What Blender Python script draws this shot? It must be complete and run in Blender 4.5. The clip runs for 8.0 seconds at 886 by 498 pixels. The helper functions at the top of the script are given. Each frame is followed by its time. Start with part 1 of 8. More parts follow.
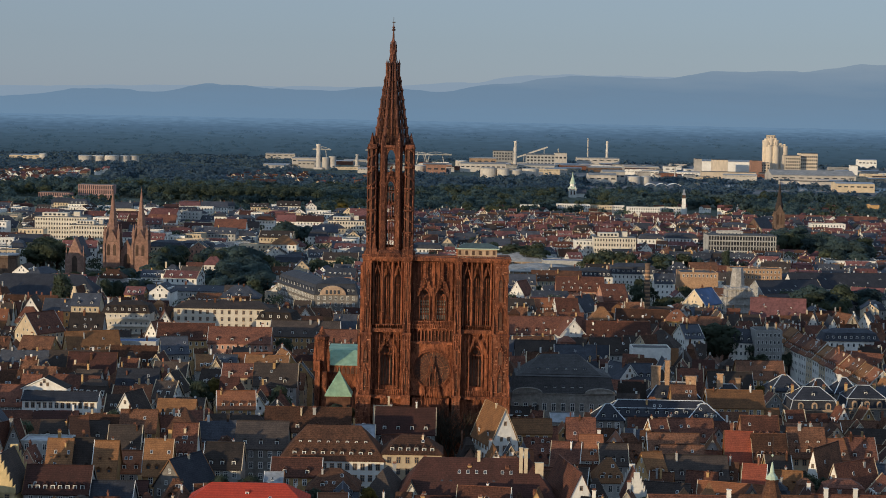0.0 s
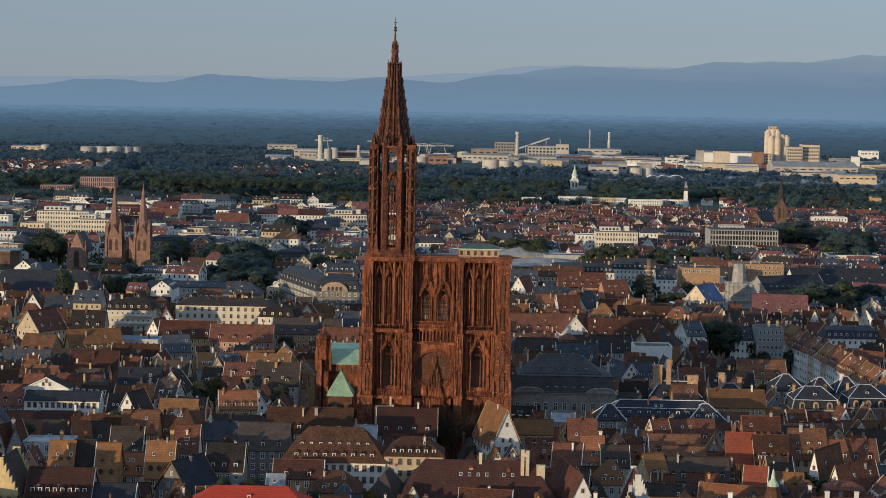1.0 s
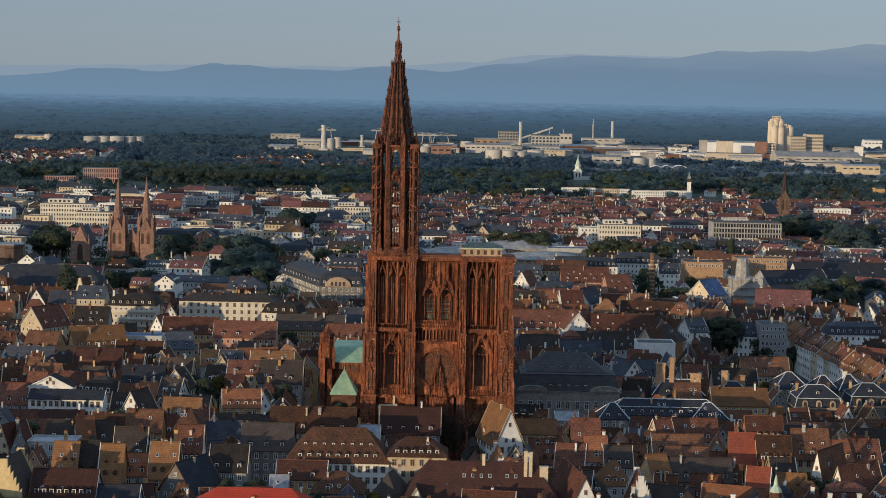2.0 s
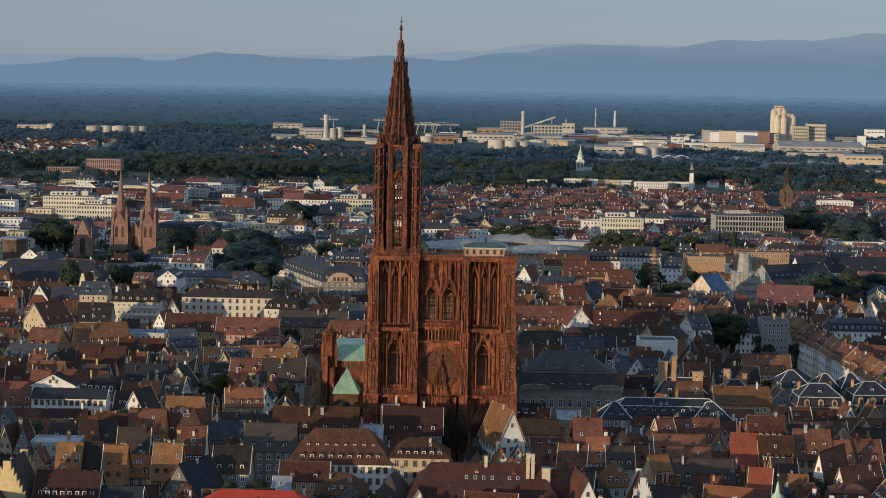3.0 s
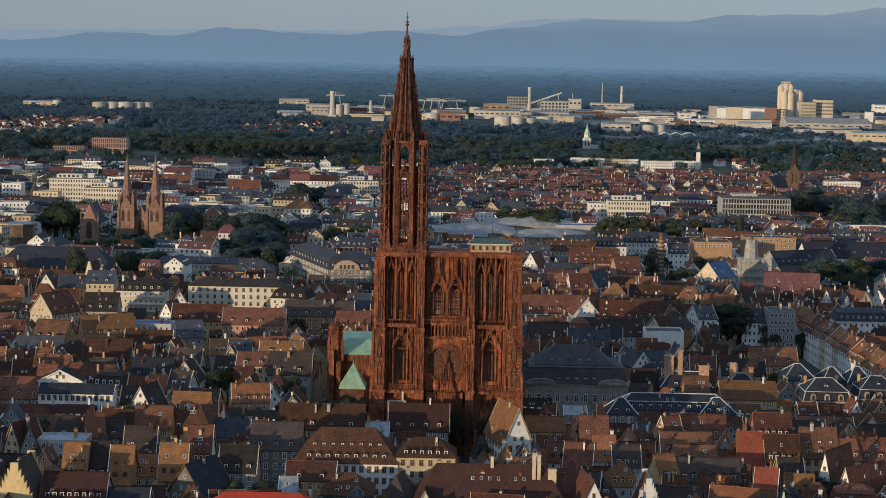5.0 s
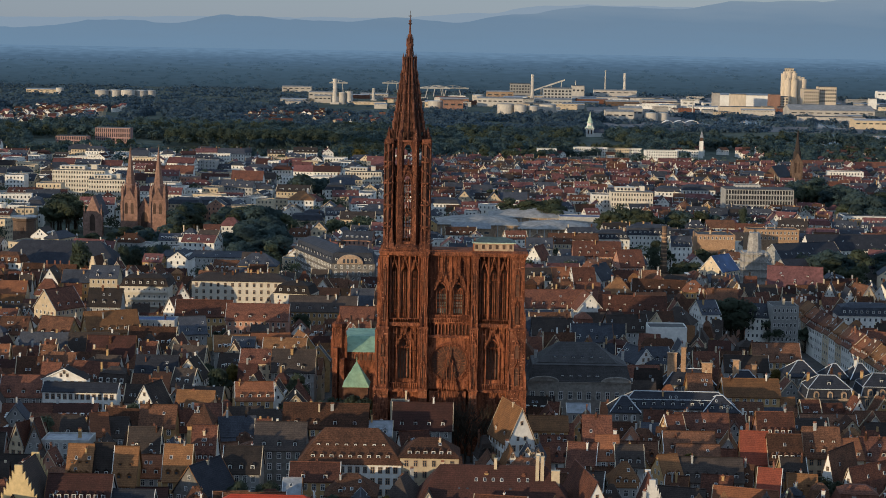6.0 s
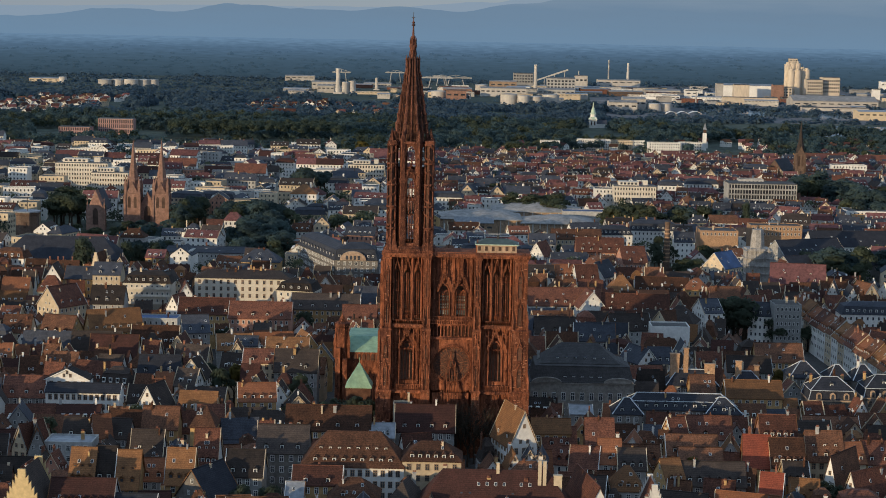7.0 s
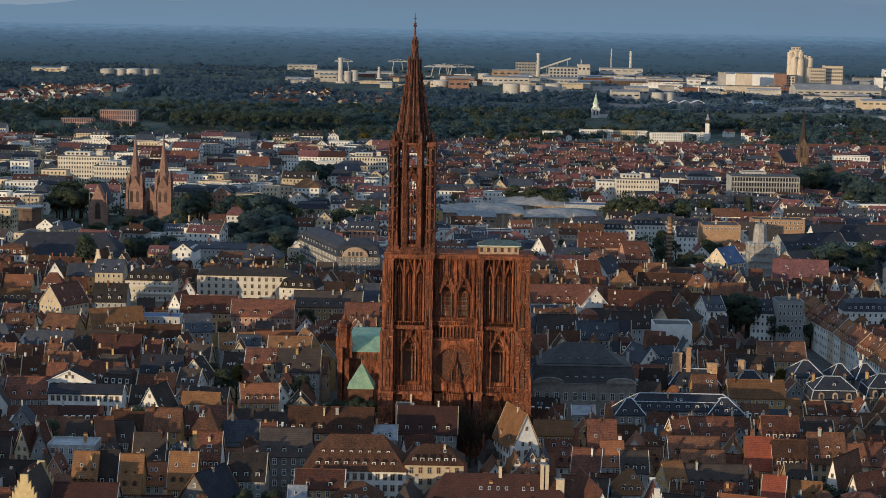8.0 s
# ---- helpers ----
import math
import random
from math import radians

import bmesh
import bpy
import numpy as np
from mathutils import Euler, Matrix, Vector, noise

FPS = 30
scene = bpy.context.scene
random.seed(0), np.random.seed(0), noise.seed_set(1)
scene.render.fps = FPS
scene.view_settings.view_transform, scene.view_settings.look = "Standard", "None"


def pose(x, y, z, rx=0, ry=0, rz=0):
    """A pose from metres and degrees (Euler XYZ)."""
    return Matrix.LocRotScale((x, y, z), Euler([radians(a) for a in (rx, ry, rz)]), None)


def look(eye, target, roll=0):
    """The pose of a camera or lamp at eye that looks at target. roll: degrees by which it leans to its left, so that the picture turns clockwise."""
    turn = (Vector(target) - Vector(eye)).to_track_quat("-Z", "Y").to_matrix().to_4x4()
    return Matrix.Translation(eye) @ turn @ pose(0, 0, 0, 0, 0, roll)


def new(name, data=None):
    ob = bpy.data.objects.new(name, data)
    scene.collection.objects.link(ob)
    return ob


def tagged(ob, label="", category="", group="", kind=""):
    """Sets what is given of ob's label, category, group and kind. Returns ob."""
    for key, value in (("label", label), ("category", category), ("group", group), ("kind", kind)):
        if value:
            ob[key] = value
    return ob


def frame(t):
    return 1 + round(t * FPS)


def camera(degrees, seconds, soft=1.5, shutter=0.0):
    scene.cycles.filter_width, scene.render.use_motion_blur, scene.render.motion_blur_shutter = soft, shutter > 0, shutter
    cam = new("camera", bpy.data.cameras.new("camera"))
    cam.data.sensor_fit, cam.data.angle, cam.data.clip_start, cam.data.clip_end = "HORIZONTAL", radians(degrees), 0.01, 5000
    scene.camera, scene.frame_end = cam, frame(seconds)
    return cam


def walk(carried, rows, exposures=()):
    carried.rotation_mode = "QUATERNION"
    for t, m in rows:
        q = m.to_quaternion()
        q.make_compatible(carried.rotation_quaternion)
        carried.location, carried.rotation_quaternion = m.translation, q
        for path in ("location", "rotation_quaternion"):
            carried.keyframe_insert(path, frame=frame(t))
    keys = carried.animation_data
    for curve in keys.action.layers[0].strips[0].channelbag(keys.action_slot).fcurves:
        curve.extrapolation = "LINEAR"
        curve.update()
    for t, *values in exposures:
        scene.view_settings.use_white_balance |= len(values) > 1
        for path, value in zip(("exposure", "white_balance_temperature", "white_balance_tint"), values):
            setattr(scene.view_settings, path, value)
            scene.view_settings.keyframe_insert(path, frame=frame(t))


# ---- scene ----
cam = camera(28.7, 8.0, soft=0.92)
PATH = [
    (0, (0.386, -552.863, 111.322), (0.396, -550.869, 111.169), 1.1),
    (0.5, (0.417, -552.896, 113.099), (0.426, -550.902, 112.941), 1.1),
    (1, (0.392, -552.836, 114.776), (0.4, -550.843, 114.611), 1.1),
    (1.5, (0.33, -552.814, 116.494), (0.336, -550.821, 116.322), 1.1),
    (3, (0.237, -552.973, 122.24), (0.239, -550.982, 122.047), 1.1),
    (3.5, (0.115, -552.691, 123.922), (0.115, -550.701, 123.722), 1.1),
    (4, (0.199, -552.413, 125.803), (0.198, -550.424, 125.595), 1.1),
    (4.5, (0.201, -551.975, 127.646), (0.198, -549.986, 127.43), 1.1),
    (6, (0.012, -551.696, 133.984), (0.004, -549.711, 133.743), 1.0),
    (6.5, (0.025, -551.328, 136.044), (0.015, -549.343, 135.796), 1.0),
    (7, (-0.1, -551.128, 138.417), (-0.111, -549.145, 138.162), 1.1),
    (7.5, (0.059, -550.882, 140.696), (0.047, -548.899, 140.433), 1.0),
    (8, (0.053, -550.168, 142.924), (0.039, -548.187, 142.654), 1.0),
]
walk(cam, [(t, look(eye, target, roll)) for t, eye, target, roll in PATH])

# world, sun, exposure
SUN_SIDE, SUN_UP = radians(43), radians(5.0)      # from behind the camera, to its left, low over the roofs
world = bpy.data.worlds.new("evening_sky")
world.use_nodes = True
scene.world = world
wn = world.node_tree
sky = wn.nodes.new("ShaderNodeTexSky")
sky.sky_type = "NISHITA"
sky.sun_disc = False
sky.sun_elevation = SUN_UP
sky.sun_rotation = math.pi + SUN_SIDE
sky.air_density, sky.dust_density, sky.ozone_density = 1.0, 0.25, 2.0
soft = wn.nodes.new("ShaderNodeHueSaturation")       # thin high haze: a paler, greyer sky
soft.inputs["Saturation"].default_value, soft.inputs["Value"].default_value = 0.5, 0.57
tint = wn.nodes.new("ShaderNodeMixRGB")
tint.blend_type = "MULTIPLY"
tint.inputs[0].default_value, tint.inputs[2].default_value = 1.0, (0.80, 1.0, 1.26, 1)
wn.links.new(sky.outputs[0], soft.inputs["Color"])
wn.links.new(soft.outputs[0], tint.inputs[1])
veil = wn.nodes.new("ShaderNodeMixRGB")               # an even veil of high cloud over the whole sky
veil.inputs[0].default_value = 0.6
where = wn.nodes.new("ShaderNodeTexCoord")
height = wn.nodes.new("ShaderNodeSeparateXYZ")
cloud = wn.nodes.new("ShaderNodeMixRGB")              # grey at the horizon, bluer and brighter overhead
cloud.inputs[1].default_value, cloud.inputs[2].default_value = (1.17, 1.45, 1.90, 1), (2.55, 3.65, 5.15, 1)
wn.links.new(where.outputs["Generated"], height.inputs[0])
wn.links.new(height.outputs["Z"], cloud.inputs[0])
wn.links.new(cloud.outputs[0], veil.inputs[2])
wn.links.new(tint.outputs[0], veil.inputs[1])
wn.links.new(veil.outputs[0], wn.nodes["Background"].inputs[0])
wn.nodes["Background"].inputs[1].default_value = 0.158
sun = new("sun", bpy.data.lights.new("sun", "SUN"))
sun.data.energy, sun.data.angle, sun.data.color = 2.4, radians(0.6), (1.0, 0.79, 0.51)
sun_from = Vector((-math.sin(SUN_SIDE) * math.cos(SUN_UP), -math.cos(SUN_SIDE) * math.cos(SUN_UP), math.sin(SUN_UP)))
sun.matrix_world = look(sun_from * 900, (0, 0, 0))
scene.view_settings.exposure = 0.50


# materials
def material(name, base, other=None, rough=0.85, metal=0.0, grain=0.25, patch=0.06, streak=1.0, bump=0.3, vary=0.25, grainy=0.35, fleck=None, island=False, courses=0.0):
    """A weathered surface: base and other colour mixed by patches, grain on top, a tone of its own for each object."""
    m = bpy.data.materials.new(name)
    m.use_nodes = True
    nt = m.node_tree
    bsdf = nt.nodes["Principled BSDF"]
    L, N = nt.links.new, nt.nodes.new
    other = other or tuple(c * 0.6 for c in base)
    co = N("ShaderNodeTexCoord")
    info = N("ShaderNodeNewGeometry") if island else N("ShaderNodeObjectInfo")
    chance = info.outputs["Random Per Island" if island else "Random"]
    add = N("ShaderNodeVectorMath")
    add.operation = "ADD"
    off = N("ShaderNodeVectorMath")
    off.operation = "SCALE"
    off.inputs[0].default_value = (37.0, 91.0, 53.0)
    L(chance, off.inputs["Scale"])
    L(co.outputs["Object"], add.inputs[0])
    L(off.outputs[0], add.inputs[1])
    mp = N("ShaderNodeMapping")
    mp.inputs["Scale"].default_value = (1, 1, streak)
    L(add.outputs[0], mp.inputs[0])
    big, small = N("ShaderNodeTexNoise"), N("ShaderNodeTexNoise")
    for n, s, d in ((big, patch, 4.0), (small, grain, 6.0)):
        n.inputs["Scale"].default_value, n.inputs["Detail"].default_value, n.inputs["Roughness"].default_value = s, d, 0.65
        L(mp.outputs[0], n.inputs["Vector"])
    ramp = N("ShaderNodeValToRGB")
    ramp.color_ramp.elements[0].position, ramp.color_ramp.elements[1].position = 0.35, 0.65
    ramp.color_ramp.elements[0].color, ramp.color_ramp.elements[1].color = (*other, 1), (*base, 1)
    L(big.outputs["Fac"], ramp.inputs[0])
    hsv = N("ShaderNodeHueSaturation")
    r1 = N("ShaderNodeMapRange")
    r1.inputs["To Min"].default_value, r1.inputs["To Max"].default_value = 1 - vary, 1 + vary
    L(chance, r1.inputs["Value"])
    r2 = N("ShaderNodeMapRange")
    r2.inputs["From Min"].default_value, r2.inputs["From Max"].default_value = 0.3, 0.7
    r2.inputs["To Min"].default_value, r2.inputs["To Max"].default_value = 1 - grainy, 1 + grainy
    L(small.outputs["Fac"], r2.inputs["Value"])
    mul = N("ShaderNodeMath")
    mul.operation = "MULTIPLY"
    L(r1.outputs[0], mul.inputs[0])
    L(r2.outputs[0], mul.inputs[1])
    value = mul.outputs[0]
    if courses:
        wave = N("ShaderNodeTexWave")
        wave.bands_direction = "Z"
        wave.inputs["Scale"].default_value, wave.inputs["Distortion"].default_value = courses, 1.2
        wave.inputs["Detail"].default_value, wave.inputs["Detail Scale"].default_value = 2.0, 3.0
        L(co.outputs["Object"], wave.inputs["Vector"])
        lay = N("ShaderNodeMapRange")
        lay.inputs["To Min"].default_value, lay.inputs["To Max"].default_value = 0.86, 1.08
        L(wave.outputs["Fac"], lay.inputs["Value"])
        both = N("ShaderNodeMath")
        both.operation = "MULTIPLY"
        L(value, both.inputs[0])
        L(lay.outputs[0], both.inputs[1])
        value = both.outputs[0]
    L(value, hsv.inputs["Value"])
    L(ramp.outputs[0], hsv.inputs["Color"])
    colour = hsv.outputs[0]
    if fleck:
        spots = N("ShaderNodeTexVoronoi")
        spots.inputs["Scale"].default_value = fleck[1]
        L(add.outputs[0], spots.inputs["Vector"])
        cut = N("ShaderNodeMath")
        cut.operation = "LESS_THAN"
        cut.inputs[1].default_value = fleck[2]
        L(spots.outputs["Distance"], cut.inputs[0])
        mixer = N("ShaderNodeMixRGB")
        mixer.inputs[2].default_value = (*fleck[0], 1)
        L(cut.outputs[0], mixer.inputs[0])
        L(colour, mixer.inputs[1])
        colour = mixer.outputs[0]
    L(colour, bsdf.inputs["Base Color"])
    bsdf.inputs["Roughness"].default_value, bsdf.inputs["Metallic"].default_value = rough, metal
    bsdf.inputs["Specular IOR Level"].default_value = 0.18 if rough >= 0.7 else 0.5
    if bump:
        b = N("ShaderNodeBump")
        b.inputs["Strength"].default_value, b.inputs["Distance"].default_value = bump, 0.25
        L(small.outputs["Fac"], b.inputs["Height"])
        L(b.outputs[0], bsdf.inputs["Normal"])
    return m


SPEC = {
    "stone": ("red_sandstone", lambda n, i: material(n, (0.30, 0.102, 0.050), (0.090, 0.033, 0.021), 0.9, grain=1.5, patch=0.22, streak=0.3, vary=0.22, bump=0.8, grainy=0.8, fleck=((0.38, 0.16, 0.090), 1.3, 0.17), island=i)),
    "stone_worn": ("weathered_sandstone_blocks", lambda n, i: material(n, (0.30, 0.125, 0.072), (0.15, 0.062, 0.040), 0.92, grain=2.0, patch=0.3, vary=0.55, bump=0.6, grainy=0.5, island=i)),
    "stone_sooty": ("sooty_red_sandstone", lambda n, i: material(n, (0.205, 0.074, 0.041), (0.070, 0.029, 0.021), 0.92, grain=1.8, patch=0.2, streak=0.5, vary=0.25, bump=0.8, grainy=0.8, fleck=((0.34, 0.155, 0.095), 1.5, 0.2), island=i)),
    "stone_spire": ("blackened_red_sandstone", lambda n, i: material(n, (0.165, 0.066, 0.042), (0.060, 0.029, 0.023), 0.92, grain=1.8, patch=0.3, streak=0.5, vary=0.35, bump=0.8, grainy=0.8, island=i)),
    # Darker copy of the sandstone: shade painted into recess backs and cores.
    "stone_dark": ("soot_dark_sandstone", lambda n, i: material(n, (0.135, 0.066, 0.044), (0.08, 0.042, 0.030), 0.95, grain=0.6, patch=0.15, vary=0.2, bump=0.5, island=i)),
    "stone_pale": ("pale_sandstone", lambda n, i: material(n, (0.42, 0.30, 0.21), (0.28, 0.19, 0.13), 0.9, grain=0.8, patch=0.1, vary=0.15, island=i)),
    "stone_pink": ("pink_sandstone", lambda n, i: material(n, (0.31, 0.180, 0.135), (0.21, 0.120, 0.092), 0.9, grain=0.7, patch=0.1, vary=0.12, island=i)),
    # Colour of flat plates that imitate the shade inside doors and openings.
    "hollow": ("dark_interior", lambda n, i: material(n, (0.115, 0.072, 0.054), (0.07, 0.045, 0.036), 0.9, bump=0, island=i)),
    "tile_brown": ("brown_clay_tiles", lambda n, i: material(n, (0.136, 0.062, 0.036), (0.082, 0.041, 0.026), 0.85, grain=2.2, patch=0.3, vary=0.5, bump=0.5, grainy=0.6, courses=0.7, island=i)),
    "tile_red": ("red_clay_tiles", lambda n, i: material(n, (0.150, 0.060, 0.038), (0.094, 0.041, 0.029), 0.8, grain=2.2, patch=0.3, vary=0.4, bump=0.5, grainy=0.6, courses=0.7, island=i)),
    "tile_orange": ("new_orange_clay_tiles", lambda n, i: material(n, (0.25, 0.100, 0.050), (0.175, 0.072, 0.040), 0.8, grain=2.6, patch=0.3, vary=0.2, bump=0.4, courses=0.7, island=i)),
    # Ochre tiles, their colour raised to imitate orange sun on steep slopes.
    "tile_ochre": ("lichened_ochre_tiles", lambda n, i: material(n, (0.235, 0.112, 0.050), (0.155, 0.077, 0.038), 0.85, grain=2.6, patch=0.3, vary=0.3, bump=0.5, courses=0.7, island=i)),
    "tile_fresh": ("fresh_red_clay_tiles", lambda n, i: material(n, (0.27, 0.068, 0.040), (0.20, 0.055, 0.034), 0.8, grain=2.6, patch=0.3, vary=0.1, bump=0.5, grainy=0.35, courses=0.7, island=i)),
    # Red tiles with the mauve of distant haze mixed into their colour.
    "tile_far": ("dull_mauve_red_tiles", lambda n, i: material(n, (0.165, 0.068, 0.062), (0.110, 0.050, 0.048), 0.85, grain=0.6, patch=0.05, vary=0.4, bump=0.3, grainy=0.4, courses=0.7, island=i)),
    "tile_dark": ("dark_weathered_tiles", lambda n, i: material(n, (0.062, 0.047, 0.040), (0.040, 0.032, 0.029), 0.85, grain=2.6, patch=0.3, vary=0.4, bump=0.5, courses=0.7, island=i)),
    "tile_bright": ("bright_red_tiles", lambda n, i: material(n, (0.42, 0.050, 0.026), (0.34, 0.044, 0.024), 0.7, grain=2.6, patch=0.3, vary=0.06, bump=0.3, grainy=0.2, courses=0.7, island=i)),
    "slate": ("blue_grey_slate", lambda n, i: material(n, (0.060, 0.065, 0.080), (0.040, 0.044, 0.056), 0.72, grain=2.6, patch=0.3, vary=0.3, bump=0.3, courses=0.7, island=i)),
    # Navy slate, darkened further so the long hall's roof reads as shaded.
    "slate_navy": ("navy_slate", lambda n, i: material(n, (0.036, 0.038, 0.047), (0.024, 0.026, 0.034), 0.8, grain=2.6, patch=0.3, vary=0.15, bump=0.3, courses=0.7, island=i)),
    "zinc": ("grey_zinc_sheet", lambda n, i: material(n, (0.28, 0.295, 0.315), (0.19, 0.20, 0.22), 0.5, metal=0.1, grain=0.6, patch=0.06, vary=0.2, bump=0.15, island=i)),
    "membrane": ("matt_grey_roof_membrane", lambda n, i: material(n, (0.34, 0.32, 0.30), (0.24, 0.23, 0.22), 0.95, grain=0.3, patch=0.05, vary=0.1, bump=0.1, island=i)),
    "straw": ("straw_yellow_render", lambda n, i: material(n, (0.68, 0.51, 0.27), (0.56, 0.42, 0.22), 0.85, grain=0.8, patch=0.1, vary=0.05, bump=0.15, grainy=0.15, island=i)),
    "offwhite": ("offwhite_render", lambda n, i: material(n, (0.70, 0.63, 0.53), (0.58, 0.52, 0.43), 0.85, grain=0.8, patch=0.09, vary=0.08, bump=0.15, grainy=0.12, island=i)),
    "felt": ("grey_flat_roof_felt", lambda n, i: material(n, (0.15, 0.145, 0.14), (0.09, 0.088, 0.086), 0.9, grain=0.5, vary=0.3, island=i)),
    "copper": ("green_copper_patina", lambda n, i: material(n, (0.29, 0.43, 0.28), (0.19, 0.32, 0.22), 0.65, grain=0.5, patch=0.15, vary=0.1, bump=0.15, grainy=0.25, island=i)),
    "copper_pale": ("pale_copper", lambda n, i: material(n, (0.50, 0.60, 0.46), (0.40, 0.48, 0.36), 0.6, grain=1.5, patch=0.4, vary=0.05, bump=0.1, grainy=0.2, island=i)),
    "copper_dark": ("dark_green_copper", lambda n, i: material(n, (0.075, 0.11, 0.095), (0.05, 0.075, 0.068), 0.6, grain=0.5, patch=0.15, vary=0.1, bump=0.15, island=i)),
    "grey_dark": ("dark_grey_stone", lambda n, i: material(n, (0.21, 0.19, 0.172), (0.15, 0.136, 0.122), 0.9, grain=0.8, patch=0.12, vary=0.2, bump=0.2, island=i)),
    "grey_mid": ("weathered_grey_stone", lambda n, i: material(n, (0.33, 0.295, 0.26), (0.24, 0.212, 0.186), 0.9, grain=0.8, patch=0.12, vary=0.1, bump=0.2, island=i)),
    "slate_dull": ("dull_grey_slate", lambda n, i: material(n, (0.085, 0.080, 0.080), (0.058, 0.055, 0.056), 0.8, grain=2.6, patch=0.3, vary=0.15, bump=0.3, courses=0.7, island=i)),
    "rose_pale": ("pale_pink_cladding", lambda n, i: material(n, (0.42, 0.265, 0.235), (0.35, 0.22, 0.20), 0.8, grain=0.5, patch=0.05, vary=0.1, bump=0.1, grainy=0.15, island=i)),
    "tile_oxblood": ("oxblood_clay_tiles", lambda n, i: material(n, (0.070, 0.030, 0.024), (0.048, 0.023, 0.019), 0.85, grain=2.6, patch=0.3, vary=0.15, bump=0.5, grainy=0.4, courses=0.7, island=i)),
    # Dull window glass; behind the belfry lancets its colour stands for inner shade.
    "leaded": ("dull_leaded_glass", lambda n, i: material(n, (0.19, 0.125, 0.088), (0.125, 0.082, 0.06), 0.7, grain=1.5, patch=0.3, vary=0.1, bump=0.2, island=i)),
    # Pale colour that imitates sky light coming through the back wall.
    "old_glass": ("pale_green_old_glass", lambda n, i: material(n, (0.42, 0.43, 0.34), (0.22, 0.23, 0.18), 0.45, grain=1.5, patch=0.6, vary=0.4, bump=0, island=i)),
    "rose_glass": ("sooty_red_leaded_glass", lambda n, i: material(n, (0.115, 0.058, 0.038), (0.070, 0.038, 0.028), 0.7, grain=1.8, patch=0.5, vary=0.1, bump=0.2, grainy=0.6, island=i)),
    "white": ("white_render", lambda n, i: material(n, (0.80, 0.77, 0.72), (0.66, 0.63, 0.58), 0.85, grain=0.8, patch=0.09, vary=0.10, bump=0.15, grainy=0.12, island=i)),
    "cream": ("cream_render", lambda n, i: material(n, (0.62, 0.50, 0.35), (0.50, 0.40, 0.28), 0.85, grain=0.8, patch=0.09, vary=0.15, bump=0.15, grainy=0.15, island=i)),
    "grey": ("grey_render", lambda n, i: material(n, (0.40, 0.39, 0.37), (0.31, 0.30, 0.29), 0.85, grain=0.8, patch=0.1, vary=0.25, bump=0.15, grainy=0.2, island=i)),
    "ochre": ("ochre_render", lambda n, i: material(n, (0.52, 0.33, 0.15), (0.40, 0.25, 0.12), 0.85, grain=0.8, patch=0.1, vary=0.2, bump=0.15, grainy=0.2, island=i)),
    "rose": ("rose_render", lambda n, i: material(n, (0.45, 0.24, 0.17), (0.35, 0.19, 0.14), 0.85, grain=0.8, patch=0.1, vary=0.2, bump=0.15, grainy=0.2, island=i)),
    "brick": ("red_brick", lambda n, i: material(n, (0.24, 0.105, 0.068), (0.16, 0.072, 0.050), 0.9, grain=1.5, patch=0.2, vary=0.2, bump=0.3, island=i)),
    "brick_pale": ("buff_brick", lambda n, i: material(n, (0.44, 0.27, 0.16), (0.34, 0.21, 0.13), 0.9, grain=1.5, patch=0.2, vary=0.2, bump=0.3, island=i)),
    "frame": ("white_painted_wood", lambda n, i: material(n, (0.74, 0.72, 0.68), (0.64, 0.62, 0.58), 0.6, vary=0.08, bump=0, grainy=0.08, island=i)),
    "glass": ("dark_window_glass", lambda n, i: material(n, (0.062, 0.068, 0.078), (0.036, 0.040, 0.048), 0.12, vary=0.3, bump=0, island=i)),
    "skylight": ("pale_skylight_glass", lambda n, i: material(n, (0.30, 0.33, 0.36), (0.16, 0.18, 0.2), 0.2, vary=0.5, bump=0, island=i)),
    "metal": ("pale_painted_steel", lambda n, i: material(n, (0.52, 0.48, 0.43), (0.38, 0.35, 0.32), 0.7, grain=0.2, patch=0.03, vary=0.15, bump=0.05, grainy=0.15, island=i)),
    "silo": ("buff_concrete", lambda n, i: material(n, (0.60, 0.50, 0.39), (0.50, 0.42, 0.33), 0.9, grain=0.3, patch=0.03, streak=0.3, vary=0.08, bump=0.1, grainy=0.15, island=i)),
    "iron": ("dark_iron", lambda n, i: material(n, (0.05, 0.045, 0.042), (0.035, 0.03, 0.03), 0.6, bump=0, island=i)),
    "asphalt": ("street_asphalt", lambda n, i: material(n, (0.085, 0.080, 0.076), (0.06, 0.057, 0.055), 0.9, grain=0.8, vary=0.1, island=i)),
    "quay": ("pale_quay_concrete", lambda n, i: material(n, (0.20, 0.185, 0.18), (0.12, 0.115, 0.115), 0.9, grain=0.03, patch=0.004, vary=0.0, bump=0, grainy=0.35, island=i)),
    "land": ("far_fields_and_gardens", lambda n, i: material(n, (0.085, 0.100, 0.075), (0.055, 0.068, 0.055), 0.95, grain=0.06, patch=0.006, vary=0.0, bump=0, grainy=0.5, island=i)),
    "leaf": ("dull_green_leaves", lambda n, i: material(n, (0.120, 0.140, 0.088), (0.094, 0.114, 0.076), 0.8, grain=0.5, patch=0.05, vary=0.25, bump=0, grainy=0.3, island=i)),
    "leaf_dark": ("dark_green_leaves", lambda n, i: material(n, (0.094, 0.116, 0.080), (0.070, 0.090, 0.066), 0.85, grain=0.5, patch=0.03, vary=0.25, bump=0, grainy=0.3, island=i)),
    # Leaves paled and blued to imitate the haze over farther trees.
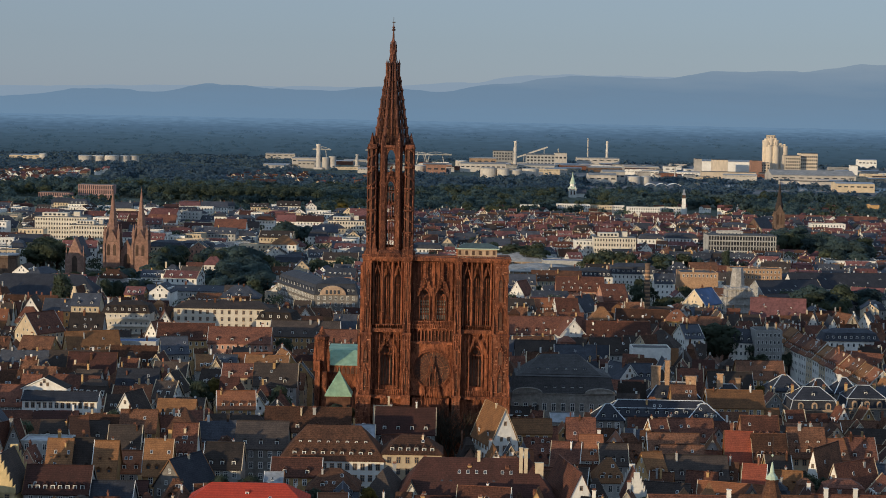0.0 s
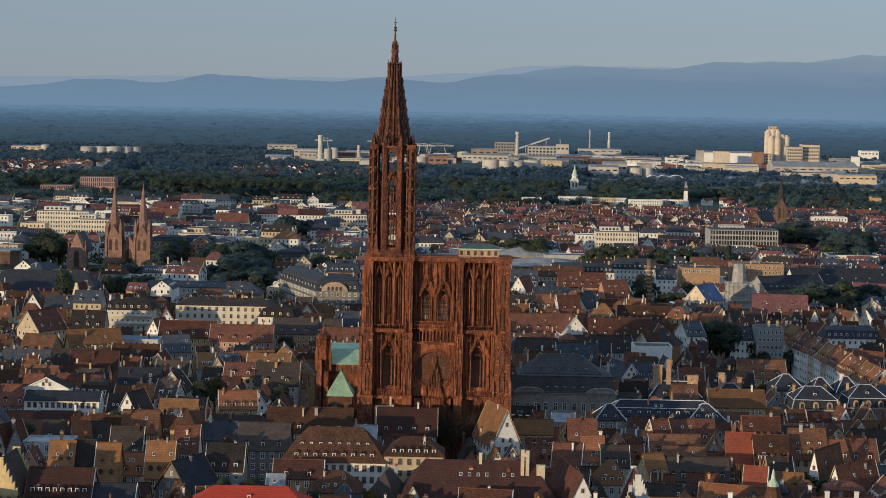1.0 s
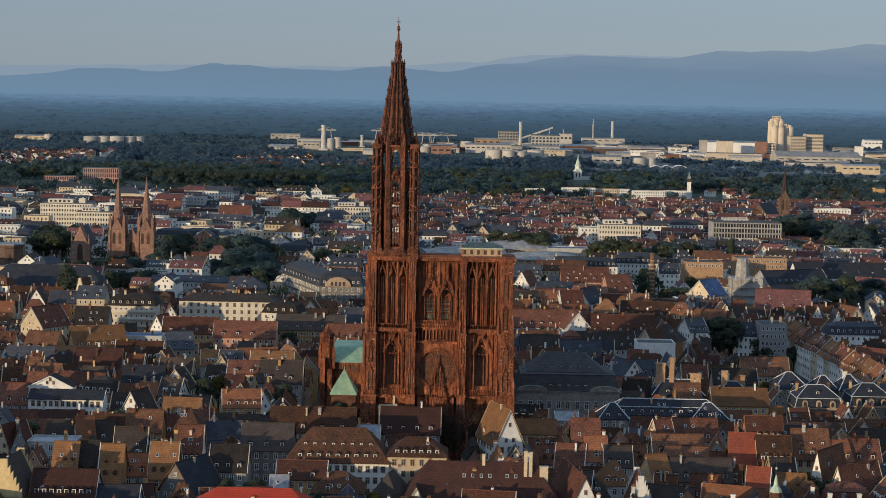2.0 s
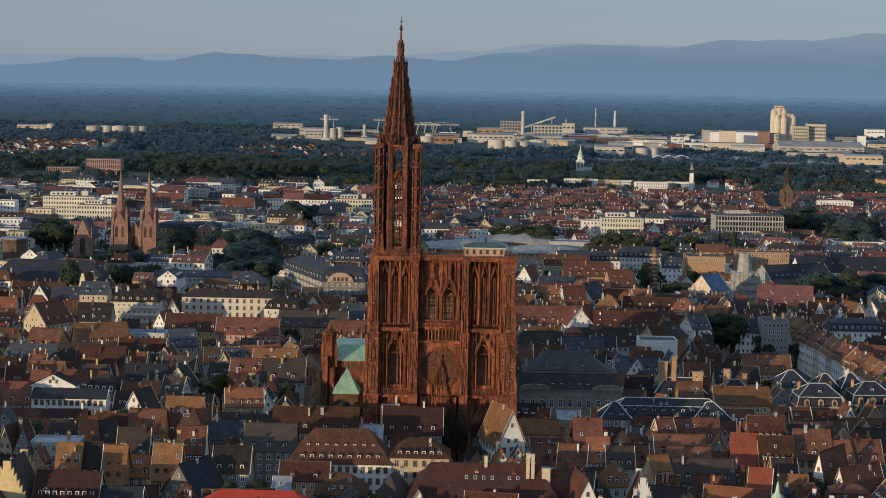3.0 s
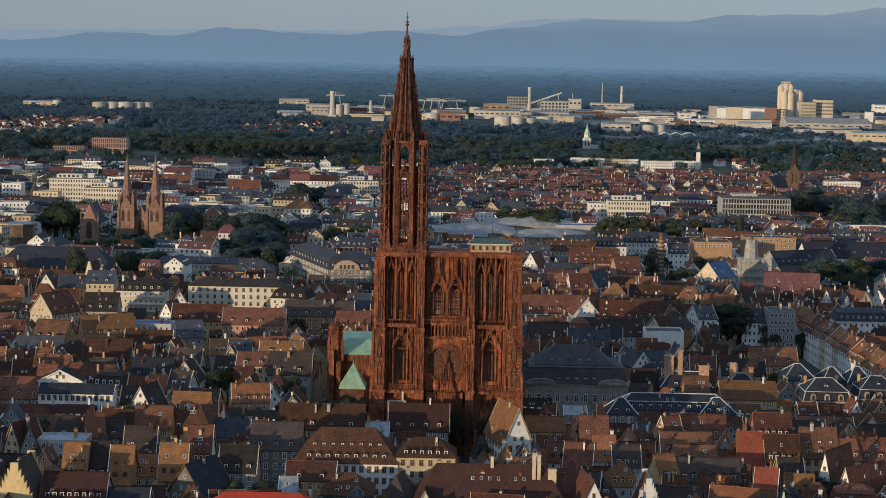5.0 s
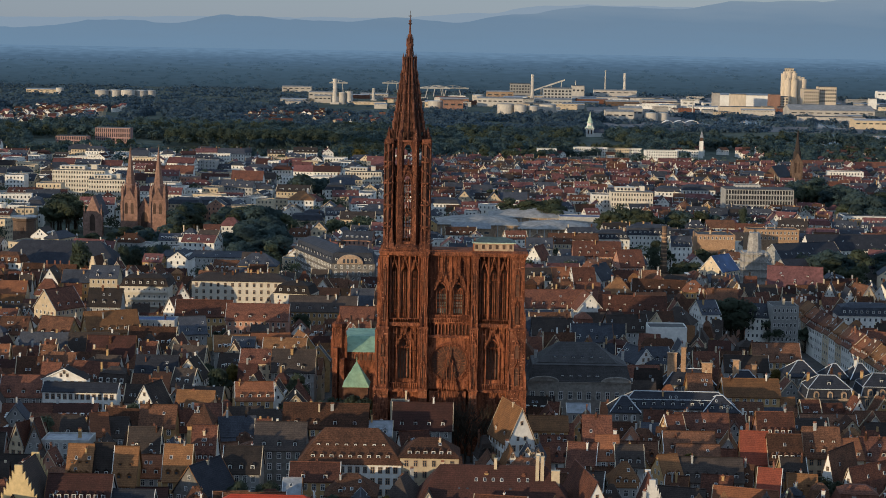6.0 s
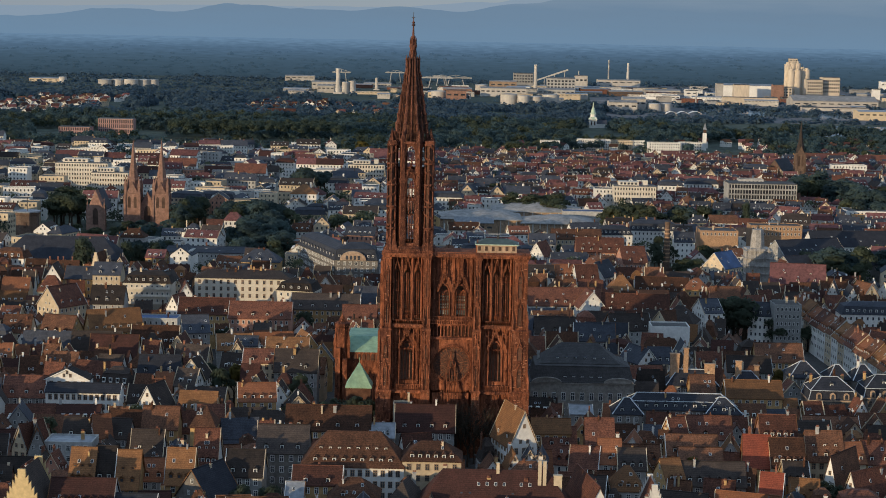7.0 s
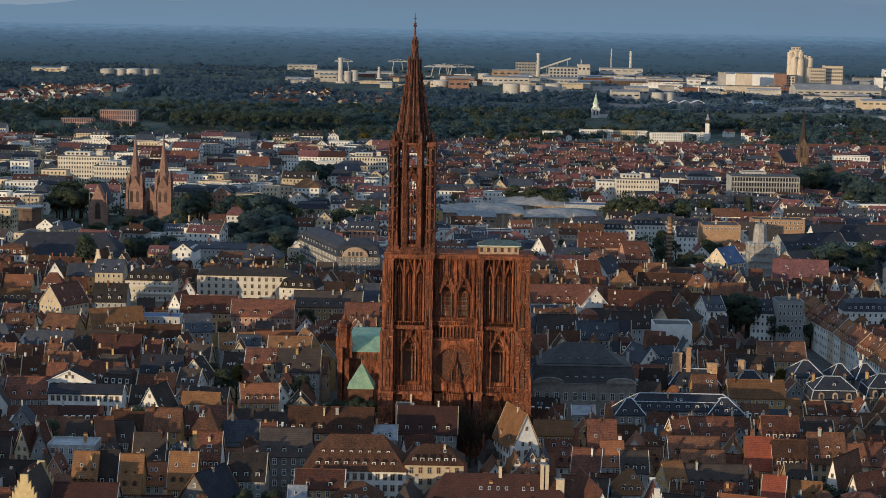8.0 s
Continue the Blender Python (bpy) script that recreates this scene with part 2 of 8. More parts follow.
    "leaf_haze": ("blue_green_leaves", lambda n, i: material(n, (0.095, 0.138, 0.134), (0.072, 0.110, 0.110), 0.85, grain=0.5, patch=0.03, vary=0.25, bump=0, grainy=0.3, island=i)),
    "leaf_yellow": ("yellowing_leaves", lambda n, i: material(n, (0.16, 0.125, 0.035), (0.10, 0.088, 0.03), 0.8, grain=1.0, patch=0.2, vary=0.3, bump=0, grainy=0.5, island=i)),
    # Bluer still: the haze of the far woods, put into the leaf colour.
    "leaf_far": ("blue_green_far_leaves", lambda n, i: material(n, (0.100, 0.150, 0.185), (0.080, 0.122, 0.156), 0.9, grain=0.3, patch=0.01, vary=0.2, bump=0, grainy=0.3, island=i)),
    "brick_dull": ("sooty_brown_brick", lambda n, i: material(n, (0.165, 0.110, 0.082), (0.11, 0.074, 0.056), 0.9, grain=1.5, patch=0.2, vary=0.2, bump=0.3, island=i)),
    "bark": ("brown_bark", lambda n, i: material(n, (0.07, 0.05, 0.035), None, 0.95, grain=2, island=i)),
    "sheet": ("pale_scaffold_sheeting", lambda n, i: material(n, (0.42, 0.39, 0.36), (0.30, 0.28, 0.26), 0.8, grain=0.9, patch=0.3, vary=0.1, bump=0.3, island=i)),
    "blue": ("blue_painted_sheet", lambda n, i: material(n, (0.05, 0.10, 0.22), (0.035, 0.07, 0.16), 0.6, vary=0.1, bump=0, island=i)),
    "water": ("pale_river_water", lambda n, i: material(n, (0.16, 0.18, 0.19), (0.12, 0.14, 0.15), 0.12, grain=0.05, bump=0.05, island=i)),
}


MAT = {key: make(name, False) for key, (name, make) in SPEC.items()}


def leafy(m, share=0.6):
    """Lets light through the leaves of a crown."""
    nt = m.node_tree
    bsdf, out = nt.nodes["Principled BSDF"], nt.nodes["Material Output"]
    thin, mix = nt.nodes.new("ShaderNodeBsdfTranslucent"), nt.nodes.new("ShaderNodeMixShader")
    nt.links.new(bsdf.inputs["Base Color"].links[0].from_socket, thin.inputs["Color"])
    mix.inputs[0].default_value = share
    nt.links.new(bsdf.outputs[0], mix.inputs[1])
    nt.links.new(thin.outputs[0], mix.inputs[2])
    nt.links.new(mix.outputs[0], out.inputs["Surface"])


for key in ("leaf", "leaf_dark", "leaf_haze", "leaf_yellow", "leaf_far"):
    leafy(MAT[key])


def many(key):
    """The same surface for a mesh that holds many houses: a tone of its own for each."""
    if key + "_many" not in MAT:
        name, make = SPEC[key]
        MAT[key + "_many"] = make(name + "_many", True)
    return key + "_many"


# mesh helpers
class Solid:
    """Vertices and faces of one mesh, in the metres of its thing."""

    def __init__(self):
        self.v, self.f, self.s = [], [], []

    def face(self, pts, slot=0):
        n = len(self.v)
        self.v.extend(pts)
        self.f.append(tuple(range(n, n + len(pts))))
        self.s.append(slot)
        return self

    def box(self, x0, x1, y0, y1, z0, z1, slot=0):
        n = len(self.v)
        self.v += [(x0, y0, z0), (x1, y0, z0), (x1, y1, z0), (x0, y1, z0), (x0, y0, z1), (x1, y0, z1), (x1, y1, z1), (x0, y1, z1)]
        self.f += [(n, n + 3, n + 2, n + 1), (n + 4, n + 5, n + 6, n + 7), (n, n + 1, n + 5, n + 4), (n + 1, n + 2, n + 6, n + 5), (n + 2, n + 3, n + 7, n + 6), (n + 3, n, n + 4, n + 7)]
        self.s += [slot] * 6
        return self

    def loft(self, rings, slot=0):
        """Closed rings of the same count, skinned from the first to the last, and capped."""
        n, k = len(self.v), len(rings[0])
        for r in rings:
            self.v.extend(r)
        for j in range(len(rings) - 1):
            for i in range(k):
                a, b = n + j * k + i, n + j * k + (i + 1) % k
                self.f.append((a, b, b + k, a + k))
        self.f.append(tuple(range(n + k - 1, n - 1, -1)))
        self.f.append(tuple(range(n + (len(rings) - 1) * k, n + len(rings) * k)))
        self.s += [slot] * (len(self.f) - len(self.s))
        return self

    def tower(self, x, y, levels, sides=8, turn=0.0, slot=0):
        """A body of revolution with flat sides: levels of (z, radius)."""
        rings = [[(x + r * math.cos(turn + 2 * math.pi * i / sides), y + r * math.sin(turn + 2 * math.pi * i / sides), z) for i in range(sides)] for z, r in levels]
        return self.loft(rings, slot)

    def pinnacle(self, x, y, z, h, r, slot=0):
        """A square shaft with a pointed cap and a bud."""
        self.tower(x, y, [(z, r), (z + h * 0.42, r), (z + h * 0.44, r * 1.3), (z + h * 0.5, r * 1.15), (z + h * 0.9, r * 0.18), (z + h * 0.93, r * 0.4), (z + h, 0.02)], 4, math.pi / 4, slot)
        return self

    def bar(self, a, b, r, sides=4, slot=0):
        """A straight rod between two points."""
        a, b = Vector(a), Vector(b)
        q = (b - a).to_track_quat("Z", "Y")
        rings = []
        for p in (a, b):
            rings.append([tuple(p + q @ Vector((r * math.cos(2 * math.pi * (i + 0.5) / sides), r * math.sin(2 * math.pi * (i + 0.5) / sides), 0))) for i in range(sides)])
        return self.loft(rings, slot)

    def plate(self, outline, y0, y1, slot=0):
        """An outline in x and z, thick from y0 to y1."""
        return self.loft([[(x, y1, z) for x, z in outline], [(x, y0, z) for x, z in outline]], slot)

    def ring(self, outer, inner, y0, y1, slot=0):
        """A frame between two outlines in x and z of the same count (open if their ends differ), thick from y0 to y1."""
        for i in range(len(outer) - 1):
            self.plate([outer[i], outer[i + 1], inner[i + 1], inner[i]], y0, y1, slot)
        return self

    def add(self, other, m, slot=None):
        n = len(self.v)
        self.v += [tuple(m @ Vector(p)) for p in other.v]
        self.f += [tuple(i + n for i in f) for f in other.f]
        self.s += other.s if slot is None else [slot] * len(other.f)
        return self

    def mesh(self, name, mats):
        me = bpy.data.meshes.new(name)
        me.from_pydata(self.v, [], self.f)
        for m in mats:
            me.materials.append(MAT[m])
        if len(mats) > 1:
            me.polygons.foreach_set("material_index", self.s)
        me.update()
        return me


def thing(name, x, y, z=0.0, rot=0.0, label="", category="", group="", kind=""):
    ob = new(name)
    ob.matrix_basis = pose(x, y, z, 0, 0, rot)
    return tagged(ob, label, category, group, kind)


WELDED = {"rose_wall", "window_wall", "upper_wall", "portal_wall", "belfry_wall", "octagon_face"}     # walls of blocks that touch


def part(name, solid, mat, parent=None, label="", kind="", m=None):
    """One mesh object under a thing or part; solid may be a Solid or a mesh that several parts share."""
    mats = (mat,) if isinstance(mat, str) else mat
    data = solid if isinstance(solid, bpy.types.Mesh) else solid.mesh(name, mats)
    if name in WELDED:
        bm = bmesh.new()
        bm.from_mesh(data)
        bmesh.ops.remove_doubles(bm, verts=bm.verts, dist=0.002)
        bm.to_mesh(data)
        bm.free()
    ob = new(name, data)
    ob.parent = parent
    if m is not None:
        ob.matrix_basis = m
    return tagged(ob, label, "", "", kind)


def lancet(cx, w, z0, z1, steps=5):
    """The outline, from foot to foot, of a pointed arch of width w from z0 up to its point at z1."""
    h = min(w * 0.95, (z1 - z0) * 0.6)
    zs, pts = z1 - h, [(cx - w / 2, z0)]
    for i in range(steps + 1):
        a = i / steps
        pts.append((cx - w / 2 * (1 - a ** 1.5), zs + h * math.sin(a * math.pi / 2) ** 0.9))
    return pts + [(2 * cx - x, z) for x, z in reversed(pts[:-1])]


# ground to the horizon, streets and the far distance
def ground_sheet():
    s = Solid()
    xs = [-2600, -1400, -700, -300, 0, 300, 700, 1400, 2600]
    ys = [-700, -150, 300, 900, 1600, 2400, 3200, 3900, 4420]
    for j in range(len(ys) - 1):
        for i in range(len(xs) - 1):
            s.face([(xs[i], ys[j], 0), (xs[i + 1], ys[j], 0), (xs[i + 1], ys[j + 1], 0), (xs[i], ys[j + 1], 0)])
    ob = new("ground", s.mesh("ground", ("land",)))
    tagged(ob, "flat dark plain of fields, woods and gardens", "ground", "", "structure")
    s = Solid()
    s.face([(-420, -700, 0.02), (420, -700, 0.02), (420, 420, 0.02), (-420, 420, 0.02)])
    ob = new("pavement", s.mesh("pavement", ("asphalt",)))
    tagged(ob, "dark paved streets and squares of the old town", "pavement", "", "structure")


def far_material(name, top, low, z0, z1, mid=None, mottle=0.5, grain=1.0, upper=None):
    """Distance seen through kilometres of evening air: that haze is painted on as emission."""
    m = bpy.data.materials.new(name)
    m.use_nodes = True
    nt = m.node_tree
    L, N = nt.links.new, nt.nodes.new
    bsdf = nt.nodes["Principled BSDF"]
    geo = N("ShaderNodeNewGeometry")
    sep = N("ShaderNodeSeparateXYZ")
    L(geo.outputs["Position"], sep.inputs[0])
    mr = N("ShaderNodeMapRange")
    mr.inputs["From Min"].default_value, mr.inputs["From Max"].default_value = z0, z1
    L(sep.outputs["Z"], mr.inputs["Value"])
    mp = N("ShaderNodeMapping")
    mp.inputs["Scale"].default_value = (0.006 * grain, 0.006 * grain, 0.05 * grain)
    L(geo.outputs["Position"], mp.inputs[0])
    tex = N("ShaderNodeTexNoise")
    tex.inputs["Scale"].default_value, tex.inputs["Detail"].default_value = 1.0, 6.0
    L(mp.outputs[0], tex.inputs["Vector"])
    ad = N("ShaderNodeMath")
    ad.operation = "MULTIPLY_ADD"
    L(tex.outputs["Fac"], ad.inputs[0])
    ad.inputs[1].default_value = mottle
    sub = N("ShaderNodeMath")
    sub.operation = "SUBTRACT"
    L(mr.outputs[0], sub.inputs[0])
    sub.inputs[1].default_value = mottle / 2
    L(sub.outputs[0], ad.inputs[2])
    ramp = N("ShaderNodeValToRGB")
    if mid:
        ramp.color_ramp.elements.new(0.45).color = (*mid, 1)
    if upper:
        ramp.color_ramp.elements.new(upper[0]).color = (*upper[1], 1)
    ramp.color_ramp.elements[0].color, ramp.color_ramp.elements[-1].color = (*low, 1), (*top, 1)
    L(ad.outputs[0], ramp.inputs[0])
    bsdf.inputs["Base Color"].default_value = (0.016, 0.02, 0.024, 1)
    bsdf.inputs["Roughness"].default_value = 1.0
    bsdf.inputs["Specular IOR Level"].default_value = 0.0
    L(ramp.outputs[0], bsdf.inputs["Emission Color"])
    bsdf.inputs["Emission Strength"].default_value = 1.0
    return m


# Glowing blue ramps imitate the lit air before hills and woods.
MAT["hills"] = far_material("haze_painted_hills", (0.150, 0.198, 0.252), (0.096, 0.163, 0.244), 105, 285, (0.096, 0.153, 0.223), 0.4, 0.8)
MAT["hills_far"] = far_material("haze_painted_far_hills", (0.165, 0.215, 0.275), (0.150, 0.205, 0.270), 120, 270, mottle=0.3)
MAT["far_wood"] = far_material("haze_painted_woods", (0.090, 0.156, 0.238), (0.019, 0.036, 0.051), 0, 94, (0.032, 0.060, 0.090), 0.44, 5.0, (0.74, (0.050, 0.092, 0.146)))
MAT["far_grove"] = far_material("haze_painted_groves", (0.070, 0.124, 0.190), (0.015, 0.030, 0.044), 0, 94, (0.024, 0.048, 0.072), 0.3, 5.0, (0.74, (0.040, 0.076, 0.122)))


def hills(name, y, mat, label, crest):
    """A long ridge at y: its foot on the plain, its crest a sum of slow waves."""
    s, n = Solid(), 160
    rows = [[], [], []]
    for i in range(n + 1):
        x = -1900 + 3800 * i / n
        z = crest(x) + 18 + 5.0 * noise.noise((x * 0.012, 3.0, y)) + 2.5 * noise.noise((x * 0.03, 5.0, y)) + 1.0 * noise.noise((x * 0.08, 7.0, y))
        rows[0].append((x, y - 40, 0.0))
        rows[1].append((x, y - 12, z * 0.72))
        rows[2].append((x, y, z))
    s.v = rows[0] + rows[1] + rows[2]
    for j in range(2):
        for i in range(n):
            a = j * (n + 1) + i
            s.f.append((a, a + 1, a + n + 2, a + n + 1))
            s.s.append(0)
    ob = new(name, s.mesh(name, (mat,)))
    return tagged(ob, label, "hills", "", "structure")


def bumpy(x, knots):
    """A smooth line through knots of (x, height)."""
    if x <= knots[0][0]:
        return knots[0][1]
    for (a, p), (b, q) in zip(knots, knots[1:]):
        if x <= b:
            t = (x - a) / (b - a)
            t = t * t * (3 - 2 * t)
            return p + (q - p) * t
    return knots[-1][1]


ground_sheet()
NEAR_CREST = [(-1900, 118), (-1265, 128), (-945, 156), (-800, 146), (-658, 174), (-434, 162), (-300, 160), (-179, 175), (-3, 162), (172, 188), (410, 216), (634, 211), (808, 236), (1047, 241), (1234, 263), (1900, 270)]
FAR_CREST = [(-1900, 150), (-1250, 158), (-700, 168), (-200, 172), (80, 190), (250, 214), (410, 218), (634, 218), (1900, 230)]
hills("backdrop", 4432, "hills_far", "far hill ridge painted pale blue with haze", lambda x: bumpy(x, FAR_CREST))
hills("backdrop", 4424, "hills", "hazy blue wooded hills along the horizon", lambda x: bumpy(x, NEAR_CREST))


def far_plain():
    """The last kilometres of wooded plain, rising to where the air hides it."""
    s, nx, ny = Solid(), 180, 26
    for j in range(ny + 1):
        for i in range(nx + 1):
            x, u = -1750 + 3500 * i / nx, j / ny
            y = 3880 + 520 * u
            z = 97 * u ** 1.1 + (3.0 * noise.noise((x * 0.02, y * 0.05, 1.0)) + 2.0 * noise.noise((x * 0.07, y * 0.1, 4.0))) * min(1, u * 6) * (1 - 0.6 * u)
            s.v.append((x, y, z - 0.5))
    for j in range(ny):
        for i in range(nx):
            a = j * (nx + 1) + i
            s.f.append((a, a + 1, a + nx + 2, a + nx + 1))
            s.s.append(0)
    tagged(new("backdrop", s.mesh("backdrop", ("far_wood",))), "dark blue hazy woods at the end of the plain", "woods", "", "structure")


far_plain()


# the cathedral: west front on the line y = 0, its single spire over the north tower
def arch_wall(s, x0, x1, z0, z1, cx, w, za, zb, y0, y1, slot=0):
    """A wall from x0 to x1 with one pointed opening right through it."""
    if cx - w / 2 > x0:
        s.box(x0, cx - w / 2, y0, y1, z0, z1, slot)
    if x1 > cx + w / 2:
        s.box(cx + w / 2, x1, y0, y1, z0, z1, slot)
    if za > z0:
        s.box(cx - w / 2, cx + w / 2, y0, y1, z0, za, slot)
    pts = lancet(cx, w, za, zb)[1:-1]
    for (a, p), (b, q) in zip(pts, pts[1:]):
        if b - a > 1e-4:
            s.plate([(a, p), (b, q), (b, z1), (a, z1)], y0, y1, slot)
    return s


def arch_frame(s, cx, w, za, zb, thick, y0, y1, slot=0):
    """A moulding round a pointed opening."""
    return s.ring(lancet(cx, w + 2 * thick, za, zb + thick * 1.5), lancet(cx, w, za, zb), y0, y1, slot)


def gable_frame(s, cx, w, z0, z1, thick, y0, y1, slot=0):
    """An open pointed gable with buds along its slopes."""
    for side in (-1, 1):
        a, b = (cx + side * w / 2, z0), (cx, z1)
        s.plate([a, b, (b[0], b[1] - thick * 2.6), (a[0] - side * thick * 1.6, a[1])][::side], y0, y1, slot)
        for i in range(1, 6):
            t = i / 6
            px, pz = a[0] + (b[0] - a[0]) * t, a[1] + (b[1] - a[1]) * t
            s.box(px - thick * 0.5 + side * thick * 0.4, px + thick * 0.5 + side * thick * 0.4, y0 - 0.06, y1 + 0.06, pz, pz + thick * 1.3, slot)
    s.tower(cx, (y0 + y1) / 2, [(z1 - thick, thick * 0.6), (z1 + thick * 2, thick * 0.5), (z1 + thick * 2.4, thick * 1.3), (z1 + thick * 3.2, thick * 0.9), (z1 + thick * 5, 0.02)], 6, 0, slot)
    return s


def buttress(c, x0, x1, outer=None):
    """A stepped pier with niches, shafts on its face, gablets and a cornice at each set-back. outer: the outer edge of each stage of a corner pier."""
    heights = ((0.0, 22.0, -3.4), (22.0, 42.0, -2.8), (42.0, 65.0, -1.9))
    stages = []
    for k, (z0, z1, y) in enumerate(heights):
        cx, w = (x0 + x1) / 2, (x1 - x0) * (1.06, 1.0, 0.88)[k]
        a0, a1 = cx - w / 2, cx + w / 2
        if outer:
            a0, a1 = (outer[k], a1) if cx < 0 else (a0, outer[k])
        stages.append((z0, z1, y, a0, a1))
    b = Solid()
    for z0, z1, y, a0, a1 in stages:
        b.box(a0, a1, y, 1.2, z0, z1)
        b.box(a0 - 0.22, a1 + 0.22, y - 0.3, 1.2, z1 - 0.7, z1 - 0.25)
        b.box(a0 - 0.12, a1 + 0.12, y - 0.18, 1.2, z0 + 8.6, z0 + 8.9)
        b.box(a0 - 0.1, a1 + 0.1, y - 0.14, 1.2, z0 + 14.6, z0 + 14.85)
    ob = part("buttress", b, "stone", c)
    rnd = random.Random(int(x0 * 10))
    for z0, z1, y, a0, a1 in stages[1:]:
        cx, w = (a0 + a1) / 2, a1 - a0
        shafts = Solid()
        n = 2 if outer else max(2, round(w / 0.95))
        for i in range(n + 1):
            x = a0 + 0.14 + (a1 - a0 - 0.28) * i / n
            if outer and i == 1:
                continue
            shafts.box(x - 0.13, x + 0.13, y - 0.26, y, z0 + 0.4, z1 - 0.7)
        part("clustered_shaft", shafts, "stone", ob, kind="stuff")
        for za, zb in ((z0 + 1.2, z0 + 7.4), (z0 + 10.2, z1 - 5.4)):
            nw = w * (0.26 if outer else 0.5)
            fr = Solid()
            arch_frame(fr, cx, nw, za, zb, 0.16, y - 0.36, y - 0.02)
            gable_frame(fr, cx, nw + 0.8, zb - 0.8, zb + 1.8, 0.16, y - 0.42, y - 0.24)
            part("niche_frame", fr, "stone", ob)
            # The niche's shade is a flat plate of darker stone.
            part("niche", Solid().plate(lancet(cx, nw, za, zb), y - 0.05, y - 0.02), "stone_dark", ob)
    blocks = Solid()
    for z0, z1, y, a0, a1 in stages:
        z = z0 + 0.6
        while z < z1 - 1.2:
            x = a0 + rnd.uniform(0.0, 0.8)
            while x < a1 - 0.6:
                wide = rnd.uniform(0.5, 1.1)
                if rnd.random() < 0.3:
                    blocks.box(x, min(x + wide, a1), y - rnd.uniform(0.03, 0.09), y + 0.05, z, z + rnd.uniform(0.3, 0.46))
                x += wide + rnd.uniform(0.05, 0.7)
            z += 0.56
    part("ashlar_block", blocks, many("stone_worn"), ob, "weathered sandstone blocks standing proud", kind="stuff")
    for k, y in ((0, -3.1), (1, -2.4)):
        z, a0, a1 = stages[k][1], stages[k][3], stages[k][4]
        for x in (a0 + 0.45, a1 - 0.45):
            part("pinnacle", Solid().pinnacle(x, y, z - 0.25, 6.6, 0.42), "stone", ob)
    return ob


def balustrade(x0, x1, y, z, h=1.3, step=0.75):
    s = Solid()
    s.box(x0, x1, y - 0.16, y + 0.16, z + h - 0.22, z + h)
    s.box(x0, x1, y - 0.16, y + 0.16, z, z + 0.18)
    n = max(2, round((x1 - x0) / step))
    for i in range(n + 1):
        x = x0 + (x1 - x0) * i / n
        s.box(x - 0.10, x + 0.10, y - 0.12, y + 0.12, z + 0.18, z + h - 0.22)
    return s


def belfry_bay(c, x0, x1, gables):
    """The tall open upper stage of a tower: three slim lancets behind free shafts and a row of gables."""
    w = x1 - x0
    lw = w / 3
    s = Solid()
    for i in range(3):
        arch_wall(s, x0 + lw * i, x0 + lw * (i + 1), 44.5, 64.6, x0 + lw * (i + 0.5), lw * 0.7, 45.6, 60.4, 2.2, 3.4)
    wall = part("belfry_wall", s, "stone", c)
    # One sheet close behind the lancets, coloured like the shaded chamber.
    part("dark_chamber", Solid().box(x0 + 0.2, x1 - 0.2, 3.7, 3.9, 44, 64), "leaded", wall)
    part("ledge", Solid().box(x0, x1, -1.0, 2.3, 42.6, 43.0), "stone", wall)
    for i in range(3):
        cx = x0 + lw * (i + 0.5)
        f = Solid()
        arch_frame(f, cx, lw * 0.7, 45.6, 60.4, 0.3, 1.8, 2.2)
        for z in (49.4, 53.2, 57.0):
            f.box(cx - lw * 0.42, cx + lw * 0.42, 2.5, 2.7, z, z + 0.15)
        part("lancet_frame", f, "stone", wall)
        part("mullion", Solid().box(cx - 0.13, cx + 0.13, 2.3, 2.7, 45.6, 59.6), "stone", wall)
        for dx in (-lw * 0.3, -lw * 0.1, lw * 0.1, lw * 0.3):
            rod = Solid().tower(cx + dx, -0.3, [(44.4, 0.11), (58.8, 0.11), (59.0, 0.2), (59.8, 0.02)], 5)
            for z in (47.0, 50.4, 53.8, 57.0):
                rod.box(cx + dx - 0.18, cx + dx + 0.18, -0.45, -0.15, z, z + 0.35)
            part("slim_rod", rod, "stone", wall)
        g = Solid()
        gable_frame(g, cx, lw * 1.05, 58.6, 63.8 + (1.2 if i == 1 else 0), 0.26, -0.9, -0.5)
        part("gable", g, "stone", wall)
    for i in (0, 1, 2, 3):
        cx = x0 + lw * i
        cx = min(max(cx, x0 + 0.35), x1 - 0.35)
        r = 0.46 if i in (1, 2) else 0.34
        col = Solid()
        for dx, dy in ((-r * 0.55, -0.5), (r * 0.55, -0.5), (0, -0.95)):
            col.tower(cx + dx, dy, [(44.5, r * 0.5), (62.0, r * 0.5), (62.2, r * 0.7), (63.0, r * 0.6), (65.4, 0.05)], 6)
        for z in (48.5, 52.5, 56.5):
            col.box(cx - r * 1.2, cx + r * 1.2, -1.2, 0.3, z, z + 0.3)
        part("free_shaft", col, "stone", wall)
    part("balustrade", balustrade(x0, x1, -1.0, 43.0, 1.5), "stone", wall)
    return wall


